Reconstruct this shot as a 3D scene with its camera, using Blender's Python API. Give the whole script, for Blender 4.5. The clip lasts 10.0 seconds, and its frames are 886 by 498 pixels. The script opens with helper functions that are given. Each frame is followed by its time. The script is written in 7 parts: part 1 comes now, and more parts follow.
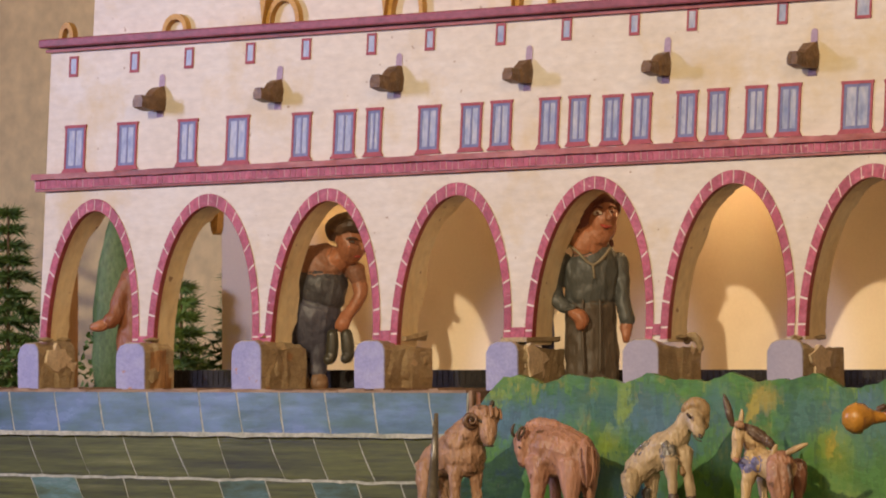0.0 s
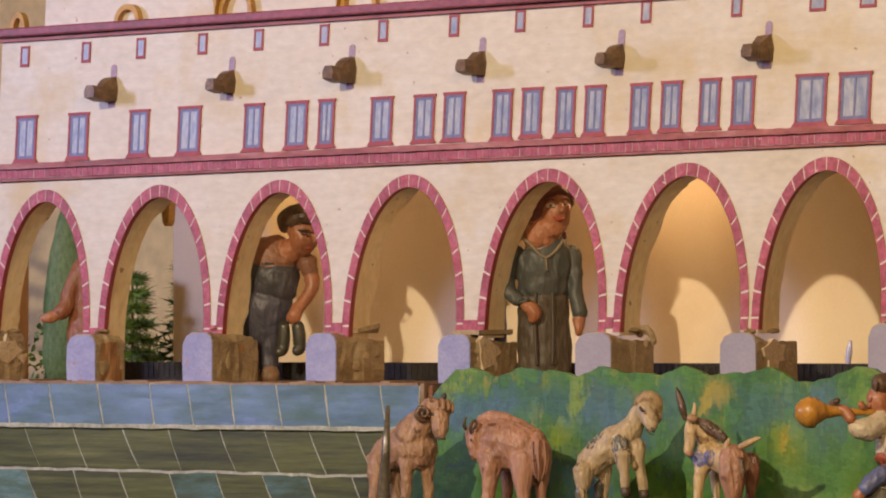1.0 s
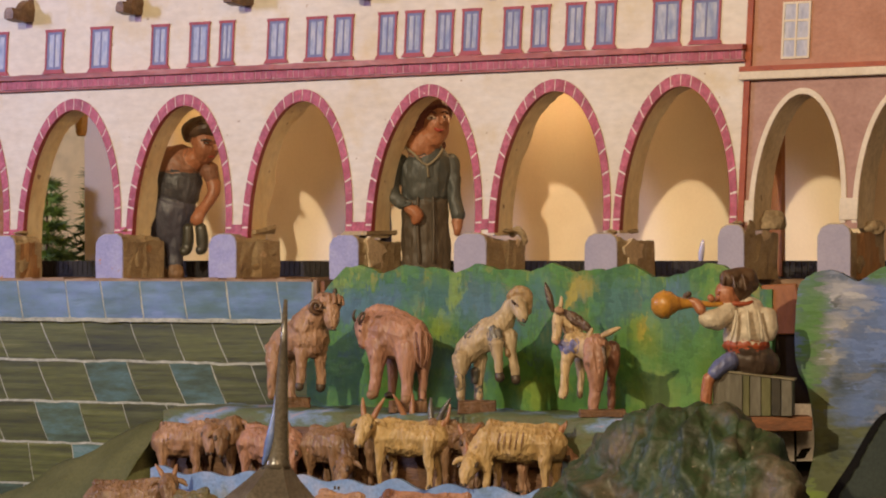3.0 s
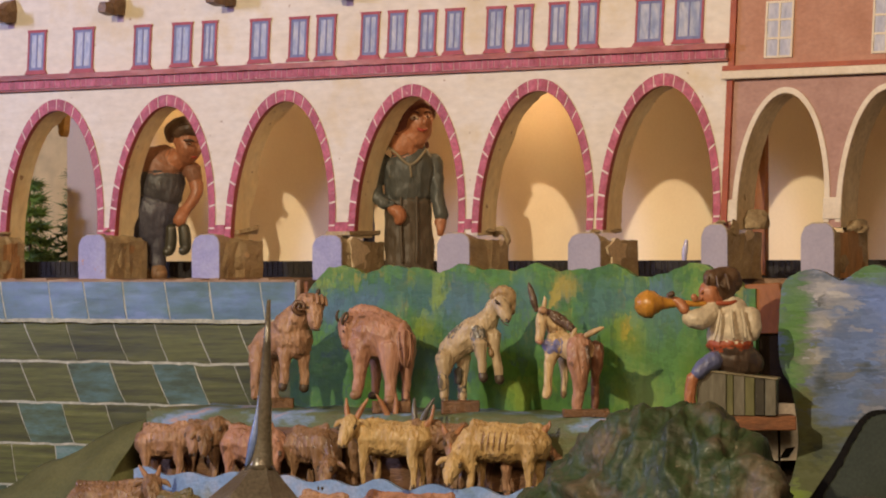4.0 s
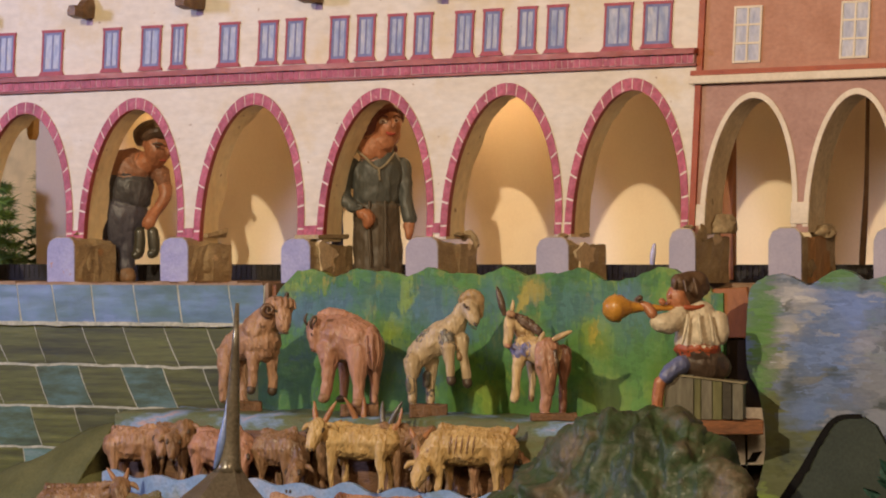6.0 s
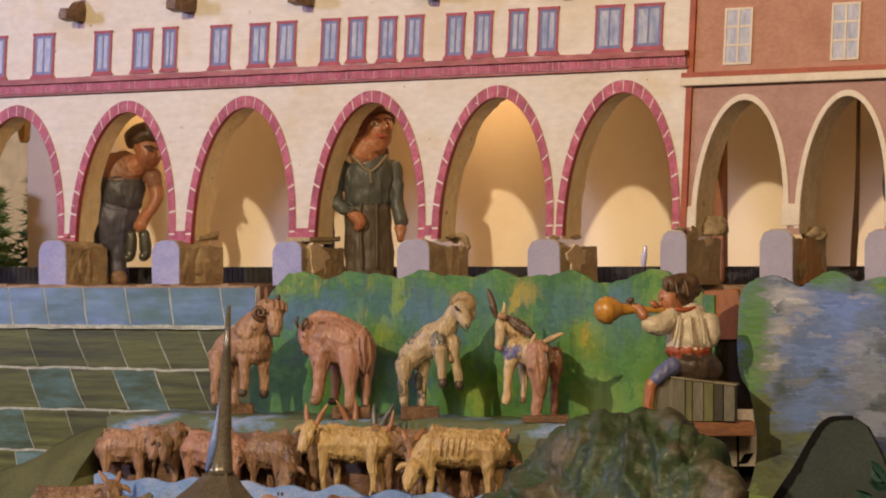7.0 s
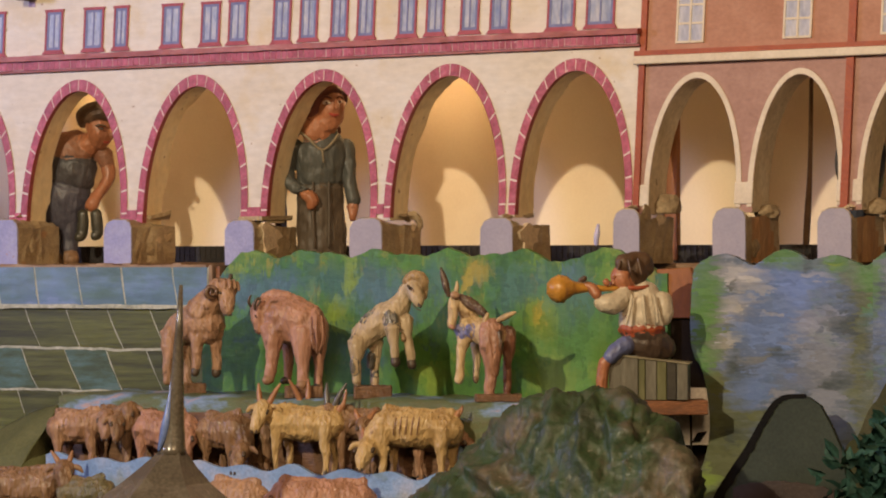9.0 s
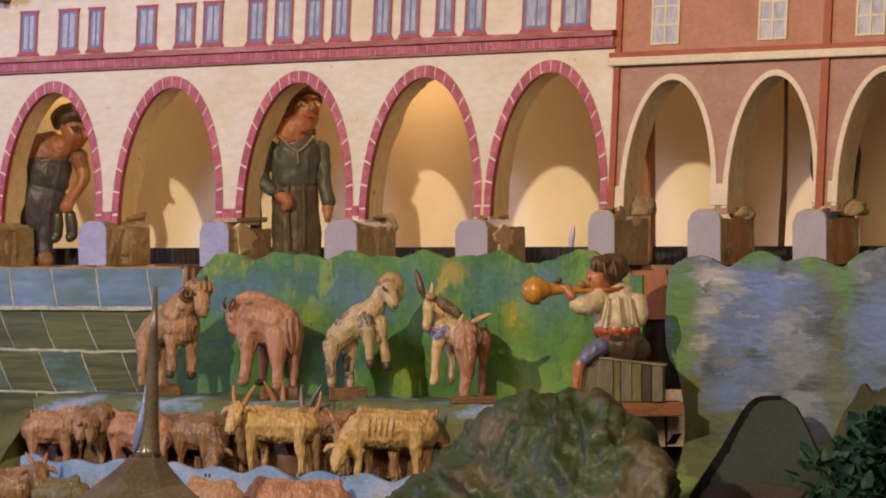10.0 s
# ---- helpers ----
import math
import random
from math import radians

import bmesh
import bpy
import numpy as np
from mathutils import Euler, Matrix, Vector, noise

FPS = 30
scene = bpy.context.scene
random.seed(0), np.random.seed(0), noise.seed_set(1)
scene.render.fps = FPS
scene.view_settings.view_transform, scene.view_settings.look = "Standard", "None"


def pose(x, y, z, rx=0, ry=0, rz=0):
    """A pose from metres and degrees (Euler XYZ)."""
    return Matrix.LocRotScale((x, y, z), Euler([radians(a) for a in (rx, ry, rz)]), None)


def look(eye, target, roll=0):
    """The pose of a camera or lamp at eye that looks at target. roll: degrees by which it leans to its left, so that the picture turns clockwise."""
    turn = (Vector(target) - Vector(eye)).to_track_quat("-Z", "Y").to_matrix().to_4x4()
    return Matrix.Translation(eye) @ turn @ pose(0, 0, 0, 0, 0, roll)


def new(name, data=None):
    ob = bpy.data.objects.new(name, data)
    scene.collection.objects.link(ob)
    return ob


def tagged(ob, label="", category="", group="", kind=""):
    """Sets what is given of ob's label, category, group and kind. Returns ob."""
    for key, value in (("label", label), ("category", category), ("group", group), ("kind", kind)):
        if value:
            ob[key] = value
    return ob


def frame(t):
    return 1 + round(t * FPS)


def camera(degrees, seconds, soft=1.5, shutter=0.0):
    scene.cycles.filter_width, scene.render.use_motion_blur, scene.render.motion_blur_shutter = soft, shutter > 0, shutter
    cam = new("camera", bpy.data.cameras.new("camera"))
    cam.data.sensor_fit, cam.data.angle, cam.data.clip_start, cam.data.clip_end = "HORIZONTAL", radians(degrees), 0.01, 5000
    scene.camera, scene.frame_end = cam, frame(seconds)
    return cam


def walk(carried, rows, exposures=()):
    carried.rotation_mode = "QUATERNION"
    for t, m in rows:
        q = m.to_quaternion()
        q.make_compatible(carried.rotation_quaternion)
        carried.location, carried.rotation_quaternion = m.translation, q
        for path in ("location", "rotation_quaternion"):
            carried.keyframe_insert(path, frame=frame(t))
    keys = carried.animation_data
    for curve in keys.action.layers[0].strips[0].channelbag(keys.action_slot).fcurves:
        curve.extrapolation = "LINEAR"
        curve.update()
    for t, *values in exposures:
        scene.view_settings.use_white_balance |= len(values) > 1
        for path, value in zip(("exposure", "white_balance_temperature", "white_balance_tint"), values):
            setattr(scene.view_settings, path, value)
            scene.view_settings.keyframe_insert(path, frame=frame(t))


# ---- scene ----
cam = camera(11.194, 10.0, soft=2.0)
# the camera stands on a tripod far from the model with a long lens: it draws back along its line of sight,
# then turns slowly. Rows: seconds, metres drawn back, turn to the left, tilt up, lean (degrees)
EYE, SIDE = Vector((1.8379, -2.9315, 0.0195)), 32.2
BACK = Vector((math.sin(radians(SIDE)), -math.cos(radians(SIDE)), 0))
ROWS = [
    (0.0, -0.3064, 34.0527, 1.3913, 0.145),
    (0.5, -0.3119, 33.7444, 1.4045, 0.003),
    (1.0, -0.3188, 33.4509, 1.2971, -0.040),
    (1.5, -0.2671, 33.1120, 0.8055, 0.018),
    (2.0, -0.1002, 32.6135, 0.2590, -0.052),
    (2.5, -0.0000, 32.2000, 0.0645, -0.000),
    (4.0, -0.0040, 31.7408, 0.0163, 0.200),
    (4.5, -0.0008, 31.6373, 0.0244, 0.197),
    (5.0, 0.0025, 31.4922, 0.0328, 0.074),
    (5.5, 0.0012, 31.3941, 0.0419, 0.018),
    (7.0, 0.0031, 31.2326, 0.0919, 0.159),
    (7.5, 0.0040, 31.1238, 0.0666, 0.117),
    (8.0, 0.0032, 30.9793, -0.0291, 0.137),
    (8.5, 0.0024, 30.8046, -0.1373, 0.151),
    (9.0, -0.0021, 30.6292, -0.1785, 0.241),
    (9.5, -0.0063, 30.4698, -0.1781, 0.266),
    (10.0, -0.0038, 30.3120, -0.1591, 0.246),
]
walk(cam, [(t, pose(*(EYE + BACK * b), 90 + tilt, lean, turn)) for t, b, turn, tilt, lean in ROWS],
     exposures=[(0.0, 0.0), (10.0, 0.0)])

from mathutils.bvhtree import BVHTree

# ---- light ----
world = bpy.data.worlds.new("room_air")
scene.world = world
world.use_nodes = True
world.node_tree.nodes["Background"].inputs[0].default_value = (1.0, 0.80, 0.62, 1)
world.node_tree.nodes["Background"].inputs[1].default_value = 0.10


def lamp(name, kind, at, target, watts, colour, size):
    data = bpy.data.lights.new(name, kind)
    data.energy, data.color = watts, colour
    if kind == "AREA":
        data.size = size
    else:
        data.shadow_soft_size = size
    ob = new(name, data)
    ob.matrix_world = look(at, target)
    return ob


# the exhibition lamp, high in front: it throws the arches' light on the panel behind
display = lamp("display_lamp", "SPOT", (0.05, -2.05, 0.80), (0.20, 0, -0.06), 120, (1.0, 0.82, 0.56), 0.024)
display.data.spot_size, display.data.spot_blend = radians(76), 1.0
# daylight of a window at the side
window = lamp("window_light", "AREA", (-1.12, -1.02, 0.40), (-0.36, 0, 0.08), 9.3, (0.57, 0.60, 1.0), 0.10)
window.data.shape, window.data.size_y = "RECTANGLE", 0.22
# soft warm fill added at the right, unseen, for faces that turn right
lamp("right_fill", "AREA", (0.98, -1.30, 0.52), (-0.1, 0, 0.03), 8.2, (1.0, 0.67, 0.37), 0.45)
# under the arcade's ceiling: two deep bulbs, the nearer ones added as unseen fill
for x, y, watts in ((-0.455, 0.070, 0.014), (-0.345, 0.150, 0.068), (-0.235, 0.070, 0.036), (-0.120, 0.070, 0.032), (-0.005, 0.065, 0.024), (-0.005, 0.150, 0.07), (0.110, 0.065, 0.022), (0.215, 0.065, 0.022), (0.330, 0.065, 0.020)):
    lamp("arcade_bulb_fill", "POINT", (x, y, 0.150), (0, 0, 0), watts, (1.0, 0.64, 0.32), 0.008)

# ---- materials ----


def mat(name, colours, scale=60, rough=0.55, bump=0.25, stretch=(1, 1, 1), grain=420, wear=0.18, metal=0.0, coat=0.0,
        positions=None, vary=0.0, chips=None, specks=None, ragged=0.6, spec=0.5, lines=None):
    """Painted or bare surface: a broad drift through the colours, a fine grain over it, and relief; chips: colour that shows where paint is gone."""
    m = bpy.data.materials.new(name)
    m.use_nodes = True
    n, l = m.node_tree.nodes, m.node_tree.links
    b = n["Principled BSDF"]
    geo = n.new("ShaderNodeNewGeometry")
    mp = n.new("ShaderNodeMapping")
    mp.inputs["Scale"].default_value = stretch
    l.new(geo.outputs["Position"], mp.inputs["Vector"])
    broad = n.new("ShaderNodeTexNoise")
    broad.inputs["Scale"].default_value, broad.inputs["Detail"].default_value, broad.inputs["Roughness"].default_value = scale, 6, ragged
    l.new(mp.outputs[0], broad.inputs["Vector"])
    ramp = n.new("ShaderNodeValToRGB")
    e = ramp.color_ramp.elements
    k = len(colours)
    while len(e) < k:
        e.new(0.5)
    while len(e) > max(k, 1) and len(e) > 1:
        e.remove(e[-1])
    for i, c in enumerate(colours):
        e[i].position = positions[i] if positions else (0.5 if k == 1 else 0.30 + 0.40 * i / (k - 1))
        e[i].color = (*c, 1)
    l.new(broad.outputs["Fac"], ramp.inputs["Fac"])
    fine = n.new("ShaderNodeTexNoise")
    fine.inputs["Scale"].default_value, fine.inputs["Detail"].default_value = grain, 4
    l.new(mp.outputs[0], fine.inputs["Vector"])
    rng = n.new("ShaderNodeMapRange")
    rng.inputs["From Min"].default_value, rng.inputs["From Max"].default_value = 0.3, 0.7
    rng.inputs["To Min"].default_value, rng.inputs["To Max"].default_value = 1 - wear, 1 + wear * 0.4
    l.new(fine.outputs["Fac"], rng.inputs["Value"])
    value = rng.outputs[0]
    if vary:
        info = n.new("ShaderNodeObjectInfo")
        r2 = n.new("ShaderNodeMapRange")
        r2.inputs["To Min"].default_value, r2.inputs["To Max"].default_value = 1 - vary, 1 + vary
        l.new(info.outputs["Random"], r2.inputs["Value"])
        mul = n.new("ShaderNodeMath")
        mul.operation = "MULTIPLY"
        l.new(value, mul.inputs[0]), l.new(r2.outputs[0], mul.inputs[1])
        value = mul.outputs[0]
    mix = n.new("ShaderNodeVectorMath")
    mix.operation = "SCALE"
    l.new(ramp.outputs["Color"], mix.inputs[0]), l.new(value, mix.inputs["Scale"])
    colour = mix.outputs[0]
    if chips:
        spots = n.new("ShaderNodeTexNoise")
        spots.inputs["Scale"].default_value, spots.inputs["Detail"].default_value, spots.inputs["Roughness"].default_value = chips[1], 6, 0.65
        l.new(geo.outputs["Position"], spots.inputs["Vector"])
        edge = n.new("ShaderNodeMapRange")
        edge.inputs["From Min"].default_value, edge.inputs["From Max"].default_value = chips[2], chips[2] + (chips[3] if len(chips) > 3 else 0.03)
        l.new(spots.outputs["Fac"], edge.inputs["Value"])
        blend = n.new("ShaderNodeMix")
        blend.data_type = "RGBA"
        l.new(edge.outputs[0], blend.inputs["Factor"])
        l.new(colour, blend.inputs["A"])
        blend.inputs["B"].default_value = (*chips[0], 1)
        colour = blend.outputs["Result"]
    if specks:
        dots = n.new("ShaderNodeTexNoise")
        dots.inputs["Scale"].default_value, dots.inputs["Detail"].default_value = specks[1], 2
        l.new(geo.outputs["Position"], dots.inputs["Vector"])
        edge = n.new("ShaderNodeMapRange")
        edge.inputs["From Min"].default_value, edge.inputs["From Max"].default_value = specks[2], specks[2] + 0.05
        edge.inputs["To Max"].default_value = 0.8
        l.new(dots.outputs["Fac"], edge.inputs["Value"])
        blend = n.new("ShaderNodeMix")
        blend.data_type = "RGBA"
        l.new(edge.outputs[0], blend.inputs["Factor"])
        l.new(colour, blend.inputs["A"])
        blend.inputs["B"].default_value = (*specks[0], 1)
        colour = blend.outputs["Result"]
    if lines:
        amount, size, run = lines
        lm = n.new("ShaderNodeMapping")
        lm.inputs["Scale"].default_value = run
        l.new(geo.outputs["Position"], lm.inputs["Vector"])
        lined = n.new("ShaderNodeTexNoise")
        lined.inputs["Scale"].default_value, lined.inputs["Detail"].default_value, lined.inputs["Roughness"].default_value = size, 5, 0.7
        l.new(lm.outputs[0], lined.inputs["Vector"])
        lr = n.new("ShaderNodeMapRange")
        lr.inputs["From Min"].default_value, lr.inputs["From Max"].default_value = 0.36, 0.62
        lr.inputs["To Min"].default_value, lr.inputs["To Max"].default_value = 1 - amount, 1 + amount * 0.3
        l.new(lined.outputs["Fac"], lr.inputs["Value"])
        lined_mix = n.new("ShaderNodeVectorMath")
        lined_mix.operation = "SCALE"
        l.new(colour, lined_mix.inputs[0]), l.new(lr.outputs[0], lined_mix.inputs["Scale"])
        colour = lined_mix.outputs[0]
    l.new(colour, b.inputs["Base Color"])
    rr = n.new("ShaderNodeMapRange")
    rr.inputs["To Min"].default_value, rr.inputs["To Max"].default_value = max(rough - 0.12, 0.05), min(rough + 0.12, 1)
    l.new(broad.outputs["Fac"], rr.inputs["Value"])
    l.new(rr.outputs[0], b.inputs["Roughness"])
    b.inputs["Metallic"].default_value = metal
    b.inputs["Specular IOR Level"].default_value = spec
    b.inputs["Coat Weight"].default_value = coat
    b.inputs["Coat Roughness"].default_value = 0.2
    if bump:
        bp = n.new("ShaderNodeBump")
        bp.inputs["Strength"].default_value, bp.inputs["Distance"].default_value = bump, 0.0012
        add = n.new("ShaderNodeMath")
        l.new(fine.outputs["Fac"], add.inputs[0]), l.new(broad.outputs["Fac"], add.inputs[1])
        l.new(add.outputs[0], bp.inputs["Height"])
        l.new(bp.outputs[0], b.inputs["Normal"])
    return m


WHITE = mat("white_limewash", [(0.61, 0.53, 0.42), (0.675, 0.605, 0.525), (0.71, 0.67, 0.635)], 14, 0.48, 0.16, (0.7, 1, 1.5), 150, 0.10, ragged=0.72, chips=((0.60, 0.48, 0.29), 12, 0.53, 0.16), specks=((0.32, 0.20, 0.11), 170, 0.71), lines=(0.04, 120, (0.16, 1, 1.4)))
LIP = mat("arch_edge_red", [(0.30, 0.05, 0.05), (0.40, 0.085, 0.085)], 80, 0.55, 0.3)
REVEAL = mat("cream_reveal", [(0.74, 0.57, 0.31), (0.85, 0.71, 0.45), (0.91, 0.80, 0.56)], 34, 0.65, 0.3, (1, 1, 0.6), 200, 0.12, ragged=0.68, chips=((0.52, 0.38, 0.19), 45, 0.66), specks=((0.30, 0.16, 0.08), 130, 0.70))
CORN = mat("weathered_mauve_cornice", [(0.20, 0.05, 0.06), (0.30, 0.075, 0.115), (0.36, 0.12, 0.18)], 50, 0.5, 0.35, (0.5, 1, 1), wear=0.3, ragged=0.7)
PINK = mat("raspberry_paint", [(0.29, 0.045, 0.06), (0.42, 0.085, 0.135), (0.51, 0.15, 0.22)], 80, 0.5, 0.35, wear=0.3, vary=0.12, ragged=0.7, specks=((0.66, 0.50, 0.46), 240, 0.71))
JOINT = mat("white_joint_paint", [(0.72, 0.62, 0.58)], 60, 0.7, 0.2)
BRICKBED = mat("pale_pink_brick_bed", [(0.50, 0.28, 0.32), (0.60, 0.40, 0.42)], 60, 0.7, 0.2)
LEDGE = mat("ledge_red", [(0.20, 0.045, 0.035), (0.31, 0.075, 0.06), (0.40, 0.13, 0.13), (0.46, 0.22, 0.22)], 36, 0.5, 0.4, (0.35, 1, 1), ragged=0.74, wear=0.25)
FRAME = mat("window_frame_red", [(0.30, 0.05, 0.07), (0.40, 0.09, 0.12)], 90, 0.6, 0.2)
CASE = mat("casement_blue", [(0.13, 0.14, 0.30), (0.19, 0.20, 0.38)], 120, 0.5, 0.2)
PANE = mat("painted_pane", [(0.20, 0.25, 0.42), (0.34, 0.37, 0.50), (0.52, 0.51, 0.55)], 130, 0.4, 0.2, (1, 1, 0.4))
PANEW = mat("pale_painted_pane", [(0.30, 0.32, 0.45), (0.43, 0.44, 0.55), (0.54, 0.53, 0.58)], 130, 0.45, 0.2, (1, 1, 0.4))
SMEAR = mat("tan_plaster_smear", [(0.20, 0.14, 0.08), (0.30, 0.22, 0.13), (0.44, 0.34, 0.21)], 60, 0.8, 0.8, ragged=0.74)
PINKW = mat("old_rose_wall", [(0.315, 0.175, 0.143), (0.382, 0.222, 0.186), (0.43, 0.265, 0.225)], 30, 0.75, 0.22, (1, 1, 1.4), 260, 0.12, ragged=0.68)
OCHREW = mat("ochre_rose_wall", [(0.35, 0.16, 0.10), (0.42, 0.21, 0.145), (0.46, 0.25, 0.18)], 26, 0.75, 0.22, (1, 1, 1.4), 260, 0.12, ragged=0.68)
REDBAND = mat("brick_red_band", [(0.28, 0.050, 0.018), (0.38, 0.088, 0.030)], 60, 0.5, 0.3)
TRIM = mat("off_white_moulding", [(0.60, 0.51, 0.40), (0.72, 0.64, 0.54)], 40, 0.65, 0.2, wear=0.1)
GREYREV = mat("grey_plaster_reveal", [(0.52, 0.41, 0.25), (0.72, 0.60, 0.41), (0.86, 0.77, 0.59)], 26, 0.8, 0.7, (1, 1, 0.5), ragged=0.74, chips=((0.46, 0.37, 0.25), 60, 0.64), specks=((0.26, 0.18, 0.10), 120, 0.69))
LILAC = mat("lilac_block_paint", [(0.25, 0.26, 0.47), (0.33, 0.33, 0.55), (0.40, 0.40, 0.58)], 50, 0.6, 0.3, wear=0.12, ragged=0.7, chips=((0.44, 0.22, 0.13), 44, 0.60), specks=((0.34, 0.20, 0.17), 150, 0.69))
MAUVES = mat("mauve_strip_colour", [(0.34, 0.25, 0.38), (0.42, 0.31, 0.44)], 60, 0.6, 0.2)
LILACG = mat("grey_lilac_block_paint", [(0.30, 0.28, 0.37), (0.38, 0.345, 0.43)], 40, 0.6, 0.2, wear=0.08)
STONEB = mat("brown_glued_block", [(0.22, 0.155, 0.085), (0.34, 0.25, 0.145), (0.43, 0.33, 0.195), (0.52, 0.42, 0.27)], 46, 0.45, 0.9, (1, 0.7, 1.2), coat=0.2, ragged=0.72, chips=((0.56, 0.43, 0.26), 40, 0.64), specks=((0.36, 0.17, 0.07), 40, 0.66))
RUSTB = mat("orange_brown_raw_side", [(0.20, 0.085, 0.03), (0.36, 0.18, 0.075), (0.46, 0.27, 0.13)], 50, 0.5, 0.8, (1, 1, 0.4), ragged=0.72, coat=0.1)
BEAM = mat("dark_carved_beam", [(0.075, 0.036, 0.015), (0.16, 0.085, 0.038), (0.27, 0.16, 0.075)], 90, 0.45, 0.9, ragged=0.72, coat=0.1)
OCHRE = mat("ochre_trim", [(0.46, 0.24, 0.05), (0.60, 0.36, 0.10)], 80, 0.55, 0.3)
BACKP = mat("cream_back_panel", [(0.81, 0.65, 0.45), (0.90, 0.75, 0.55), (0.92, 0.79, 0.59)], 16, 0.75, 0.0, wear=0.03, ragged=0.5)
RUBBER = mat("black_ribbed_rubber", [(0.012, 0.011, 0.012), (0.03, 0.026, 0.026)], 300, 0.6, 1.0, grain=900)
TOPWOOD = mat("rough_board_edge", [(0.22, 0.13, 0.08), (0.40, 0.28, 0.19)], 90, 0.75, 0.9, (0.4, 1, 1))
# the ramp's palest lavender paints in glints of window light
STONE_A = mat("blue_painted_stone", [(0.055, 0.095, 0.072), (0.085, 0.15, 0.135), (0.105, 0.18, 0.25), (0.14, 0.21, 0.38), (0.27, 0.31, 0.47)], 13, 0.26, 0.32, (0.6, 1, 1.3), grain=42, vary=0.08, coat=0.18, ragged=0.66, spec=0.5, lines=(0.20, 60, (0.3, 1, 2.0)))
STONE_B = mat("olive_painted_stone", [(0.018, 0.0185, 0.004), (0.056, 0.058, 0.010), (0.092, 0.100, 0.016), (0.135, 0.138, 0.035), (0.26, 0.245, 0.10)], 26, 0.4, 0.14, (0.28, 1, 6.5), vary=0.28, ragged=0.76, coat=0.08, positions=(0.28, 0.42, 0.54, 0.64, 0.76))
STONE_C = mat("teal_painted_stone", [(0.035, 0.045, 0.018), (0.066, 0.100, 0.050), (0.092, 0.170, 0.155), (0.16, 0.22, 0.22)], 24, 0.5, 0.12, (0.6, 1, 3), vary=0.2, ragged=0.7)
CHALK = mat("white_chalk_line", [(0.26, 0.27, 0.20), (0.44, 0.44, 0.36), (0.60, 0.59, 0.52)], 90, 0.7, 0.3, ragged=0.7, wear=0.3)
GREYH = mat("grey_green_board", [(0.036, 0.046, 0.038), (0.050, 0.062, 0.050)], 26, 0.75, 0.15, spec=0.15)
RAWDARK = mat("dark_maroon_board", [(0.028, 0.018, 0.018), (0.05, 0.032, 0.028)], 50, 0.6, 0.3)
BLACKP = mat("black_outline_paint", [(0.006, 0.006, 0.006), (0.011, 0.01, 0.009)], 80, 0.85, 0.3, spec=0.1)
CLOTH = mat("dark_green_glued_cloth", [(0.015, 0.022, 0.013), (0.028, 0.042, 0.022), (0.033, 0.062, 0.026), (0.076, 0.072, 0.046), (0.150, 0.118, 0.088)], 15, 0.55, 0.8, grain=260, ragged=0.7, spec=0.4, coat=0.05, specks=((0.30, 0.27, 0.21), 90, 0.69))
OLIVE = mat("olive_cloth", [(0.085, 0.09, 0.035), (0.14, 0.14, 0.06)], 30, 0.7, 0.4, spec=0.2)
STEP = mat("ground_strip_paint", [(0.054, 0.096, 0.03), (0.12, 0.126, 0.06), (0.108, 0.144, 0.072), (0.192, 0.288, 0.456), (0.504, 0.312, 0.264)], 24, 0.5, 0.5, (1, 1, 2.5))
WATER = mat("sky_blue_wavy_board", [(0.14, 0.24, 0.46), (0.22, 0.34, 0.58), (0.42, 0.44, 0.58)], 26, 0.4, 0.4)
SLATE = mat("grey_roof_paint", [(0.062, 0.052, 0.04), (0.11, 0.093, 0.07), (0.17, 0.15, 0.12)], 34, 0.24, 0.3, coat=0.5, wear=0.3, ragged=0.68)
# near-black that stands in for shade in gaps and around the herd
GAPSHADE = mat("gap_shade", [(0.016, 0.011, 0.009), (0.03, 0.021, 0.016)], 50, 0.8, 0.3, spec=0.15)
PAPER = mat("white_paper", [(0.80, 0.78, 0.74), (0.86, 0.84, 0.80)], 30, 0.8, 0.1)
RAWWOOD = mat("red_brown_plank", [(0.10, 0.04, 0.018), (0.22, 0.085, 0.035), (0.34, 0.14, 0.055)], 70, 0.6, 0.5, (0.5, 0.5, 2.5), wear=0.35, ragged=0.7)
ROOMW = mat("beige_room_wall", [(0.80, 0.61, 0.33), (0.86, 0.69, 0.40)], 2, 0.85, 0.1, grain=60)
FLOORM = mat("brown_room_floor", [(0.12, 0.08, 0.05), (0.2, 0.13, 0.08)], 3, 0.6, 0.1, grain=40)
TABLEM = mat("dark_display_table", [(0.035, 0.03, 0.022), (0.07, 0.06, 0.04)], 20, 0.6, 0.3)
NEEDLE = mat("fir_green", [(0.075, 0.075, 0.028), (0.10, 0.17, 0.04), (0.17, 0.30, 0.07), (0.30, 0.44, 0.15)], 40, 0.6, 0.2, vary=0.2, ragged=0.72)
RIDGE = mat("dull_olive_ridge_paint", [(0.028, 0.035, 0.014), (0.05, 0.052, 0.024), (0.085, 0.078, 0.042)], 30, 0.6, 0.2, spec=0.2)
CYPRESS = mat("green_painted_cypress", [(0.06, 0.12, 0.04), (0.13, 0.21, 0.08), (0.22, 0.28, 0.13)], 45, 0.6, 0.4, (1, 1, 0.5), wear=0.35, ragged=0.75)
LEAFT = mat("teal_leaf", [(0.006, 0.016, 0.011), (0.016, 0.045, 0.034), (0.03, 0.09, 0.075), (0.05, 0.115, 0.095)], 46, 0.62, 0.2, ragged=0.7, spec=0.2)
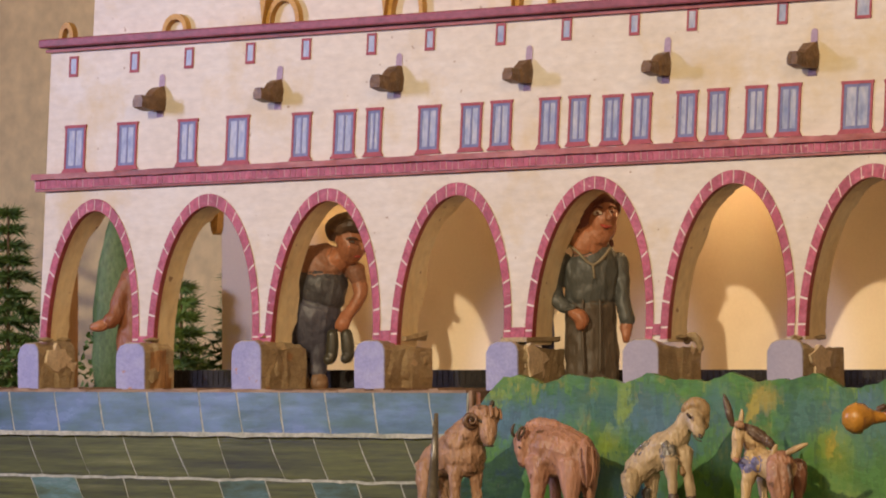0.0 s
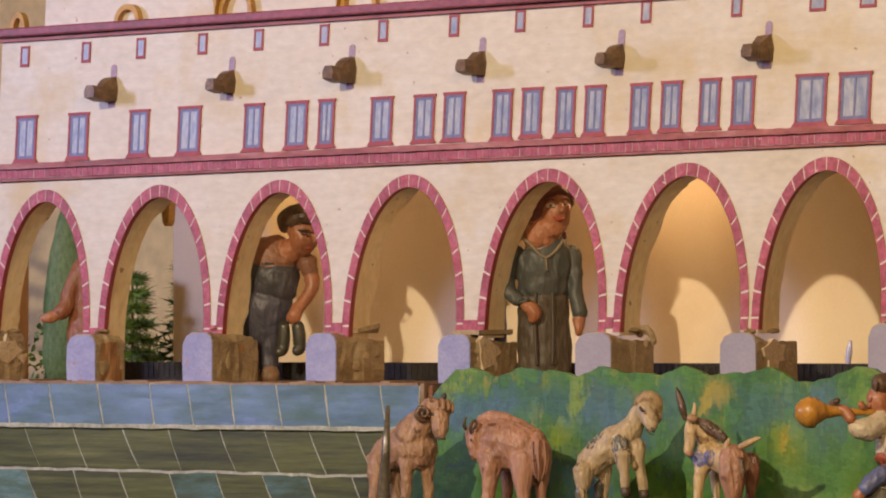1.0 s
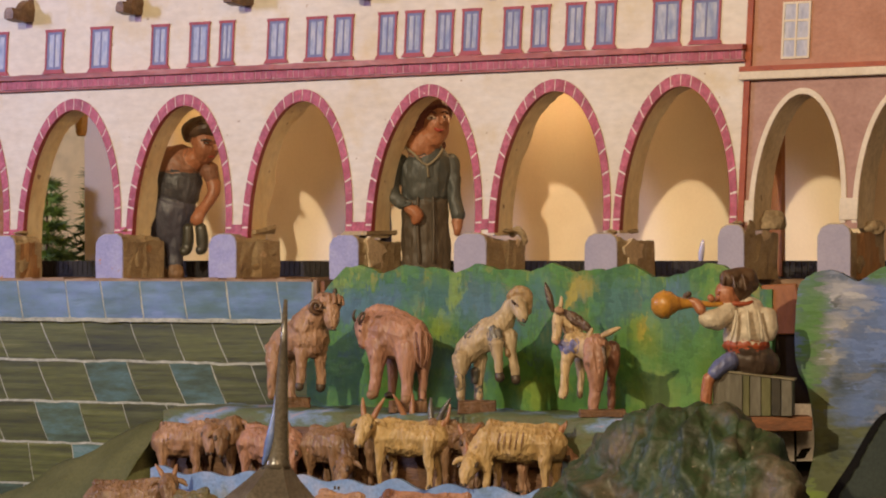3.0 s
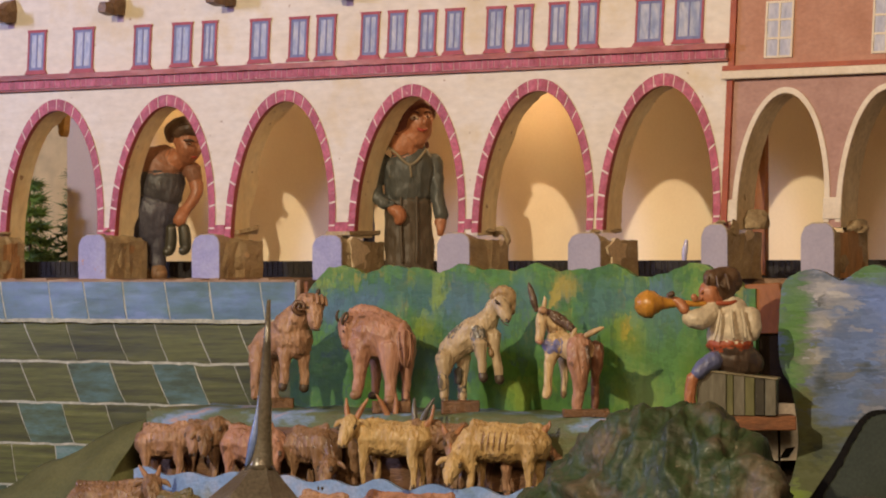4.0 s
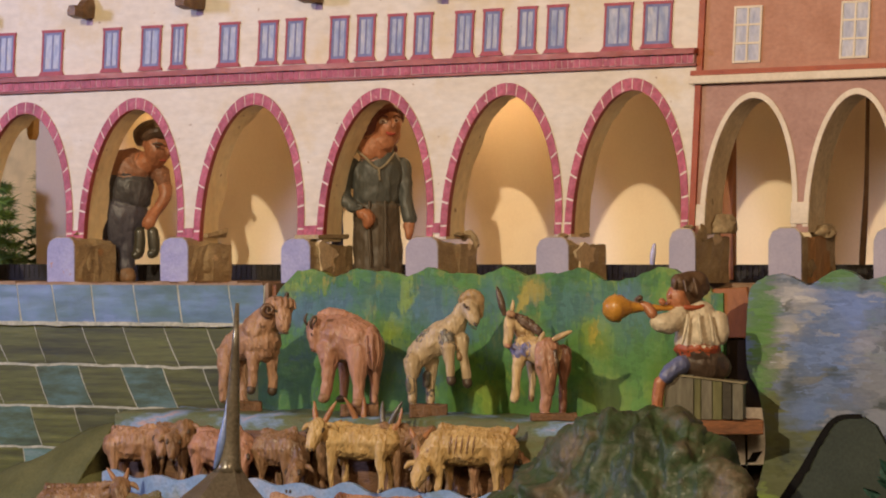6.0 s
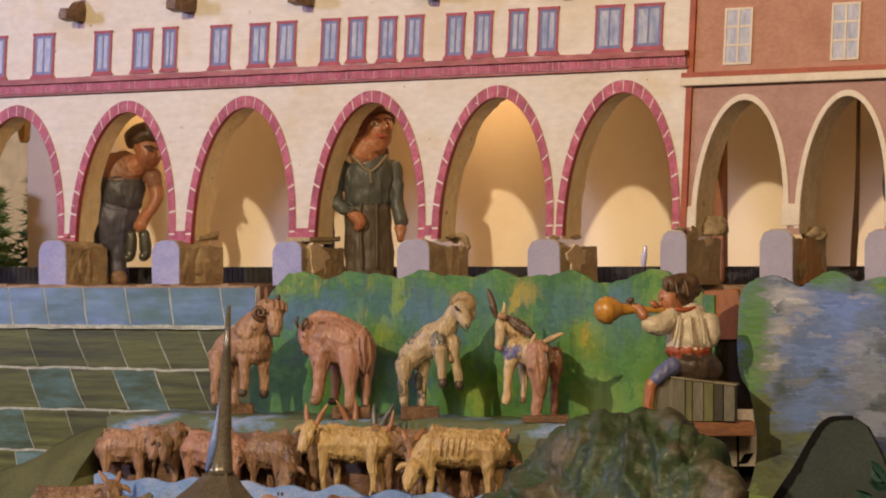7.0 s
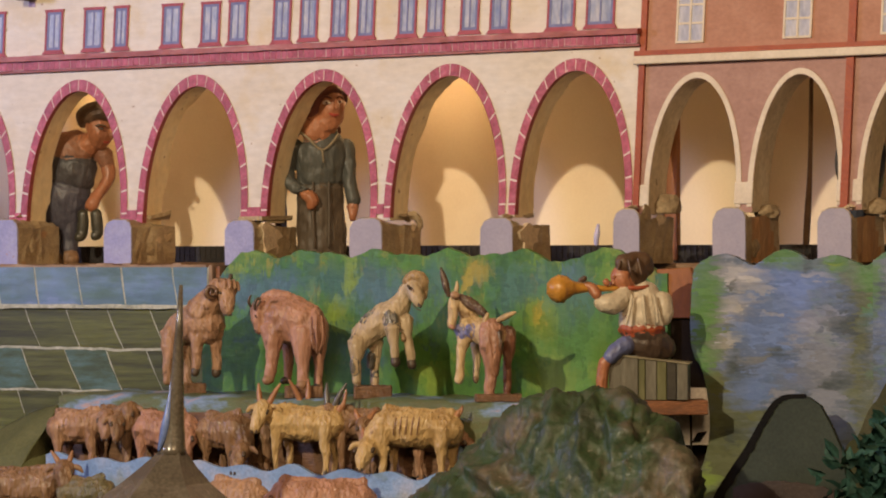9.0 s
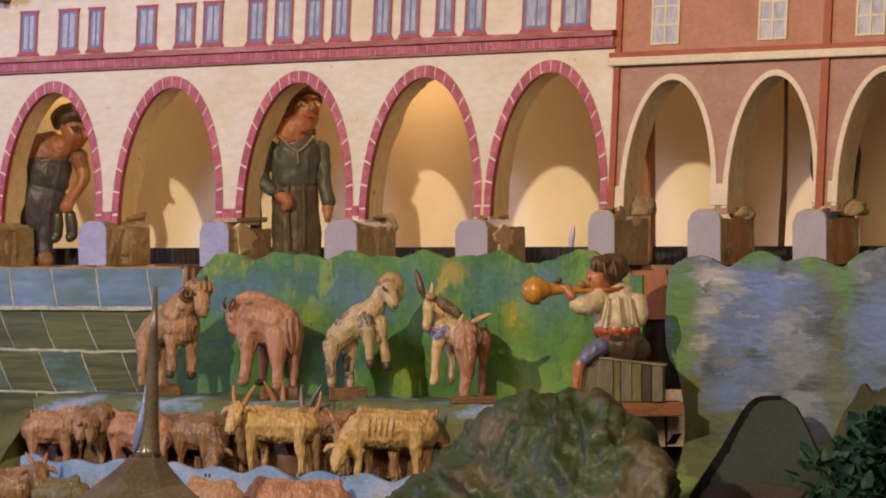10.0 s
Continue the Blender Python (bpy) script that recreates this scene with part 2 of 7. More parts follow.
BARK = mat("brown_twig", [(0.10, 0.05, 0.025), (0.18, 0.10, 0.05)], 100, 0.7, 0.8)
GLINTBLUE = mat("window_glint_blue", [(0.12, 0.18, 0.42), (0.20, 0.28, 0.55)], 60, 0.25, 0.2, coat=0.4)
GLASSB = mat("bluish_glass_bulb", [(0.35, 0.36, 0.70), (0.60, 0.60, 0.85)], 90, 0.1, 0.0, coat=0.8)


def painting(name, base, spots, ragged=0.010, streak=0.006, rough=0.5, upright=False, dab=95, held=0.75, dabs=()):
    """A picture in thick paint on a board: patches (colour, x, z, half width, half height) over a mottled ground, broken into brush dabs; dabs: (colour, noise size, threshold, lowest z, highest z) strewn by chance."""
    m = mat(name, base, 24, rough, 0.25, (0.8, 1, 1.3), 220, 0.22, ragged=0.68, coat=0.06)
    n, l = m.node_tree.nodes, m.node_tree.links
    shader = n["Principled BSDF"]
    colour = shader.inputs["Base Color"].links[0].from_socket
    geo = n.new("ShaderNodeNewGeometry")
    place = geo.outputs["Position"]
    for stretch, size, amount in (((1, 1, 1), 42, ragged), ((0.10, 1, 1) if not upright else (1, 1, 0.14), 260, streak), ((1, 1, 1), 150, ragged * 0.45)):
        mp = n.new("ShaderNodeMapping")
        mp.inputs["Scale"].default_value = stretch
        l.new(geo.outputs["Position"], mp.inputs["Vector"])
        wild = n.new("ShaderNodeTexNoise")
        wild.inputs["Scale"].default_value, wild.inputs["Detail"].default_value = size, 3
        l.new(mp.outputs[0], wild.inputs["Vector"])
        off = n.new("ShaderNodeVectorMath")
        off.operation = "MULTIPLY_ADD"
        off.inputs[1].default_value = (amount * 3,) * 3
        off.inputs[2].default_value = (-amount * 1.5,) * 3
        l.new(wild.outputs["Color"], off.inputs[0])
        add = n.new("ShaderNodeVectorMath")
        l.new(place, add.inputs[0]), l.new(off.outputs[0], add.inputs[1])
        place = add.outputs[0]
    # brush dabs: long cells, each of which takes one place of the picture and one shade
    run = Vector((0.6, 1, 0.30)) if upright else Vector((0.22, 1, 0.8))
    cells = n.new("ShaderNodeTexVoronoi")
    cells.inputs["Scale"].default_value = dab
    squeeze = n.new("ShaderNodeVectorMath")
    squeeze.operation = "MULTIPLY"
    squeeze.inputs[1].default_value = run
    l.new(place, squeeze.inputs[0]), l.new(squeeze.outputs[0], cells.inputs["Vector"])
    spread = n.new("ShaderNodeVectorMath")
    spread.operation = "MULTIPLY"
    spread.inputs[1].default_value = (1 / run.x, 1 / run.y, 1 / run.z)
    l.new(cells.outputs["Position"], spread.inputs[0])
    hold = n.new("ShaderNodeMix")
    hold.data_type = "VECTOR"
    hold.inputs["Factor"].default_value = held
    l.new(place, hold.inputs["A"]), l.new(spread.outputs[0], hold.inputs["B"])
    place = hold.outputs["Result"]
    parts = n.new("ShaderNodeSeparateXYZ")
    l.new(place, parts.inputs[0])

    def lay(factor, c):
        nonlocal colour
        blend = n.new("ShaderNodeMix")
        blend.data_type = "RGBA"
        l.new(factor, blend.inputs["Factor"]), l.new(colour, blend.inputs["A"])
        blend.inputs["B"].default_value = (*c, 1)
        colour = blend.outputs["Result"]
    for k, (c, size, level, low, high) in enumerate(dabs):
        strewn = n.new("ShaderNodeTexNoise")
        strewn.inputs["Scale"].default_value, strewn.inputs["Detail"].default_value = size, 2
        shift = n.new("ShaderNodeVectorMath")
        shift.inputs[1].default_value = (k * 3.1, k * 1.7, k * 2.3)
        l.new(place, shift.inputs[0]), l.new(shift.outputs[0], strewn.inputs["Vector"])
        edge = n.new("ShaderNodeMapRange")
        edge.inputs["From Min"].default_value, edge.inputs["From Max"].default_value = level, level + 0.18
        edge.inputs["To Max"].default_value = 0.75
        l.new(strewn.outputs["Fac"], edge.inputs["Value"])
        bottom, top = n.new("ShaderNodeMapRange"), n.new("ShaderNodeMapRange")
        bottom.inputs["From Min"].default_value, bottom.inputs["From Max"].default_value = low - 0.008, low + 0.008
        top.inputs["From Min"].default_value, top.inputs["From Max"].default_value = high + 0.008, high - 0.008
        l.new(parts.outputs["Z"], bottom.inputs["Value"]), l.new(parts.outputs["Z"], top.inputs["Value"])
        m1, m2 = n.new("ShaderNodeMath"), n.new("ShaderNodeMath")
        m1.operation = m2.operation = "MULTIPLY"
        l.new(edge.outputs[0], m1.inputs[0]), l.new(bottom.outputs[0], m1.inputs[1])
        l.new(m1.outputs[0], m2.inputs[0]), l.new(top.outputs[0], m2.inputs[1])
        lay(m2.outputs[0], c)
    for c, x, z, rx, rz in spots:
        rel = n.new("ShaderNodeVectorMath")
        rel.operation = "MULTIPLY_ADD"
        rel.inputs[1].default_value = (1 / rx, 0, 1 / rz)
        rel.inputs[2].default_value = (-x / rx, 0, -z / rz)
        l.new(place, rel.inputs[0])
        far = n.new("ShaderNodeVectorMath")
        far.operation = "LENGTH"
        l.new(rel.outputs[0], far.inputs[0])
        edge = n.new("ShaderNodeMapRange")
        edge.interpolation_type = "SMOOTHSTEP"
        edge.inputs["From Min"].default_value, edge.inputs["From Max"].default_value = 1.65, 0.20
        edge.inputs["To Max"].default_value = 0.85
        l.new(far.outputs["Value"], edge.inputs["Value"])
        lay(edge.outputs[0], c)
    shade = n.new("ShaderNodeMapRange")
    shade.inputs["To Min"].default_value, shade.inputs["To Max"].default_value = 0.84, 1.16
    apart = n.new("ShaderNodeSeparateColor")
    l.new(cells.outputs["Color"], apart.inputs[0]), l.new(apart.outputs[0], shade.inputs["Value"])
    scaled = n.new("ShaderNodeVectorMath")
    scaled.operation = "SCALE"
    l.new(colour, scaled.inputs[0]), l.new(shade.outputs[0], scaled.inputs["Scale"])
    l.new(scaled.outputs[0], shader.inputs["Base Color"])
    return m


P_WHITE, P_BLUE, P_GREY, P_OLIVE = (0.42, 0.41, 0.42), (0.12, 0.19, 0.45), (0.18, 0.195, 0.235), (0.10, 0.112, 0.042)
P_DARK, P_LEAF, P_LIME, P_PALE = (0.040, 0.055, 0.055), (0.075, 0.19, 0.032), (0.19, 0.28, 0.045), (0.25, 0.27, 0.37)
P_GOLD, P_NAVY = (0.36, 0.29, 0.05), (0.04, 0.075, 0.12)
MOUNT = painting("blue_mountain_paint", [(0.06, 0.085, 0.095), (0.10, 0.135, 0.20), (0.15, 0.18, 0.25)], [
    (P_OLIVE, 0.366, -0.122, 0.020, 0.030), (P_OLIVE, 0.378, -0.150, 0.034, 0.022), (P_OLIVE, 0.474, -0.060, 0.008, 0.060), (P_OLIVE, 0.487, -0.115, 0.012, 0.040),
    (P_BLUE, 0.402, -0.030, 0.034, 0.022), (P_BLUE, 0.428, -0.018, 0.026, 0.010), (P_BLUE, 0.412, -0.062, 0.028, 0.020), (P_BLUE, 0.394, -0.090, 0.018, 0.014), (P_BLUE, 0.520, -0.045, 0.020, 0.022),
    (P_GREY, 0.446, -0.072, 0.020, 0.030), (P_GREY, 0.452, -0.098, 0.012, 0.016), (P_DARK, 0.382, -0.076, 0.008, 0.011), (P_DARK, 0.409, -0.067, 0.015, 0.0035), (P_DARK, 0.464, -0.047, 0.010, 0.009), (P_DARK, 0.457, -0.085, 0.013, 0.006), (P_DARK, 0.374, -0.122, 0.010, 0.008),
    (P_WHITE, 0.380, -0.012, 0.017, 0.010), (P_WHITE, 0.374, -0.036, 0.013, 0.008), (P_WHITE, 0.370, -0.058, 0.010, 0.006), (P_PALE, 0.441, -0.043, 0.014, 0.009)] + [ (P_PALE, 0.398, -0.021, 0.012, 0.0025), (P_PALE, 0.425, -0.057, 0.010, 0.002),
    (P_DARK, 0.3805, -0.0165, 0.0030, 0.0040), (P_OLIVE, 0.358, -0.050, 0.012, 0.045), (P_LEAF, 0.353, -0.032, 0.012, 0.040), (P_LEAF, 0.351, -0.074, 0.009, 0.016), (P_LEAF, 0.416, 0.004, 0.016, 0.007), (P_LEAF, 0.458, 0.001, 0.014, 0.010), (P_LEAF, 0.486, -0.014, 0.010, 0.026), (P_LIME, 0.351, -0.155, 0.012, 0.009), (P_LIME, 0.455, -0.001, 0.008, 0.003), (P_BLUE, 0.390, -0.048, 0.010, 0.006), (P_PALE, 0.385, -0.030, 0.012, 0.0022), (P_PALE, 0.408, -0.040, 0.012, 0.0016), (P_PALE, 0.415, -0.098, 0.014, 0.002), (P_PALE, 0.440, -0.012, 0.010, 0.0022), (P_GREY, 0.395, -0.068, 0.010, 0.003), (P_OLIVE, 0.398, -0.110, 0.010, 0.006), (P_OLIVE, 0.362, -0.090, 0.008, 0.014)], 0.0065, 0.0065, 0.42, False, 200, 0.42,
    [(P_BLUE, 30, 0.50, -0.10, 0.01), (P_GREY, 44, 0.60, -0.16, 0.01), (P_PALE, 50, 0.60, -0.10, 0.0), (P_LEAF, 46, 0.60, -0.20, 0.012), (P_OLIVE, 40, 0.55, -0.20, -0.105), (P_DARK, 58, 0.65, -0.16, -0.01)])
P_SKY, P_SEA = (0.075, 0.15, 0.21), (0.055, 0.14, 0.125)
HILL = painting("meadow_green_paint", [(0.045, 0.125, 0.06), (0.058, 0.165, 0.045), (0.075, 0.20, 0.038), (0.11, 0.25, 0.045)], [
    (P_SEA, -0.030, -0.020, 0.044, 0.012), (P_SKY, -0.046, -0.022, 0.016, 0.010), (P_SKY, -0.012, -0.016, 0.016, 0.010), (P_SEA, 0.040, -0.014, 0.030, 0.010), (P_SKY, 0.074, -0.022, 0.020, 0.018), (P_SKY, 0.092, -0.034, 0.014, 0.014), (P_SEA, 0.125, -0.014, 0.014, 0.014),
    (P_SEA, 0.190, -0.022, 0.016, 0.016), (P_SEA, 0.236, -0.026, 0.026, 0.024), (P_SKY, 0.236, -0.012, 0.014, 0.008), (P_NAVY, 0.020, -0.062, 0.022, 0.018), (P_SEA, 0.060, -0.060, 0.024, 0.014)] + [
    (P_GOLD, 0.158, -0.008, 0.010, 0.010), (P_GOLD, 0.150, -0.018, 0.004, 0.010), (P_LIME, 0.040, -0.040, 0.010, 0.012), (P_LIME, 0.050, -0.012, 0.006, 0.014), (P_LIME, 0.215, -0.044, 0.016, 0.016), (P_GOLD, 0.215, -0.040, 0.004, 0.008), (P_LIME, 0.262, -0.070, 0.006, 0.026), (P_GOLD, 0.284, -0.080, 0.003, 0.018), (P_LIME, 0.226, -0.085, 0.020, 0.018), (P_LEAF, 0.250, -0.060, 0.026, 0.026), (P_LIME, 0.120, -0.088, 0.012, 0.010),
    (P_LIME, 0.276, 0.004, 0.006, 0.006), (P_LEAF, -0.070, -0.050, 0.016, 0.020), (P_LIME, -0.050, -0.006, 0.010, 0.004)], 0.0090, 0.0050, 0.42, True, 240, 0.45,
    [(P_LEAF, 48, 0.46, -0.11, 0.012), (P_SEA, 40, 0.50, -0.045, 0.004), (P_SKY, 34, 0.54, -0.040, -0.002), (P_LIME, 62, 0.58, -0.11, 0.013), (P_LIME, 50, 0.52, -0.004, 0.014), (P_GOLD, 70, 0.60, -0.030, 0.014), (P_NAVY, 52, 0.58, -0.10, -0.012)])
# carved figures
TERRA = mat("terracotta_stain", [(0.2166, 0.114, 0.0627), (0.3762, 0.2166, 0.1311), (0.4788, 0.2964, 0.1881)], 60, 0.5, 0.85, (1, 1, 0.3), grain=330, wear=0.3, coat=0.07, spec=0.4, specks=((0.10, 0.05, 0.028), 110, 0.66))
ROSY = mat("rosy_brown_stain", [(0.2736, 0.1368, 0.0798), (0.4218, 0.2223, 0.1539), (0.4902, 0.2736, 0.1995)], 50, 0.5, 0.85, (1, 1, 0.3), grain=330, wear=0.25, coat=0.07, spec=0.4, specks=((0.10, 0.05, 0.028), 110, 0.66))
BROWNA = mat("dark_brown_stain", [(0.122, 0.0634, 0.0317), (0.244, 0.1403, 0.0756), (0.3294, 0.2013, 0.1159)], 55, 0.45, 0.85, (1, 1, 0.3), grain=330, wear=0.3, coat=0.07, spec=0.4, specks=((0.10, 0.05, 0.028), 110, 0.66))
CREAM = mat("cream_hide_paint", [(0.40, 0.26, 0.12), (0.58, 0.42, 0.23), (0.62, 0.48, 0.30)], 50, 0.48, 0.85, (1, 1, 0.3), grain=330, wear=0.3, coat=0.07, spec=0.4, specks=((0.20, 0.12, 0.06), 110, 0.66))
PIED = mat("grey_pied_paint", [(0.36, 0.27, 0.16), (0.46, 0.35, 0.22), (0.54, 0.43, 0.29)], 34, 0.45, 0.85, (1, 1, 0.3), grain=330, wear=0.25, coat=0.07, spec=0.4, chips=((0.12, 0.105, 0.09), 45, 0.62), specks=((0.20, 0.12, 0.06), 110, 0.66))
GREYP = mat("slate_patch_paint", [(0.07, 0.065, 0.06), (0.14, 0.125, 0.11)], 60, 0.35, 0.2, coat=0.1)
FILLER = mat("cream_filler", [(0.64, 0.50, 0.32), (0.80, 0.66, 0.48)], 90, 0.7, 0.6)
ORANGEB = mat("orange_brown_board", [(0.22, 0.075, 0.025), (0.36, 0.14, 0.045)], 40, 0.5, 0.3, (1, 1, 0.4))
POST = mat("warm_raw_wood", [(0.42, 0.23, 0.09), (0.56, 0.34, 0.16)], 60, 0.6, 0.4, (1, 1, 0.15))
YELLOWA = mat("yellow_hide_paint", [(0.34, 0.21, 0.085), (0.50, 0.34, 0.15), (0.58, 0.42, 0.21)], 45, 0.45, 0.85, (1, 1, 0.3), grain=330, wear=0.25, coat=0.07, spec=0.4, specks=((0.20, 0.12, 0.06), 110, 0.66))
HORND = mat("dark_horn_stain", [(0.07, 0.035, 0.02), (0.15, 0.08, 0.045), (0.24, 0.13, 0.075)], 120, 0.4, 0.4, coat=0.1)
CREAMD = mat("tan_hide_paint", [(0.22, 0.13, 0.06), (0.36, 0.24, 0.12), (0.46, 0.33, 0.18)], 70, 0.5, 0.55, (1, 1, 0.4), grain=330, wear=0.3)
BROWNR = mat("red_brown_hide_paint", [(0.14, 0.055, 0.03), (0.24, 0.105, 0.06), (0.36, 0.20, 0.125)], 40, 0.45, 0.5, (1, 1, 0.4), grain=330, wear=0.3, coat=0.05)
DARKMANE = mat("dark_mane_paint", [(0.045, 0.03, 0.022), (0.10, 0.06, 0.04), (0.16, 0.10, 0.07)], 90, 0.4, 0.5, wear=0.3, coat=0.1)
LOGW = mat("brown_log_wood", [(0.085, 0.04, 0.02), (0.17, 0.085, 0.042), (0.27, 0.15, 0.08)], 60, 0.6, 0.8, (0.5, 0.5, 2), wear=0.35, ragged=0.72)
ORANGEH = mat("orange_horn_paint", [(0.22, 0.09, 0.04), (0.36, 0.16, 0.075), (0.46, 0.26, 0.14)], 90, 0.45, 0.3, coat=0.05)
LOGP = mat("olive_pink_hide_paint", [(0.075, 0.075, 0.03), (0.16, 0.13, 0.06), (0.34, 0.20, 0.13)], 40, 0.5, 0.7, (1, 1, 0.5), grain=330, wear=0.3, ragged=0.7)
HOOF = mat("dark_hoof", [(0.05, 0.035, 0.025), (0.09, 0.06, 0.04)], 90, 0.5, 0.15)
HORN = mat("horn_brown", [(0.25, 0.12, 0.06), (0.38, 0.2, 0.1)], 90, 0.45, 0.15)
MAUVE = mat("blue_patch_paint", [(0.12, 0.13, 0.30), (0.2, 0.2, 0.36)], 60, 0.45, 0.15)
SKIN = mat("carved_skin_paint", [(0.33, 0.12, 0.055), (0.45, 0.19, 0.095)], 50, 0.42, 0.3, coat=0.06)
LACE = mat("tan_lace_paint", [(0.20, 0.16, 0.10), (0.30, 0.24, 0.15)], 90, 0.6, 0.2)
HAIRR = mat("auburn_paint", [(0.10, 0.026, 0.016), (0.16, 0.045, 0.025)], 60, 0.45, 0.21)
HAIRB = mat("brown_hair_paint", [(0.06, 0.032, 0.018), (0.12, 0.068, 0.038)], 80, 0.45, 0.30)
SKIRT = mat("brown_skirt_paint", [(0.075, 0.055, 0.036), (0.11, 0.082, 0.055)], 45, 0.55, 0.2, (1, 1, 0.4))
EYEW = mat("eye_white_paint", [(0.62, 0.52, 0.40)], 45, 0.5, 0.0)
LIPS = mat("red_lip_paint", [(0.36, 0.05, 0.03)], 45, 0.5, 0.0)
VEST = mat("red_brown_shirt_paint", [(0.20, 0.085, 0.045), (0.30, 0.14, 0.08)], 50, 0.5, 0.2)
DRESS = mat("slate_green_dress_paint", [(0.050, 0.053, 0.047), (0.078, 0.081, 0.072), (0.11, 0.11, 0.095)], 45, 0.52, 0.25, (1, 1, 0.4), coat=0.04, ragged=0.68)
BOOTM = mat("dark_boot_paint", [(0.035, 0.034, 0.024), (0.065, 0.06, 0.042)], 60, 0.35, 0.2, coat=0.15)
APRON = mat("blue_grey_overall_paint", [(0.038, 0.037, 0.040), (0.062, 0.058, 0.064), (0.085, 0.08, 0.09)], 45, 0.52, 0.25, coat=0.03, ragged=0.68)
SHIRT = mat("cream_shirt_paint", [(0.50, 0.42, 0.31), (0.64, 0.56, 0.44)], 50, 0.5, 0.15)
TROUSER = mat("black_brown_trouser_paint", [(0.05, 0.032, 0.022), (0.09, 0.06, 0.045)], 50, 0.45, 0.15)
SLATEPANTS = mat("slate_trouser_paint", [(0.050, 0.048, 0.066), (0.088, 0.084, 0.112)], 50, 0.45, 0.2)
BLUEP = mat("blue_trouser_paint", [(0.10, 0.12, 0.26), (0.16, 0.18, 0.34)], 60, 0.45, 0.15)
BRASS = mat("yellow_trumpet_paint", [(0.42, 0.19, 0.03), (0.58, 0.29, 0.05)], 60, 0.35, 0.3, coat=0.08)
GREYB = mat("grey_crate_paint", [(0.085, 0.075, 0.055), (0.13, 0.12, 0.09), (0.20, 0.185, 0.15)], 75, 0.5, 0.3, (1.6, 1.6, 0.3), ragged=0.72)
CRATEO = mat("olive_crate_paint", [(0.075, 0.075, 0.028), (0.12, 0.12, 0.045), (0.18, 0.165, 0.085)], 75, 0.5, 0.3, (1.6, 1.6, 0.3), ragged=0.72)
LIDM = mat("worn_tan_lid_paint", [(0.13, 0.11, 0.07), (0.22, 0.19, 0.12), (0.30, 0.27, 0.19)], 60, 0.55, 0.4, ragged=0.7)
CRATED = mat("black_crate_paint", [(0.018, 0.015, 0.01), (0.035, 0.03, 0.018)], 75, 0.5, 0.3)
ROBE = mat("rust_robe_paint", [(0.22, 0.075, 0.03), (0.34, 0.13, 0.06)], 50, 0.5, 0.2, (1, 1, 0.4))
NAVY = mat("dark_navy_coat_paint", [(0.02, 0.024, 0.035), (0.04, 0.045, 0.06)], 50, 0.45, 0.15)

# ---- helpers for shapes ----
ORIGIN = {}


def thing(name, at, label, category, group="", kind=""):
    """An Empty at a thing's base."""
    ob = new(name)
    ob.location = at
    ob.empty_display_size = 0.01
    ORIGIN[ob] = Vector(at)
    return tagged(ob, label, category, group, kind)


def mesh_of(bm, name, mats, smooth=False):
    bmesh.ops.recalc_face_normals(bm, faces=bm.faces)
    me = bpy.data.meshes.new(name)
    bm.to_mesh(me)
    bm.free()
    for m in (mats if isinstance(mats, (list, tuple)) else [mats]):
        me.materials.append(m)
    if smooth:
        me.shade_smooth()
    return me


def part(name, bm, mats, parent, label="", smooth=False):
    """Links a bmesh, given in world metres, as one mesh under a thing or a part."""
    top = parent
    while top.parent:
        top = top.parent
    bmesh.ops.translate(bm, verts=bm.verts, vec=-ORIGIN[top])
    ob = new(name, mesh_of(bm, name, mats, smooth))
    ob.parent = parent
    return tagged(ob, label)


def solid(name, bm, mats, at, label, category, group="", kind="", smooth=False):
    """A thing of one mesh, given in world metres, with its origin at its base."""
    bmesh.ops.translate(bm, verts=bm.verts, vec=-Vector(at))
    ob = new(name, mesh_of(bm, name, mats, smooth))
    ob.location = at
    ORIGIN[ob] = Vector(at)
    return tagged(ob, label, category, group, kind)


def lean(u, y, v):
    """The house fronts are sheared to fit the camera's view: from the front's own plan to the world."""
    x = u + 0.055 * v
    return (x, y, v + 0.014 * x)


def straight(u, y, v):
    return (u, y, v)


def prism(bm, outline, y0, y1, warp=lean, mi=0):
    """A flat outline (u, v) between the depths y0 and y1."""
    a = [bm.verts.new(warp(u, y0, v)) for u, v in outline]
    b = [bm.verts.new(warp(u, y1, v)) for u, v in outline]
    fs = [bm.faces.new(a), bm.faces.new(b[::-1])]
    for i in range(len(a)):
        j = (i + 1) % len(a)
        fs.append(bm.faces.new((a[j], a[i], b[i], b[j])))
    for f in fs:
        f.material_index = mi
    return fs


def box(bm, u0, u1, v0, v1, y0, y1, warp=lean, mi=0, bevel=0.0):
    before = set(bm.verts)
    fs = prism(bm, [(u0, v0), (u1, v0), (u1, v1), (u0, v1)], y0, y1, warp, mi)
    if bevel:
        bmesh.ops.bevel(bm, geom=list({e for f in fs for e in f.edges}), offset=bevel, segments=2, affect="EDGES", profile=0.5)


def boxed(*args, **kw):
    bm = bmesh.new()
    box(bm, *args, **kw)
    return bm


def smooth_path(pts, steps):
    out = []
    P = [pts[0], *pts, pts[-1]]
    for i in range(1, len(P) - 2):
        for k in range(steps):
            t = k / steps
            out.append(0.5 * (2 * P[i] + (P[i + 1] - P[i - 1]) * t + (2 * P[i - 1] - 5 * P[i] + 4 * P[i + 1] - P[i + 2]) * t * t
                              + (3 * P[i] - P[i - 1] - 3 * P[i + 1] + P[i + 2]) * t ** 3))
    out.append(P[-2])
    return out


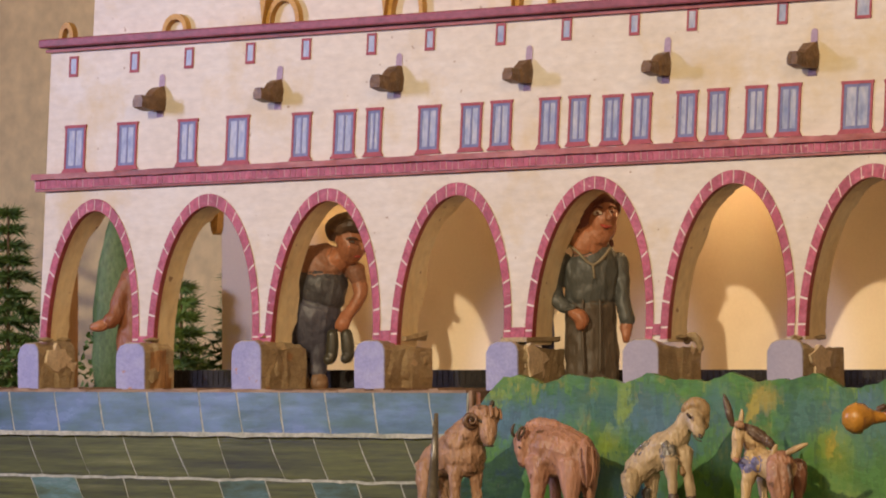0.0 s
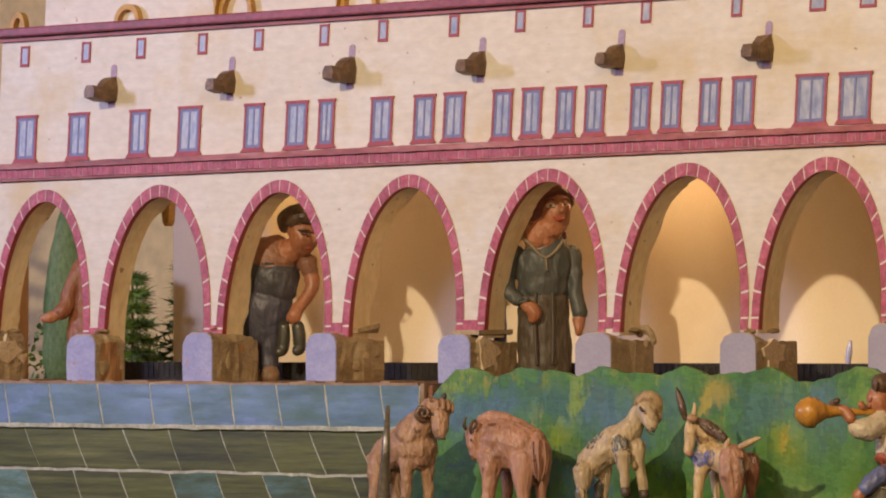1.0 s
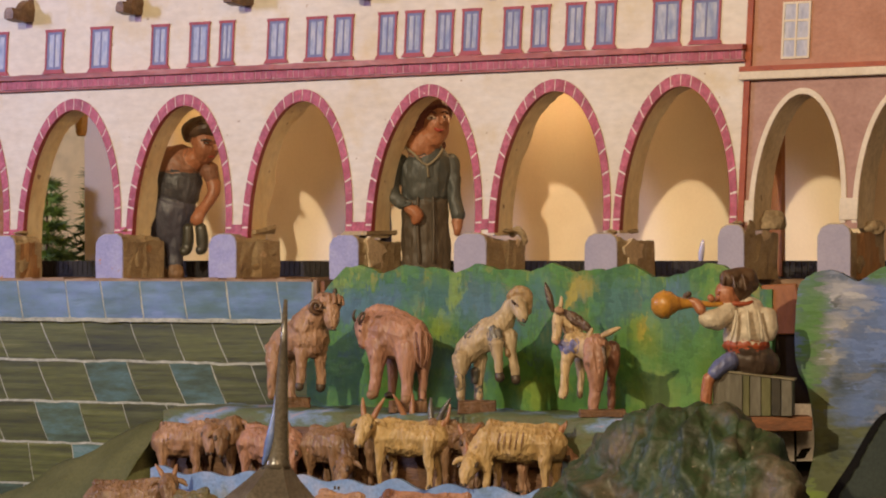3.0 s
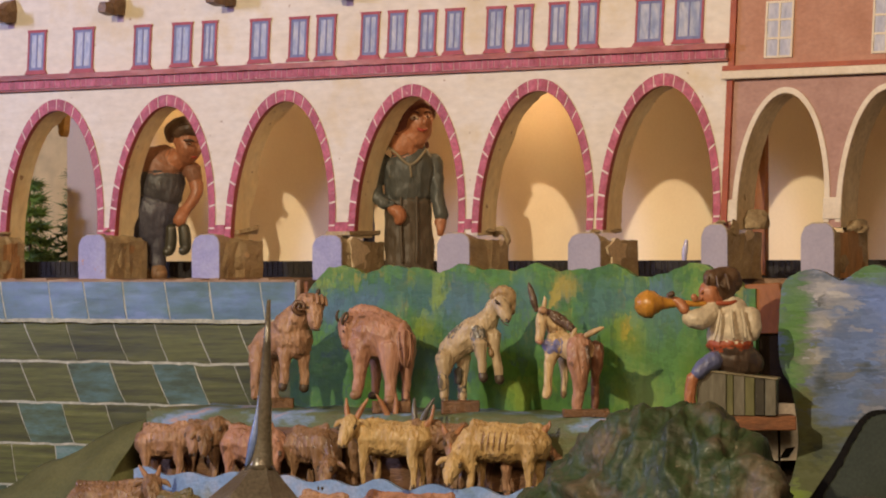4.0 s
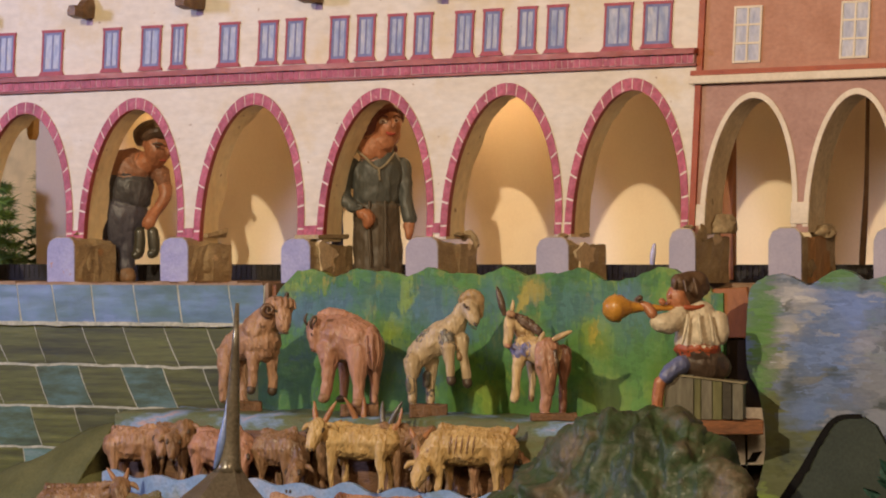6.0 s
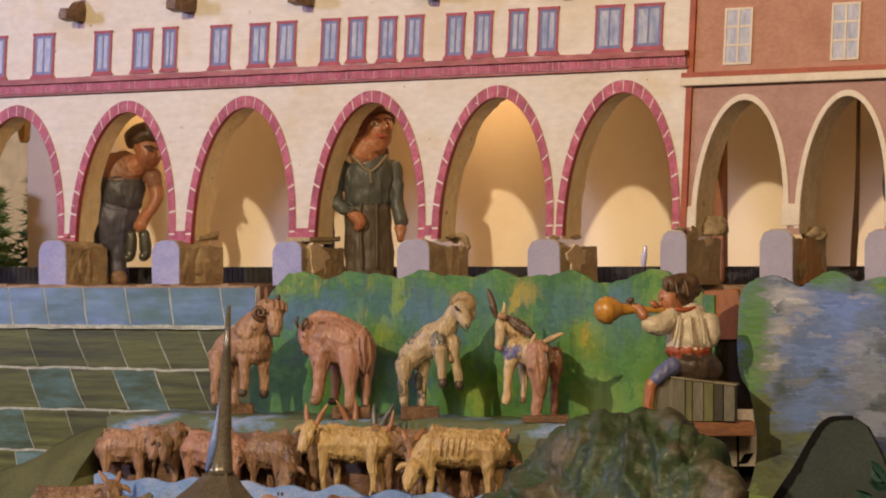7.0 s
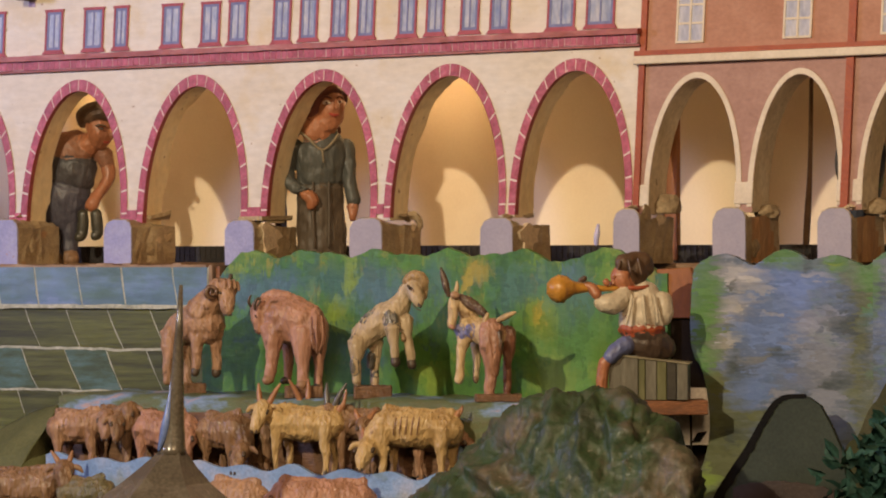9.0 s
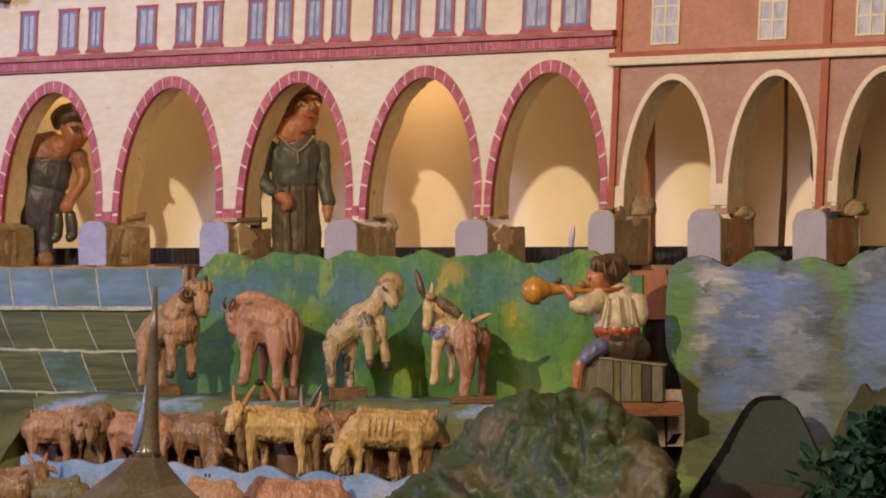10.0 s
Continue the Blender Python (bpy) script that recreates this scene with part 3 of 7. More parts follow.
def limb(bm, stations, mi=0, seg=10, steps=4, flat=1.0, rough=0.02):
    """A carved limb: stations (right, up, away, radius), round and closed at both ends. flat: depth over width."""
    pts = smooth_path([np.array(s, float) for s in stations], steps)
    P = [p[:3] for p in pts]
    R = [max(p[3], 0.2) for p in pts]
    d0, d1 = P[0] - P[1], P[-1] - P[-2]
    d0, d1 = d0 / (np.linalg.norm(d0) + 1e-9), d1 / (np.linalg.norm(d1) + 1e-9)
    P = [P[0] + d0 * R[0] * 0.75, P[0] + d0 * R[0] * 0.45] + P + [P[-1] + d1 * R[-1] * 0.45, P[-1] + d1 * R[-1] * 0.75]
    R = [R[0] * 0.35, R[0] * 0.75] + R + [R[-1] * 0.75, R[-1] * 0.35]
    rings = []
    for i, (p, r) in enumerate(zip(P, R)):
        t = P[min(i + 1, len(P) - 1)] - P[max(i - 1, 0)]
        t = t / (np.linalg.norm(t) + 1e-9)
        a = np.cross(t, (0, 0, 1.0))
        if np.linalg.norm(a) < 0.2:
            a = np.cross(t, (1.0, 0, 0))
        a /= np.linalg.norm(a)
        b = np.cross(t, a)
        ring = []
        for k in range(seg):
            w = 2 * math.pi * k / seg
            off = a * math.cos(w) * r + b * math.sin(w) * r
            off = off * (1 + rough * math.sin(7.3 * i + 2.9 * k))
            q = p + off * np.array((1, 1, flat))
            ring.append(bm.verts.new((q[0], q[2], q[1])))
        rings.append(ring)
    faces = [bm.faces.new(rings[0][::-1]), bm.faces.new(rings[-1])]
    for r0, r1 in zip(rings, rings[1:]):
        for k in range(seg):
            faces.append(bm.faces.new((r0[k], r0[(k + 1) % seg], r1[(k + 1) % seg], r1[k])))
    for f in faces:
        f.material_index = mi


UNIT = 0.000428


def fuse(bm, name, mats, unit, grid=1.9, seed=0, wool=0.0, keep=0.16, chop=1.0):
    """Grows the pieces of a carving into one skin and gives it the knife's facets."""
    bmesh.ops.recalc_face_normals(bm, faces=bm.faces)
    bm.normal_update()
    tree = BVHTree.FromBMesh(bm)
    bm.faces.ensure_lookup_table()
    index = [f.material_index for f in bm.faces]
    raw = bpy.data.meshes.new("raw")
    bm.to_mesh(raw)
    bm.free()
    tmp = new("raw", raw)
    mod = tmp.modifiers.new("skin", "REMESH")
    mod.mode, mod.voxel_size = "VOXEL", grid
    deps = bpy.context.evaluated_depsgraph_get()
    skin = bmesh.new()
    skin.from_mesh(tmp.evaluated_get(deps).to_mesh())
    tmp.evaluated_get(deps).to_mesh_clear()
    bpy.data.objects.remove(tmp)
    bpy.data.meshes.remove(raw)
    for k in range(3):
        bmesh.ops.smooth_vert(skin, verts=skin.verts, factor=0.5, use_axis_x=True, use_axis_y=True, use_axis_z=True)
    skin.normal_update()
    off = Vector((seed * 3.7, seed * 1.3, 0))
    for v in skin.verts:
        p = v.co + off
        cut = noise.noise(p * 0.06) * 1.7 + abs(noise.noise(Vector((p.x * 0.14, p.y * 0.14, p.z * 0.035)))) * -1.3
        v.co += v.normal * (chop * cut + 0.2 * noise.noise(p * 0.3) - wool * abs(noise.noise(Vector((p.x * 0.12 + p.z * 0.03, p.y * 0.12, p.z * 0.035)) * 1.9)))
    bmesh.ops.triangulate(skin, faces=skin.faces)
    flat = bpy.data.meshes.new("flat")
    skin.to_mesh(flat)
    skin.free()
    tmp = new("flat", flat)
    mod = tmp.modifiers.new("knife", "DECIMATE")
    mod.ratio = keep
    deps = bpy.context.evaluated_depsgraph_get()
    skin = bmesh.new()
    skin.from_mesh(tmp.evaluated_get(deps).to_mesh())
    tmp.evaluated_get(deps).to_mesh_clear()
    bpy.data.objects.remove(tmp)
    bpy.data.meshes.remove(flat)
    for f in skin.faces:
        hit = tree.find_nearest(f.calc_center_median())
        f.material_index = index[hit[2]] if hit[2] is not None else 0
    bmesh.ops.scale(skin, verts=skin.verts, vec=(unit, unit, unit))
    me = bpy.data.meshes.new(name)
    skin.to_mesh(me)
    skin.free()
    for m in mats:
        me.materials.append(m)
    me.shade_smooth()
    me.set_sharp_from_angle(angle=radians(20))
    return me


def carved(name, at, pieces, mats, label, category, group="", turn=SIDE, unit=UNIT, base=None, wool=0.0, keep=0.16, grid=1.9, slim=1.0, crisp=(), chop=1.0):
    """A carved figure in one mesh. pieces: (material index, flatness, stations); base: a small plank under its feet; slim: thins what reaches down to the feet; crisp: pieces set on the finished skin."""
    bm = bmesh.new()
    for mi, flat, stations in pieces:
        if slim < 1 and stations[-1][1] < 52:
            stations = [(x, z, y, r * (slim if z < 72 else 0.5 + slim / 2)) for x, z, y, r in stations]
        limb(bm, stations, mi, flat=flat, seg=12 if stations[0][3] > 12 else 8)
    if base:
        l, r, lo, hi, y0, y1 = base
        vs = [bm.verts.new((x, y, z)) for x in (l, r) for y in (y0, y1) for z in (lo, hi)]
        for q in ((0, 1, 3, 2), (4, 6, 7, 5), (0, 4, 5, 1), (2, 3, 7, 6), (0, 2, 6, 4), (1, 5, 7, 3)):
            bm.faces.new([vs[i] for i in q]).material_index = len(mats) - 1
    me = fuse(bm, name, mats, unit, seed=len(bpy.data.meshes) % 50, wool=wool, keep=keep, grid=grid, chop=chop)
    if crisp:
        bm = bmesh.new()
        for mi, flat, stations in crisp:
            limb(bm, stations, mi, flat=flat, seg=10, rough=0.03)
        bmesh.ops.recalc_face_normals(bm, faces=bm.faces)
        bmesh.ops.scale(bm, verts=bm.verts, vec=(unit, unit, unit))
        for f in bm.faces:
            f.smooth = True
        bm.from_mesh(me)
        bm.to_mesh(me)
        bm.free()
    ob = new(name, me)
    ob.matrix_world = pose(*at, 0, 0, turn)
    return tagged(ob, label, category, group)

# ---- the room and the display table ----
def slab(name, lo, hi, m, label, category, kind="structure"):
    return solid(name, boxed(lo[0], hi[0], lo[2], hi[2], lo[1], hi[1], warp=straight), m, ((lo[0] + hi[0]) / 2, (lo[1] + hi[1]) / 2, lo[2]), label, category, kind=kind)


slab("wall_north", (-2.2, 0.55, -1.0), (2.9, 0.67, 1.5), ROOMW, "plain beige plastered room wall", "wall")
slab("wall_south", (-2.2, -3.72, -1.0), (2.9, -3.60, 1.5), ROOMW, "plain beige plastered room wall", "wall")
slab("wall_west", (-2.32, -3.6, -1.0), (-2.2, 0.55, 1.5), ROOMW, "plain beige plastered room wall", "wall")
slab("wall_east", (2.9, -3.6, -1.0), (3.02, 0.55, 1.5), ROOMW, "plain beige plastered room wall", "wall")
slab("floor", (-2.32, -3.72, -1.12), (3.02, 0.67, -1.0), FLOORM, "brown room floor", "floor")
slab("ceiling", (-2.32, -3.72, 1.5), (3.02, 0.67, 1.62), ROOMW, "plain beige ceiling", "ceiling")
table = thing("display_table", (0, 0, -1.0), "dark wooden table that carries the carved village", "table")
part("tabletop", boxed(-1.0, 1.0, -0.24, -0.20, -0.48, 0.42, warp=straight), TABLEM, table)
for x in (-0.95, 0.89):
    for y in (-0.46, 0.36):
        part("leg", boxed(x, x + 0.06, -1.0, -0.2405, y, y + 0.05, warp=straight), TABLEM, table)

# the stage behind the fronts
slab("stage_deck", (-0.85, -0.0305, -0.1995), (0.80, 0.42, -0.012), TABLEM, "rough dark deck under the carved arcade", "deck")
slab("back_panel", (-0.478, 0.200, -0.0115), (0.80, 0.212, 0.30), BACKP, "cream painted panel behind the arcade", "panel")
slab("arcade_ceiling", (-0.476, 0.0385, 0.158), (0.80, 0.1995, 0.166), BACKP, "cream board over the arcade walk", "board")
belt = thing("conveyor_belt", (0.15, 0.08, -0.0115), "black ribbed rubber belt that carries the figures", "belt")
part("band", boxed(-0.47, 0.80, -0.0112, 0.0112, 0.072, 0.130, warp=straight), RUBBER, belt)
slab("track_board", (-0.0895, 0.0265, -0.0118), (0.80, 0.0700, -0.0022), TOPWOOD, "raw wooden track board beside the belt", "board")
bm = bmesh.new()
for i in range(250):
    x = -0.468 + i * 0.005
    box(bm, x, x + 0.0028, 0.0002, 0.0110, 0.0714, 0.0722, warp=straight)
tagged(part("rib", bm, RUBBER, belt), kind="stuff")

# ---- the white arcade house ----
house = thing("arcade_house", (-0.12, 0.02, -0.012), "white painted wooden house front with seven raspberry-edged arches", "house")
ARCHES = [(-0.4550, 0.0470), (-0.3480, 0.0515), (-0.2395, 0.0510), (-0.1270, 0.0515), (-0.0105, 0.0525), (0.1015, 0.0530), (0.2095, 0.0520)]
SPRING, RISE = 0.040, 0.1065


def arch_front(u0, u1, arches, foot, spring, rise, top, steps=22, band=0.0055, crown=0.0085):
    """A front with arched openings, as a bmesh in one plane, ready to be thickened."""
    bm = bmesh.new()

    def quad(*uv):
        bm.faces.new([bm.verts.new(lean(u, 0.0, v)) for u, v in uv])
    left = u0
    for c, half in arches:
        a, b = half - band, rise - crown
        quad((left, foot), (c - a, foot), (c - a, spring), (left, spring))
        quad((left, spring), (c - a, spring), (c - a, top), (left, top))
        pts = [(c - a * math.cos(math.pi * i / steps), spring + b * math.sin(math.pi * i / steps)) for i in range(steps + 1)]
        for (p, q), (r, s) in zip(pts, pts[1:]):
            quad((p, q), (r, s), (r, top), (p, top))
        left = c + a
    quad((left, foot), (u1, foot), (u1, spring), (left, spring))
    quad((left, spring), (u1, spring), (u1, top), (left, top))
    bmesh.ops.remove_doubles(bm, verts=bm.verts, dist=1e-6)
    return bm


def thicken(bm, depth):
    got = bmesh.ops.extrude_face_region(bm, geom=bm.faces[:])
    bmesh.ops.translate(bm, verts=[v for v in got["geom"] if isinstance(v, bmesh.types.BMVert)], vec=(0, depth, 0))
    bm.normal_update()
    for f in bm.faces:
        if abs(f.normal.y) < 0.5:
            f.material_index = 1
    return bm


part("wall", thicken(arch_front(-0.5035, 0.2640, ARCHES, 0.030, SPRING, RISE, 0.262), 0.025), [WHITE, REVEAL], house)


def ellipse(c, a, b, s, ang):
    return (c - a * math.cos(ang), s + b * math.sin(ang))


def archivolt(parent, c, half, spring, rise, m, joint, n, band, crown, foot):
    """The painted ring of an arch: a pale bed with its stones, which stand a little proud."""
    bm = bmesh.new()
    k = 40
    outer = [(c - half, foot)] + [ellipse(c, half, rise, spring, math.pi * i / k) for i in range(k + 1)] + [(c + half, foot)]
    inner = [(c - half + band, foot)] + [ellipse(c, half - band, rise - crown, spring, math.pi * i / k) for i in range(k + 1)] + [(c + half - band, foot)]
    for i in range(len(outer) - 1):
        prism(bm, [outer[i], outer[i + 1], inner[i + 1], inner[i]], -0.0007, 0.0003)
    bmesh.ops.remove_doubles(bm, verts=bm.verts, dist=1e-7)
    ring = part("archivolt", bm, joint, parent)
    if not n:
        return ring
    bm = bmesh.new()
    a, b = half - band, rise - crown
    edge = [(c - a, foot + 0.001)] + [ellipse(c, a, b, spring, math.pi * i / k) for i in range(k + 1)] + [(c + a, foot + 0.001)]
    thin = [(c - a + 0.0004, foot + 0.001)] + [ellipse(c, a - 0.0004, b - 0.0004, spring, math.pi * i / k) for i in range(k + 1)] + [(c + a - 0.0004, foot + 0.001)]
    for i in range(len(edge) - 1):
        prism(bm, [edge[i], edge[i + 1], thin[i + 1], thin[i]], -0.0008, 0.0042)
    bmesh.ops.remove_doubles(bm, verts=bm.verts, dist=1e-7)
    part("lip", bm, LIP, ring)
    gap = 0.0006
    for i in range(n):
        a0, a1 = math.pi * i / n, math.pi * (i + 1) / n
        g = gap / 0.08
        bm = bmesh.new()
        o = [ellipse(c, half + 0.0003, rise + 0.0003, spring, a0 + g + (a1 - a0 - 2 * g) * q / 2) for q in range(3)]
        p = [ellipse(c, half - band, rise - crown, spring, a0 + g + (a1 - a0 - 2 * g) * q / 2) for q in range(3)]
        for q in range(2):
            prism(bm, [o[q], o[q + 1], p[q + 1], p[q]], -0.0009, -0.0004)
        bmesh.ops.remove_doubles(bm, verts=bm.verts, dist=1e-7)
        part("voussoir", bm, m, ring)
    for s in (-1, 1):
        x0, x1 = sorted((c + s * half, c + s * (half - band)))
        bm = bmesh.new()
        box(bm, x0, x1, foot + 0.001, spring - 0.0006, -0.0012, -0.0004)
        part("voussoir", bm, m, ring)
    return ring


for c, half in ARCHES:
    archivolt(house, c, half, SPRING, RISE, PINK, JOINT, 18, 0.0055, 0.0085, 0.031)
# raspberry collars at the feet of the piers
edges = [-0.5035] + [x for c, h in ARCHES for x in (c - h, c + h)] + [0.264]
for i in range(2, len(edges) - 2, 2):
    if edges[i + 1] - edges[i] > 0.004:
        part("collar", boxed(edges[i] + 0.0002, edges[i + 1] - 0.0002, 0.0350, 0.0425, -0.0013, 0.0002), PINK, house)

# string course with its row of small bricks
cornice = part("cornice", boxed(-0.5105, 0.2627, 0.1555, 0.1625, -0.0050, 0.0005), BRICKBED, house)


def worn_strip(bm, u0, u1, v0, v1, y0, y1, amp, seed, n=150):
    """A long moulding whose edges are cut and painted by hand."""
    rings = []
    for i in range(n + 1):
        u = u0 + (u1 - u0) * i / n
        a, b, c = (amp * (noise.noise((u * 60, seed, q)) + 0.6 * noise.noise((u * 190, seed, q + 5))) for q in (0, 11, 23))
        rings.append([bm.verts.new(lean(u, y, v)) for y, v in ((y1, v0), (y0 + c, v0 + a * 0.5), (y0 + c, v1 + b), (y1, v1 + b))])
    for p, q in zip(rings, rings[1:]):
        for i in range(4):
            bm.faces.new((p[i], q[i], q[(i + 1) % 4], p[(i + 1) % 4]))
    bm.faces.new(rings[0]), bm.faces.new(rings[-1][::-1])


bm = bmesh.new()
worn_strip(bm, -0.5115, 0.2640, 0.1626, 0.1668, -0.0085, 0.0004, 0.0007, 3)
worn_strip(bm, -0.5105, 0.2640, 0.1538, 0.1554, -0.0040, 0.0004, 0.0004, 8)
part("ledge", bm, LEDGE, cornice, "dark red ledge")
upper = part("upper_cornice", boxed(-0.5080, 0.2640, 0.2622, 0.2688, -0.0110, 0.0205, bevel=0.0012), [CORN], house)
part("soffit_strip", boxed(-0.5060, 0.2640, 0.2590, 0.2614, -0.0040, 0.0004), LEDGE, upper)
part("upper_wall", boxed(-0.4700, 0.2640, 0.2692, 0.340, 0.0080, 0.0360), WHITE, house)

# windows of the storey over the arches
WINDOWS = [(-0.4762, 0.0197), (-0.4266, 0.0188), (-0.3698, 0.0179), (-0.3236, 0.0207), (-0.2655, 0.0168), (-0.2272, 0.0191), (-0.2010, 0.0141),
           (-0.1530, 0.0187), (-0.1166, 0.0179), (-0.0912, 0.0178), (-0.0508, 0.0167), (-0.0264, 0.0165), (0.0013, 0.0159), (0.0251, 0.0163),
           (0.0619, 0.0164), (0.0864, 0.0163), (0.1167, 0.0165), (0.1428, 0.0177), (0.1952, 0.0238), (0.2284, 0.0244)]


def painted_window(parent, c, width, v0, v1):
    rnd = random.Random(int(c * 1e5))
    v0 += rnd.uniform(-0.0005, 0.0005)
    v1 += rnd.uniform(-0.0006, 0.0006)
    h = width / 2
    bm = bmesh.new()
    t = 0.0017
    box(bm, c - h, c - h + t, v0 + 0.002, v1, -0.0011, 0.0003)
    box(bm, c + h - t, c + h, v0 + 0.002, v1, -0.0011, 0.0003)
    box(bm, c - h - 0.0006, c + h + 0.0006, v1, v1 + 0.0022, -0.0013, 0.0003)
    prism(bm, [(c - h - 0.0022, v0 - 0.0012), (c + h + 0.0022, v0 - 0.0012), (c + h, v0 + 0.002), (c - h, v0 + 0.002)], -0.0015, 0.0003)
    win = part("window", bm, FRAME, parent)
    bm = bmesh.new()
    t2 = t + 0.0019
    box(bm, c - h + t, c - h + t2, v0 + 0.002, v1, -0.0008, 0.0002)
    box(bm, c + h - t2, c + h - t, v0 + 0.002, v1, -0.0008, 0.0002)
    box(bm, c - 0.0007, c + 0.0007, v0 + 0.0042, v1 - 0.0020, -0.0008, 0.0002)
    box(bm, c - h + t2, c + h - t2, v1 - 0.0020, v1, -0.0008, 0.0002)
    box(bm, c - h + t2, c + h - t2, v0 + 0.002, v0 + 0.0042, -0.0008, 0.0002)
    part("casement", bm, CASE, win)
    for a, b in ((c - h + t2, c - 0.0007), (c + 0.0007, c + h - t2)):
        part("pane", boxed(a, b, v0 + 0.0042, v1 - 0.0020, -0.0005, 0.0001), PANE, win)


for c, width in WINDOWS:
    painted_window(house, c, width, 0.1688, 0.2012)
for i, c in enumerate([-0.4809, -0.4227, -0.3716, -0.3150, -0.2644, -0.2063, -0.1553, -0.0947, -0.0394, 0.0164, 0.0630, 0.1344, 0.1969, 0.2350]):
    v = 0.2475 + 0.0004 * i
    h, t = 0.0041 if i < 12 else 0.0062, 0.0014
    bm = bmesh.new()
    box(bm, c - h, c - h + t, v - 0.0078, v + 0.0078, -0.0010, 0.0003)
    box(bm, c + h - t, c + h, v - 0.0078, v + 0.0078, -0.0010, 0.0003)
    box(bm, c - h + t, c + h - t, v + 0.0060, v + 0.0078, -0.0010, 0.0003)
    box(bm, c - h + t, c + h - t, v - 0.0078, v - 0.0056, -0.0010, 0.0003)
    w = part("small_window", bm, FRAME, house)
    part("pane", boxed(c - h + t, c + h - t, v - 0.0056, v + 0.0060, -0.0006, 0.0001), PANE, w)


def bracket(parent, u, v, k):
    """A stub of a carved beam end: a hunched root on the wall that runs out into a notched tongue."""
    rnd = random.Random(k)
    bm = bmesh.new()
    s = rnd.uniform(0.86, 0.98)
    sections = [(0.0003, 0.0072, -0.0085, 0.0105), (-0.004, 0.0072, -0.0088, 0.0100), (-0.009, 0.0066, -0.0090, 0.0072), (-0.013, 0.0060, -0.0090, 0.0036), (-0.0150, 0.0056, -0.0088, 0.0016), (-0.020, 0.0052, -0.0080, 0.0020), (-0.027, 0.0048, -0.0066, 0.0026)]
    rings = []
    for q, (y, w, lo, hi) in enumerate(sections):
        w, hi = w * rnd.uniform(0.92, 1.06), hi + rnd.uniform(-0.0006, 0.0006)
        rings.append([bm.verts.new(lean(u + a * s, y * s, v + b * s)) for a, b in ((-w * 0.9, lo), (w * 0.9, lo), (w, (lo + hi) / 2), (w * 0.7, hi), (-w * 0.6, hi * 0.94), (-w, (lo + hi) / 2))])
    for a, b in zip(rings, rings[1:]):
        for i in range(6):
            bm.faces.new((a[i], b[i], b[(i + 1) % 6], a[(i + 1) % 6]))
    bm.faces.new(rings[0]), bm.faces.new(rings[-1][::-1])
    part("bracket", bm, BEAM, parent, "dark carved beam end")


for k, (u, v) in enumerate([(-0.3985, 0.2185), (-0.2900, 0.2190), (-0.1840, 0.2225), (-0.0725, 0.2220), (0.0415, 0.2215), (0.1575, 0.2210)]):
    bracket(house, u, v, k)
    # mauve strip with a round top, above and below the beam end
    bm = bmesh.new()
    top = [(u + 0.0026 - 0.0026 * math.cos(math.pi * i / 8), v + 0.0165 + 0.0026 * math.sin(math.pi * i / 8)) for i in range(9)]
    prism(bm, [(u + 0.0050, v - 0.0130), *top[::-1], (u - 0.0012, v - 0.0130)], -0.0005, 0.0003)
    part("mauve_strip", bm, MAUVES, house, "mauve rounded strip behind a beam end")

# ochre vaulting ribs on the wall above
for u, w, v1 in ((-0.4920, 0.0070, 0.2815), (-0.3885, 0.0115, 0.2820), (-0.2890, 0.0150, 0.2900), (-0.1800, 0.0155, 0.2960), (-0.0700, 0.0155, 0.2970)):
    bm = bmesh.new()
    k = 14
    for i in range(k):
        a0, a1 = math.pi * i / k, math.pi * (i + 1) / k
        b = v1 - 0.2692
        prism(bm, [ellipse(u, w, b, 0.2694, a0), ellipse(u, w, b, 0.2694, a1), ellipse(u, w - 0.0034, b - 0.0042, 0.2694, a1), ellipse(u, w - 0.0034, b - 0.0042, 0.2694, a0)], 0.0020, 0.0082)
    if w > 0.012:
        prism(bm, [(u - w - 0.0005, 0.2696), (u - w + 0.0040, 0.305), (u - w - 0.0065, 0.305)], -0.0020, 0.0079)
    part("vault_rib", bm, OCHRE, house, "ochre painted rib")


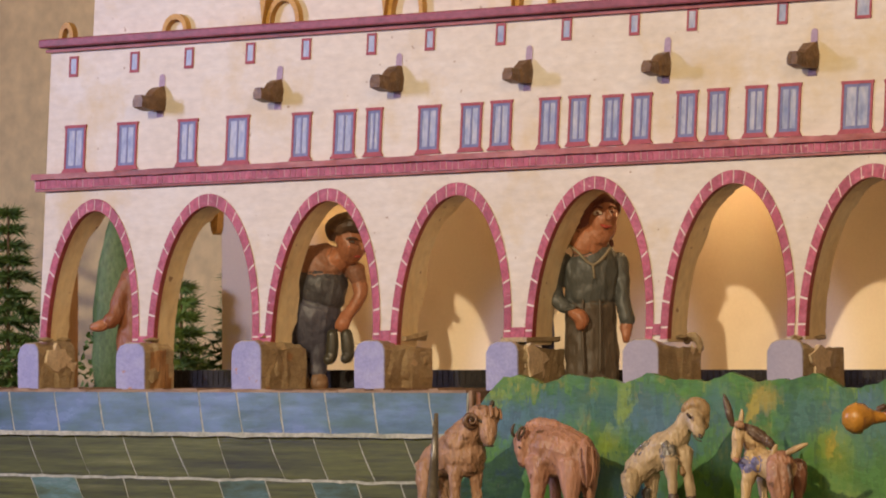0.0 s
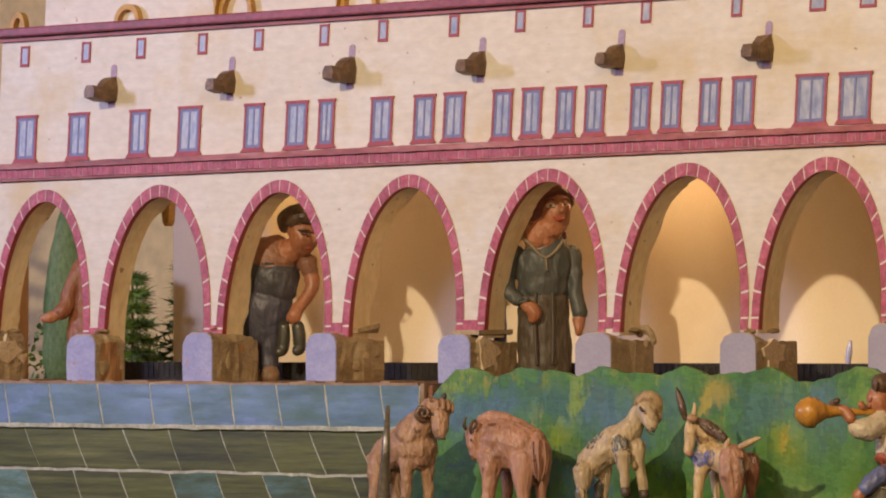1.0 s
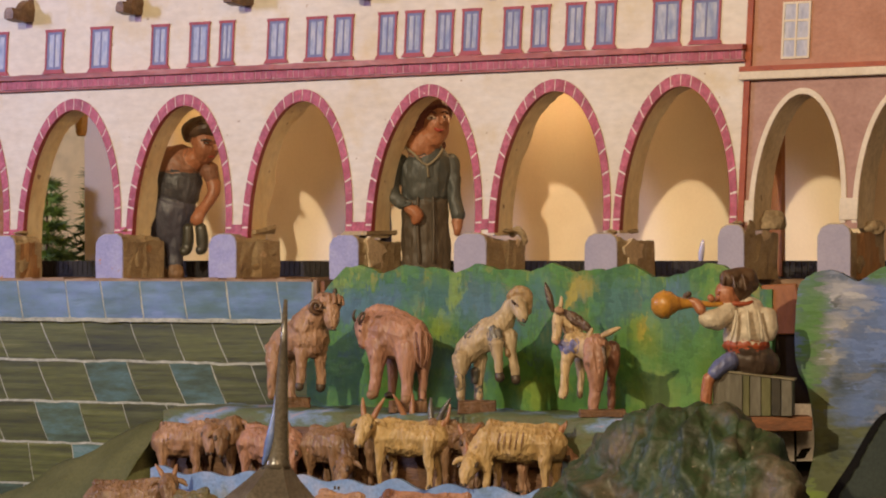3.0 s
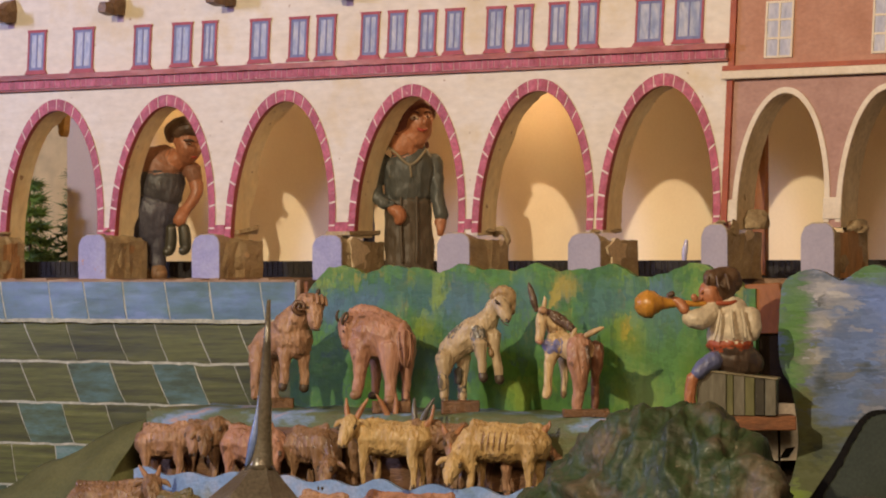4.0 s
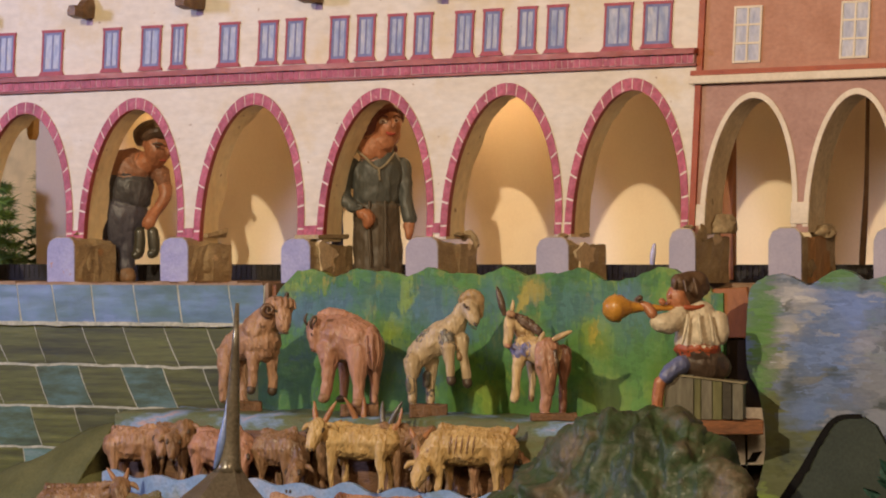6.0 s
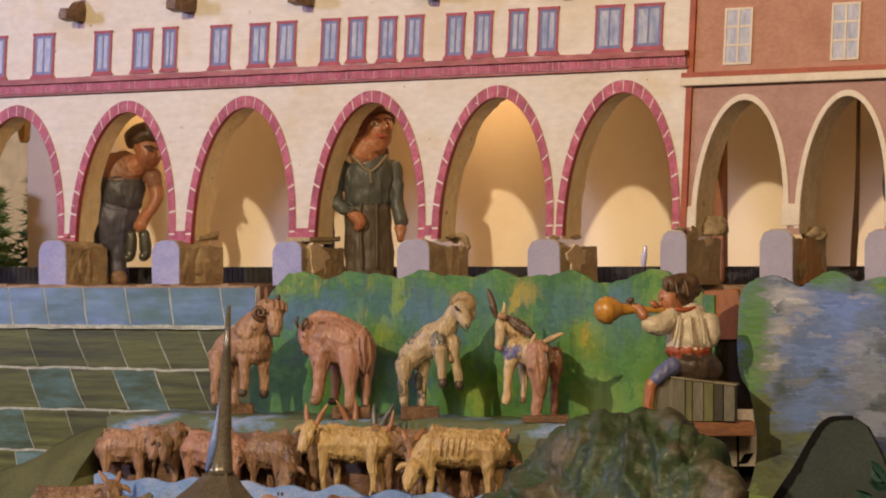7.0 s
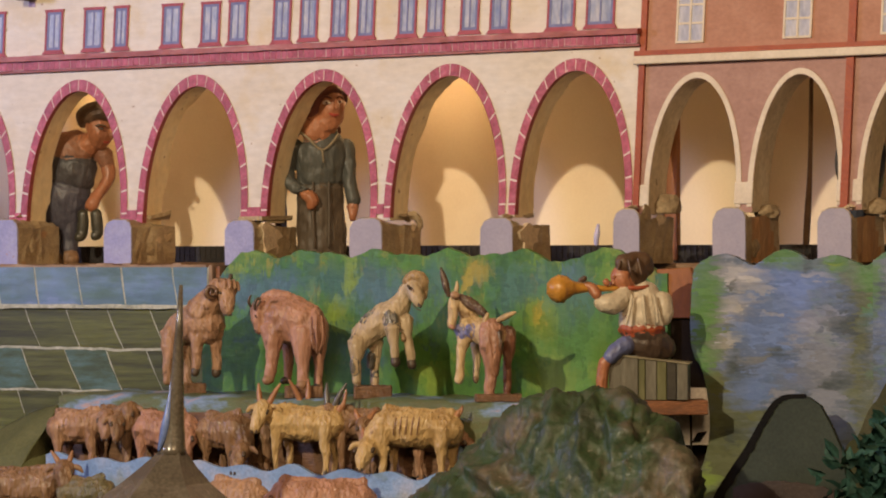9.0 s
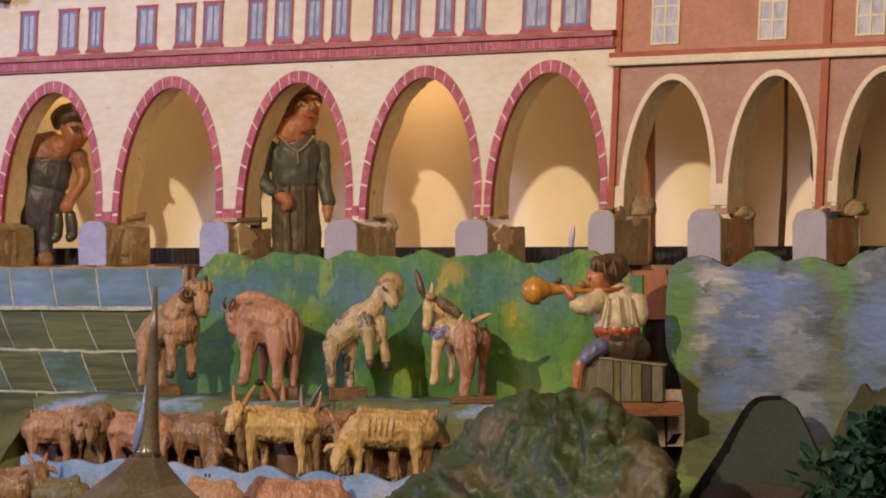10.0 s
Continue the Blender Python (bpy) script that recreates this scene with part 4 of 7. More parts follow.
def pedestal(parent, x, wide, tall, depth, face, seed, raw=False):
    """A crude glued block under a pier: rounded lilac face, brown sides with a step, uneven top and flaked corners; raw: the hind half of the side is bare."""
    rnd = random.Random(seed)
    y0, y1 = -0.020, -0.020 + depth
    h = wide / 2
    foot = -0.003 + 0.004 * x
    prof = [(-h, 0), (0, 0), (h, 0), (h, tall * 0.28), (h, tall * 0.56), (h, tall * 0.82), (h * 0.88, tall * 0.93), (h * 0.58, tall), (0, tall * 1.01), (-h * 0.35, tall), (-h * 0.78, tall * 0.93), (-h, tall * 0.78), (-h, tall * 0.4)]
    n, m = 11, len(prof)
    step = rnd.uniform(0.36, 0.52)
    bm = bmesh.new()
    rings = []
    for i in range(n + 1):
        f = i / n
        y = y0 + (y1 - y0) * f
        back = f > step
        g = 1.0 + (0.09 if back else 0.0)
        row = []
        for a, b in prof:
            rough = 0.0 if i == 0 else 0.0013
            q = Vector((a * 170 + seed * 5, y * 130, b * 120))
            up = b * (1.03 if back else 1.0) - (0.0022 * f * seed % 3 if b > tall * 0.9 else 0)
            row.append(bm.verts.new((x + a * g + rough * noise.noise(q), y, foot + max(0.0, up + (rough * 1.3 * noise.noise(q * 1.4) if b > 0 else 0)))))
        rings.append(row)
    bm.faces.new(rings[0])
    bm.faces.new(rings[-1][::-1])
    for i, (a, b) in enumerate(zip(rings, rings[1:])):
        for k in range(m):
            fc = bm.faces.new((a[k], b[k], b[(k + 1) % m], a[(k + 1) % m]))
            if raw and i >= 2 and 2 <= k <= 4 and i + k < n + 1:
                fc.material_index = 1
    bmesh.ops.bevel(bm, geom=[e for e in bm.edges if e.calc_face_angle(0) > 0.6], offset=0.0008, segments=1, affect="EDGES")
    p = part("pedestal", bm, [STONEB, RUSTB], parent, "brown glued pedestal block")
    bm = bmesh.new()
    k = 0.985
    prism(bm, [(x + a * k, foot + max(b * k, 0.0003)) for a, b in prof if a != 0], y0 - 0.0012, y0 + 0.0003, straight)
    bmesh.ops.bevel(bm, geom=bm.edges[:], offset=0.0004, segments=1, affect="EDGES")
    part("front_face", bm, face, p, "lilac painted face")
    # torn flakes of filler on the side and the top edge
    for q in range(rnd.choice((2, 3, 4))):
        bm = bmesh.new()
        bmesh.ops.create_icosphere(bm, subdivisions=2, radius=1)
        on_top = rnd.random() < 0.5
        cy = rnd.uniform(y0 + 0.008, y1 - 0.004)
        cz = tall - 0.0015 if on_top else rnd.uniform(0.008, tall - 0.006)
        cx = x + h * rnd.uniform(-0.1, 0.9) if on_top else x + h * 1.05
        sx, sy, sz = (0.004, 0.007, 0.0017) if on_top else (0.0012, rnd.uniform(0.003, 0.007), rnd.uniform(0.003, 0.008))
        for v in bm.verts:
            k = 1 + 0.95 * noise.noise(v.co * 2.3 + Vector((seed, q, x * 50)))
            v.co = Vector((cx + v.co.x * sx, cy + v.co.y * sy * k, cz + v.co.z * sz * k + 0.002 * x))
        part("filler_flake", bm, FILLER if rnd.random() < 0.4 else STONEB, p)
    return p


def loose_plate(parent, x, wide, tall, y0, y1, lift, m):
    """A thin broken slab that lies askew on a pedestal's top, its edge sticking out."""
    h = wide / 2
    bm = bmesh.new()
    low = [(x - h * 0.5, y0), (x + h * 1.02, y0 + 0.002), (x + h * 1.12, y1 - 0.004), (x + h * 0.8, y1), (x - h * 0.4, y1 - 0.002)]
    a = [bm.verts.new((px, py, -0.003 + tall - 0.0008 + lift * (i == 2))) for i, (px, py) in enumerate(low)]
    b = [bm.verts.new((px, py, -0.003 + tall + 0.0024 + lift * (i == 2) + 0.0008 * noise.noise((px * 90, py * 90, 1)))) for i, (px, py) in enumerate(low)]
    bm.faces.new(a[::-1]), bm.faces.new(b)
    for i in range(5):
        bm.faces.new((a[i], a[(i + 1) % 5], b[(i + 1) % 5], b[i]))
    part("loose_plate", bm, m, parent, "broken slab lying askew")


def torn_patch(parent, x, wide, tall, seed):
    """Cream filler laid bare where the skin of a pedestal's side is torn away."""
    rnd = random.Random(seed)
    h = wide / 2
    bm = bmesh.new()
    ring = []
    n = 15
    for i in range(n):
        a = 2 * math.pi * i / n
        k = rnd.uniform(0.55, 1.15)
        ring.append((0.001 + 0.015 * math.cos(a) * k, tall * 0.62 + min(0.0125 * math.sin(a) * k, tall * 0.34)))
    near = [bm.verts.new((x + h * 0.9, y, z - 0.003)) for y, z in ring]
    far = [bm.verts.new((x + h * 1.06 + 0.0012 + rnd.uniform(-0.0003, 0.0004), y, z - 0.003)) for y, z in ring]
    bm.faces.new(near), bm.faces.new(far[::-1])
    for i in range(n):
        bm.faces.new((near[i], near[(i + 1) % n], far[(i + 1) % n], far[i]))
    part("torn_patch", bm, FILLER, parent, "torn patch of cream filler")


for k, (x, w, t, d) in enumerate([(-0.4950, 0.020, 0.037, 0.042), (-0.3975, 0.027, 0.0365, 0.033), (-0.2905, 0.027, 0.0375, 0.054), (-0.1810, 0.0265, 0.0365, 0.058), (-0.0675, 0.027, 0.035, 0.058), (0.0465, 0.029, 0.0355, 0.054), (0.1605, 0.028, 0.0345, 0.053)]):
    block = pedestal(house, x, w, t, d, LILAC if k < 5 else LILACG, k, raw=k == 1)
    if k in (0, 4, 6):
        torn_patch(block, x, w, t, 70 + k)
    if k in (3, 4):
        loose_plate(block, x, w, t, 0.004 if k == 3 else -0.012, 0.036, 0.004 if k == 3 else 0.001, STONEB)
    if k == 5:
        bm = bmesh.new()
        limb(bm, [(0, -3, 0, 7), (6, 3, 2, 8), (14, 2, 4, 7), (20, -6, 6, 6), (22, -16, 8, 5), (20, -22, 8, 2)], seg=8, rough=0.15)
        bmesh.ops.transform(bm, matrix=pose(x + 0.010, 0.024, 0.033) @ Matrix.Scale(UNIT, 4), verts=bm.verts)
        part("filler_curl", bm, STONEB, block, "curled flake of brown filler")

# ragged cream lining behind the arches
for k, (c, half) in enumerate(ARCHES):
    a, b = half - 0.0055, RISE - 0.0085
    bm = bmesh.new()
    rows = []
    steps = 46
    for i in range(steps + 1):
        f = i / steps
        u, v = (c - a, 0.031 + (SPRING - 0.031) * f / 0.12) if f < 0.12 else ellipse(c, a, b, SPRING, math.pi * 0.62 * (f - 0.12) / 0.88)
        deep = 0.0003 + 0.0100 * max(0.0, noise.noise((f * 5.5 + k * 3, k * 1.7, 2)) + 0.25 * noise.noise((f * 26, k, 5))) * min(1.0, 4 * (1 - f))
        thick = 0.0009
        rows.append([bm.verts.new(lean(u - e, y, v)) for y, e in ((0.0252, 0.0001), (0.0252 + deep, 0.0001), (0.0252 + deep, thick), (0.0252, thick))])
    for p, q in zip(rows, rows[1:]):
        for i in range(4):
            bm.faces.new((p[i], q[i], q[(i + 1) % 4], p[(i + 1) % 4]))
    bm.faces.new(rows[0]), bm.faces.new(rows[-1][::-1])
    part("torn_lining", bm, REVEAL, house, "ragged cream paper lining")

# ---- the old-rose house beside it ----
rose = thing("rose_house", (0.45, 0.02, -0.012), "old-rose painted wooden house front with white-edged arches", "house")
ROSES = [(0.3110, 0.0400), (0.3945, 0.0385), (0.4830, 0.0395), (0.5680, 0.0395), (0.6530, 0.0395)]
part("wall", thicken(arch_front(0.2648, 0.72, ROSES, 0.030, 0.045, 0.0880, 0.1440, band=0.0045, crown=0.0045), 0.026), [PINKW, GREYREV], rose)
part("upper_wall", boxed(0.2650, 0.72, 0.1442, 0.300, 0.0005, 0.0260), OCHREW, rose)
for c, half in ROSES:
    archivolt(rose, c, half, 0.045, 0.0880, TRIM, TRIM, 0, 0.0042, 0.0042, 0.034)
    for s in (-1, 1):
        part("capital", boxed(c + s * (half - 0.001) - 0.0040, c + s * (half - 0.001) + 0.0040, 0.0360, 0.0520, -0.0016, 0.0003, bevel=0.0008), TRIM, rose)
for x, z, w, h in ((0.2825, 0.0400, 0.0105, 0.0095), (0.3660, 0.0345, 0.0085, 0.0060), (0.4545, 0.0375, 0.0105, 0.0075), (0.5400, 0.0370, 0.0090, 0.0070)):
    bm = bmesh.new()
    bmesh.ops.create_icosphere(bm, subdivisions=4, radius=1.0)
    for v in bm.verts:
        v.co *= 1 + 0.30 * noise.noise(v.co * 1.6 + Vector((x * 90, 0, 0))) + 0.10 * noise.noise(v.co * 4.5 + Vector((0, x * 70, 0)))
        v.co = Vector((x + v.co.x * w, 0.0185 + v.co.y * 0.0095, z + max(v.co.z, -0.6) * h))
    part("plaster_lump", bm, SMEAR, rose, "smear of grey-tan plaster at the foot of an arch", smooth=True)
part("cornice", boxed(0.2600, 0.72, 0.1400, 0.1462, -0.0065, 0.0003, bevel=0.001), TRIM, rose, "off-white moulded cornice")
part("red_band", boxed(0.2600, 0.72, 0.1464, 0.1500, -0.0045, 0.0003), REDBAND, rose)
for a, b in ((0.2632, 0.2680), (0.4315, 0.4375), (0.6050, 0.6110)):
    part("pilaster", boxed(a, b, 0.0320, 0.1398, -0.0025, 0.0002), REDBAND, rose, "brick-red painted strip")
    part("pilaster", boxed(a, b, 0.1502, 0.30, -0.0018, 0.0004), REDBAND, rose, "brick-red painted strip")
for c in (0.3035, 0.3905, 0.4680, 0.5560, 0.6400):
    bm = bmesh.new()
    h, v0, v1, t = 0.0115, 0.1545, 0.1960, 0.0016
    for x in (c - h, c - t / 2, c + h - t):
        box(bm, x, x + t, v0, v1, -0.0008, 0.0008)
    for z in (v0, v0 + 0.0135, v0 + 0.0270, v1 - t):
        for a, b in ((c - h + t, c - t / 2), (c + t / 2, c + h - t)):
            box(bm, a, b, z, z + t, -0.0008, 0.0008)
    w = part("window", bm, TRIM, rose)
    for z0, z1 in ((v0 + t, v0 + 0.0135), (v0 + 0.0135 + t, v0 + 0.0270), (v0 + 0.0270 + t, v1 - t)):
        for a, b in ((c - h + t, c - t / 2), (c + t / 2, c + h - t)):
            part("pane", boxed(a, b, z0, z1, -0.0003, 0.0007), PANEW, w)
for k, (x, w, t) in enumerate([(0.2700, 0.022, 0.040), (0.3540, 0.027, 0.040), (0.4380, 0.027, 0.039), (0.5250, 0.027, 0.039)]):
    pedestal(rose, x, w, t, 0.050, LILACG, 30 + k, raw=k != 0)

# ---- terrace wall of painted stones ----
terrace = thing("terrace_wall", (-0.3, -0.034, -0.1995), "painted stone wall with white chalk joints and a raw board edge", "wall")


def top_lean(u, y, v):
    """The topmost course leans back from its foot."""
    return (u, y - LEAN * (-0.0045 - v), v)


LEAN = 0.085
part("joint_bed", boxed(-0.80, -0.087, -0.199, -0.0352, -0.03385, -0.0308, warp=straight), CHALK, terrace)
part("joint_bed", boxed(-0.80, -0.087, -0.0346, -0.0045, -0.03385, -0.0308, warp=top_lean), CHALK, terrace)
bm = bmesh.new()
rnd = random.Random(5)
n = 90
for i in range(n):
    x0, x1 = -0.80 + i * 0.71 / n, -0.80 + (i + 1) * 0.71 / n
    z = -0.0025 + rnd.uniform(-0.0008, 0.0009)
    prism(bm, [(x0, -0.0119), (x1, -0.0119), (x1, z + rnd.uniform(-0.0004, 0.0004)), (x0, z)], -0.0322 + rnd.uniform(-0.0012, 0), 0.0700, straight)
part("top_board", bm, TOPWOOD, terrace, "raw splintered board edge")
part("end_board", boxed(-0.0868, -0.0836, -0.199, -0.0030, -0.0345, -0.0307, warp=straight, bevel=0.0005), TOPWOOD, terrace, "raw sawn board end")
part("end_board", boxed(-0.0822, -0.0785, -0.199, -0.0040, -0.0315, -0.0307, warp=straight, bevel=0.0003), RAWWOOD, terrace)
bm = bmesh.new()
xs = [-0.80 + 0.713 * i / 110 for i in range(111)]
for a, b in zip(xs, xs[1:]):
    lo, hi = ([z + 0.0011 * noise.noise((q * 48, k, 2)) + 0.0006 * noise.noise((q * 190, k, 7)) for q in (a, b)] for k, z in ((3, -0.0366), (9, -0.0336)))
    prism(bm, [(a, lo[0]), (b, lo[1]), (b, hi[1]), (a, hi[0])], -0.0374, -0.0342, straight)
bmesh.ops.remove_doubles(bm, verts=bm.verts, dist=1e-7)
part("chalk_line", bm, CHALK, terrace, "thick white chalk line under the top course")
COURSES = [(-0.0045, -0.0338), (-0.0362, -0.0664), (-0.0684, -0.0993), (-0.1011, -0.1323), (-0.1341, -0.1653), (-0.1671, -0.1985)]
JOINTS = [[-0.372, -0.324, -0.290, -0.252, -0.211, -0.169, -0.121], [-0.395, -0.349, -0.307, -0.261, -0.221, -0.182, -0.142], [-0.394, -0.352, -0.306, -0.264, -0.223, -0.183, -0.145],
          [-0.399, -0.355, -0.311, -0.268, -0.226, -0.184, -0.143], [-0.404, -0.361, -0.318, -0.275, -0.232, -0.190, -0.147], [-0.409, -0.366, -0.322, -0.279, -0.236, -0.193, -0.150]]
for r, (z1, z0) in enumerate(COURSES):
    slant = 0.0075 if r == 0 else 0.0145 if r < 4 else 0.007
    xs = list(JOINTS[r])
    while xs[0] > -0.79:
        xs.insert(0, xs[0] - 0.043 + rnd.uniform(-0.003, 0.003))
    tilts = [slant * rnd.uniform(0.8, 1.15) for x in xs] + [0.0]
    xs.append(-0.0873)
    for i, (x, xe) in enumerate(zip(xs, xs[1:])):
        g = 0.0006 if r else 0.0008
        drop = 0.004 * (x + 0.4) * -1
        low, high = z0 + drop, z1 + drop * (r > 0)
        left, right = [], []
        for q in range(4):
            f = q / 3
            bow = 0.0009 * math.sin(f * math.pi) * (1 if r else 0.3)
            left.append((x + g * rnd.uniform(0.4, 1.4) + tilts[i] * f - bow, high + (low - high) * f))
            right.append((min(xe - g * rnd.uniform(0.4, 1.4) + tilts[i + 1] * f - bow * (tilts[i + 1] > 0), -0.0873), high + (low - high) * f))
        wave = lambda px, row: 0.0011 * noise.noise((px * 55, row * 3.3, 8)) + 0.0006 * noise.noise((px * 170, row * 3.3, 4))
        under = [(left[3][0] + (right[3][0] - left[3][0]) * q / 6, low) for q in range(1, 6)]
        over = [(left[0][0] + (right[0][0] - left[0][0]) * q / 6, high) for q in range(1, 6)]
        left = [(a, b + (wave(a, r) if q == 0 and r else wave(a, r + 1) if q == 3 else 0)) for q, (a, b) in enumerate(left)]
        right = [(a, b + (wave(a, r) if q == 0 and r else wave(a, r + 1) if q == 3 else 0)) for q, (a, b) in enumerate(right)]
        under = [(a, b + wave(a, r + 1)) for a, b in under]
        over = [(a, b + (wave(a, r) if r else 0)) for a, b in over]
        bm = bmesh.new()
        prism(bm, left + under + right[::-1] + over[::-1], -0.0341 + rnd.uniform(-0.00015, 0.00010), -0.0326, straight if r else top_lean)
        m = STONE_A if r == 0 else (STONE_C if rnd.random() < 0.10 + 0.14 * (r - 1) else STONE_B)
        part("stone", bm, m, terrace)

# ---- painted cut-out boards of hills ----


def cutout(name, x0, x1, y, foot, crest, m, thick, label, category, n=90):
    """A sawn board with a wavy crest."""
    bm = bmesh.new()
    top = [(x0 + (x1 - x0) * i / n) for i in range(n + 1)]
    for a, b in zip(top, top[1:]):
        prism(bm, [(a, foot), (b, foot), (b, crest(b)), (a, crest(a))], y, y + thick, straight)
    bmesh.ops.remove_doubles(bm, verts=bm.verts, dist=1e-7)
    inner = [f for f in bm.faces if abs(f.normal.x) > 0.9 and x0 + 1e-4 < f.calc_center_median().x < x1 - 1e-4]
    bmesh.ops.delete(bm, geom=inner, context="FACES_ONLY")
    return solid(name, bm, m, ((x0 + x1) / 2, y + thick / 2, foot), label, category)


def hill_crest(x):
    edge = min(1.0, max(0.0, (x + 0.084) / 0.036))
    bumps = 0.0022 * math.sin(x * 105) + 0.0014 * math.sin(x * 190 + 1) + 0.0006 * math.sin(x * 480)
    dip = -0.006 * math.exp(-((x - 0.235) / 0.016) ** 2) + 0.004 * math.exp(-((x - 0.277) / 0.012) ** 2)
    fall = -0.016 * min(1.0, max(0.0, (x - 0.288) / 0.02)) ** 1.5
    return -0.040 + 0.046 * edge ** 0.62 + bumps * edge + dip + fall


cutout("hill_board", -0.084, 0.318, -0.0480, -0.110, hill_crest, HILL, 0.005, "sawn board painted as a green meadow slope", "scenery board")


# dark dome added in place of a small nail hole
bm = bmesh.new()
bmesh.ops.create_uvsphere(bm, u_segments=10, v_segments=6, radius=0.0021)
bmesh.ops.scale(bm, verts=bm.verts, vec=(1, 0.5, 1.2))
bmesh.ops.translate(bm, verts=bm.verts, vec=(0.2470, -0.0482, -0.0145))
part("nail_head", bm, BEAM, bpy.data.objects["hill_board"], "small dark dome standing in for a nail hole")


EDGE = [(0.348, -0.199), (0.342, -0.166), (0.345, -0.158), (0.352, -0.146), (0.357, -0.128), (0.358, -0.110), (0.353, -0.080), (0.345, -0.066), (0.3425, -0.045), (0.344, -0.020), (0.346, -0.006), (0.354, 0.001), (0.364, 0.0045), (0.373, 0.0048), (0.383, 0.0012), (0.393, -0.003), (0.404, 0.003),
        (0.416, 0.0082), (0.427, 0.0062), (0.436, 0.001), (0.447, 0.0025), (0.458, 0.0042), (0.470, 0.0005), (0.482, -0.003), (0.492, 0.004), (0.503, 0.0085), (0.520, 0.004), (0.545, -0.004), (0.580, 0.004), (0.640, 0.0), (0.720, 0.006), (0.80, 0.0)]
bm = bmesh.new()
edge = [(p[0] + 0.0007 * noise.noise((i * 0.9, 1, 4)), p[1] + 0.0009 * noise.noise((i * 0.8, 6, 2))) for i, p in enumerate(smooth_path([np.array(q) for q in EDGE], 5))]
prism(bm, edge + [(0.80, -0.199)], -0.0600, -0.0550, straight)
solid("mountain_board", bm, MOUNT, (0.57, -0.0575, -0.1990), "sawn board painted as blue rocky mountain with green edges", "scenery board")


GREY = [(0.376, -0.180), (0.382, -0.164), (0.396, -0.144), (0.407, -0.129), (0.421, -0.107), (0.429, -0.098), (0.437, -0.0945), (0.452, -0.094), (0.462, -0.100), (0.471, -0.115), (0.479, -0.132), (0.484, -0.165), (0.486, -0.185)]


def grey_crest(x):
    for (x0, z0), (x1, z1) in zip(GREY, GREY[1:]):
        if x <= x1:
            return z0 + (z1 - z0) * max(0.0, x - x0) / (x1 - x0)
    return -0.185


grey = cutout("grey_hill_board", 0.376, 0.486, -0.0950, -0.1995, grey_crest, GREYH, 0.004, "low sawn board painted grey-green with a black outline", "scenery board", n=60)
bm = bmesh.new()
fine = [Vector((p[0], p[1])) for p in smooth_path([np.array(q) for q in GREY[:8]], 5)]
inner = [bm.verts.new((0, 0, 0)) for q in fine]
quads = []
for i, p in enumerate(fine):
    d = (fine[min(i + 1, len(fine) - 1)] - fine[max(i - 1, 0)]).normalized()
    k = (0.0066 - 0.0056 * min(1.0, i / 34)) * (1 + 0.45 * noise.noise((i * 0.7, 3, 1)))
    inner[i].co = (p.x + d.y * k, -0.0957, p.y - d.x * k)
    quads.append((inner[i], bm.verts.new((p.x - d.y * 0.0018, -0.0957, p.y + d.x * 0.0018)), bm.verts.new((p.x - d.y * 0.0018, -0.0951, p.y + d.x * 0.0018))))
for p, q in zip(quads, quads[1:]):
    bm.faces.new((p[0], q[0], q[1], p[1]))
    bm.faces.new((p[1], q[1], q[2], p[2]))
part("outline", bm, BLACKP, grey, "black painted outline")
bm = bmesh.new()
for i in range(24):
    a, b = 0.396 + i * 0.0033, 0.396 + (i + 1) * 0.0033
    za, zb = (-0.158 + 0.005 * math.sin((q - 0.396) * 42) + 0.0015 * noise.noise((q * 160, 1, 1)) for q in (a, b))
    prism(bm, [(a, -0.1990), (b, -0.1990), (b, zb), (a, za)], -0.0985, -0.0966, straight)
part("foot_board", bm, RAWDARK, grey, "dark maroon foot board")


cutout("near_ridge_board", 0.492, 0.80, -0.0720, -0.1995, lambda x: -0.004 + 0.012 * math.sin((x - 0.48) * 40) + 0.003 * math.sin(x * 160), MOUNT, 0.004, "sawn board painted as a hazy blue ridge", "scenery board")
cutout("olive_ridge_board", 0.476, 0.70, -0.0860, -0.1995, lambda x: -0.136 + 0.050 * min(1.0, (x - 0.476) / 0.034) ** 0.8 + 0.003 * math.sin(x * 190) + 0.002 * math.sin(x * 410), RIDGE, 0.004, "sawn board painted as a dull olive ridge", "scenery board")

# ---- ground of the pasture, in steps ----
def ground_step(name, x0, x1, y0, y1, top, amp, m, label, foot=-0.1995):
    bm = bmesh.new()
    nx, ny = 80, 8
    grid = []
    for i in range(nx + 1):
        col = []
        for j in range(ny + 1):
            x, y = x0 + (x1 - x0) * i / nx, y0 + (y1 - y0) * j / ny
            z = top + amp * noise.noise((x * 38, y * 38, 4)) + 0.4 * amp * noise.noise((x * 120, y * 120, 9))
            if j == 0:
                y += 0.004 * noise.noise((x * 50, 7, 1))
                z -= 0.0025
            col.append(bm.verts.new((x, y, z)))
        grid.append(col)
    for i in range(nx):
        for j in range(ny):
            bm.faces.new((grid[i][j], grid[i + 1][j], grid[i + 1][j + 1], grid[i][j + 1]))
    low = [bm.verts.new((c[0].co.x, y0, foot)) for c in grid]
    for i in range(nx):
        bm.faces.new((low[i], low[i + 1], grid[i + 1][0], grid[i][0]))
    return solid(name, bm, m, ((x0 + x1) / 2, (y0 + y1) / 2, foot), label, "ground", kind="structure", smooth=True)


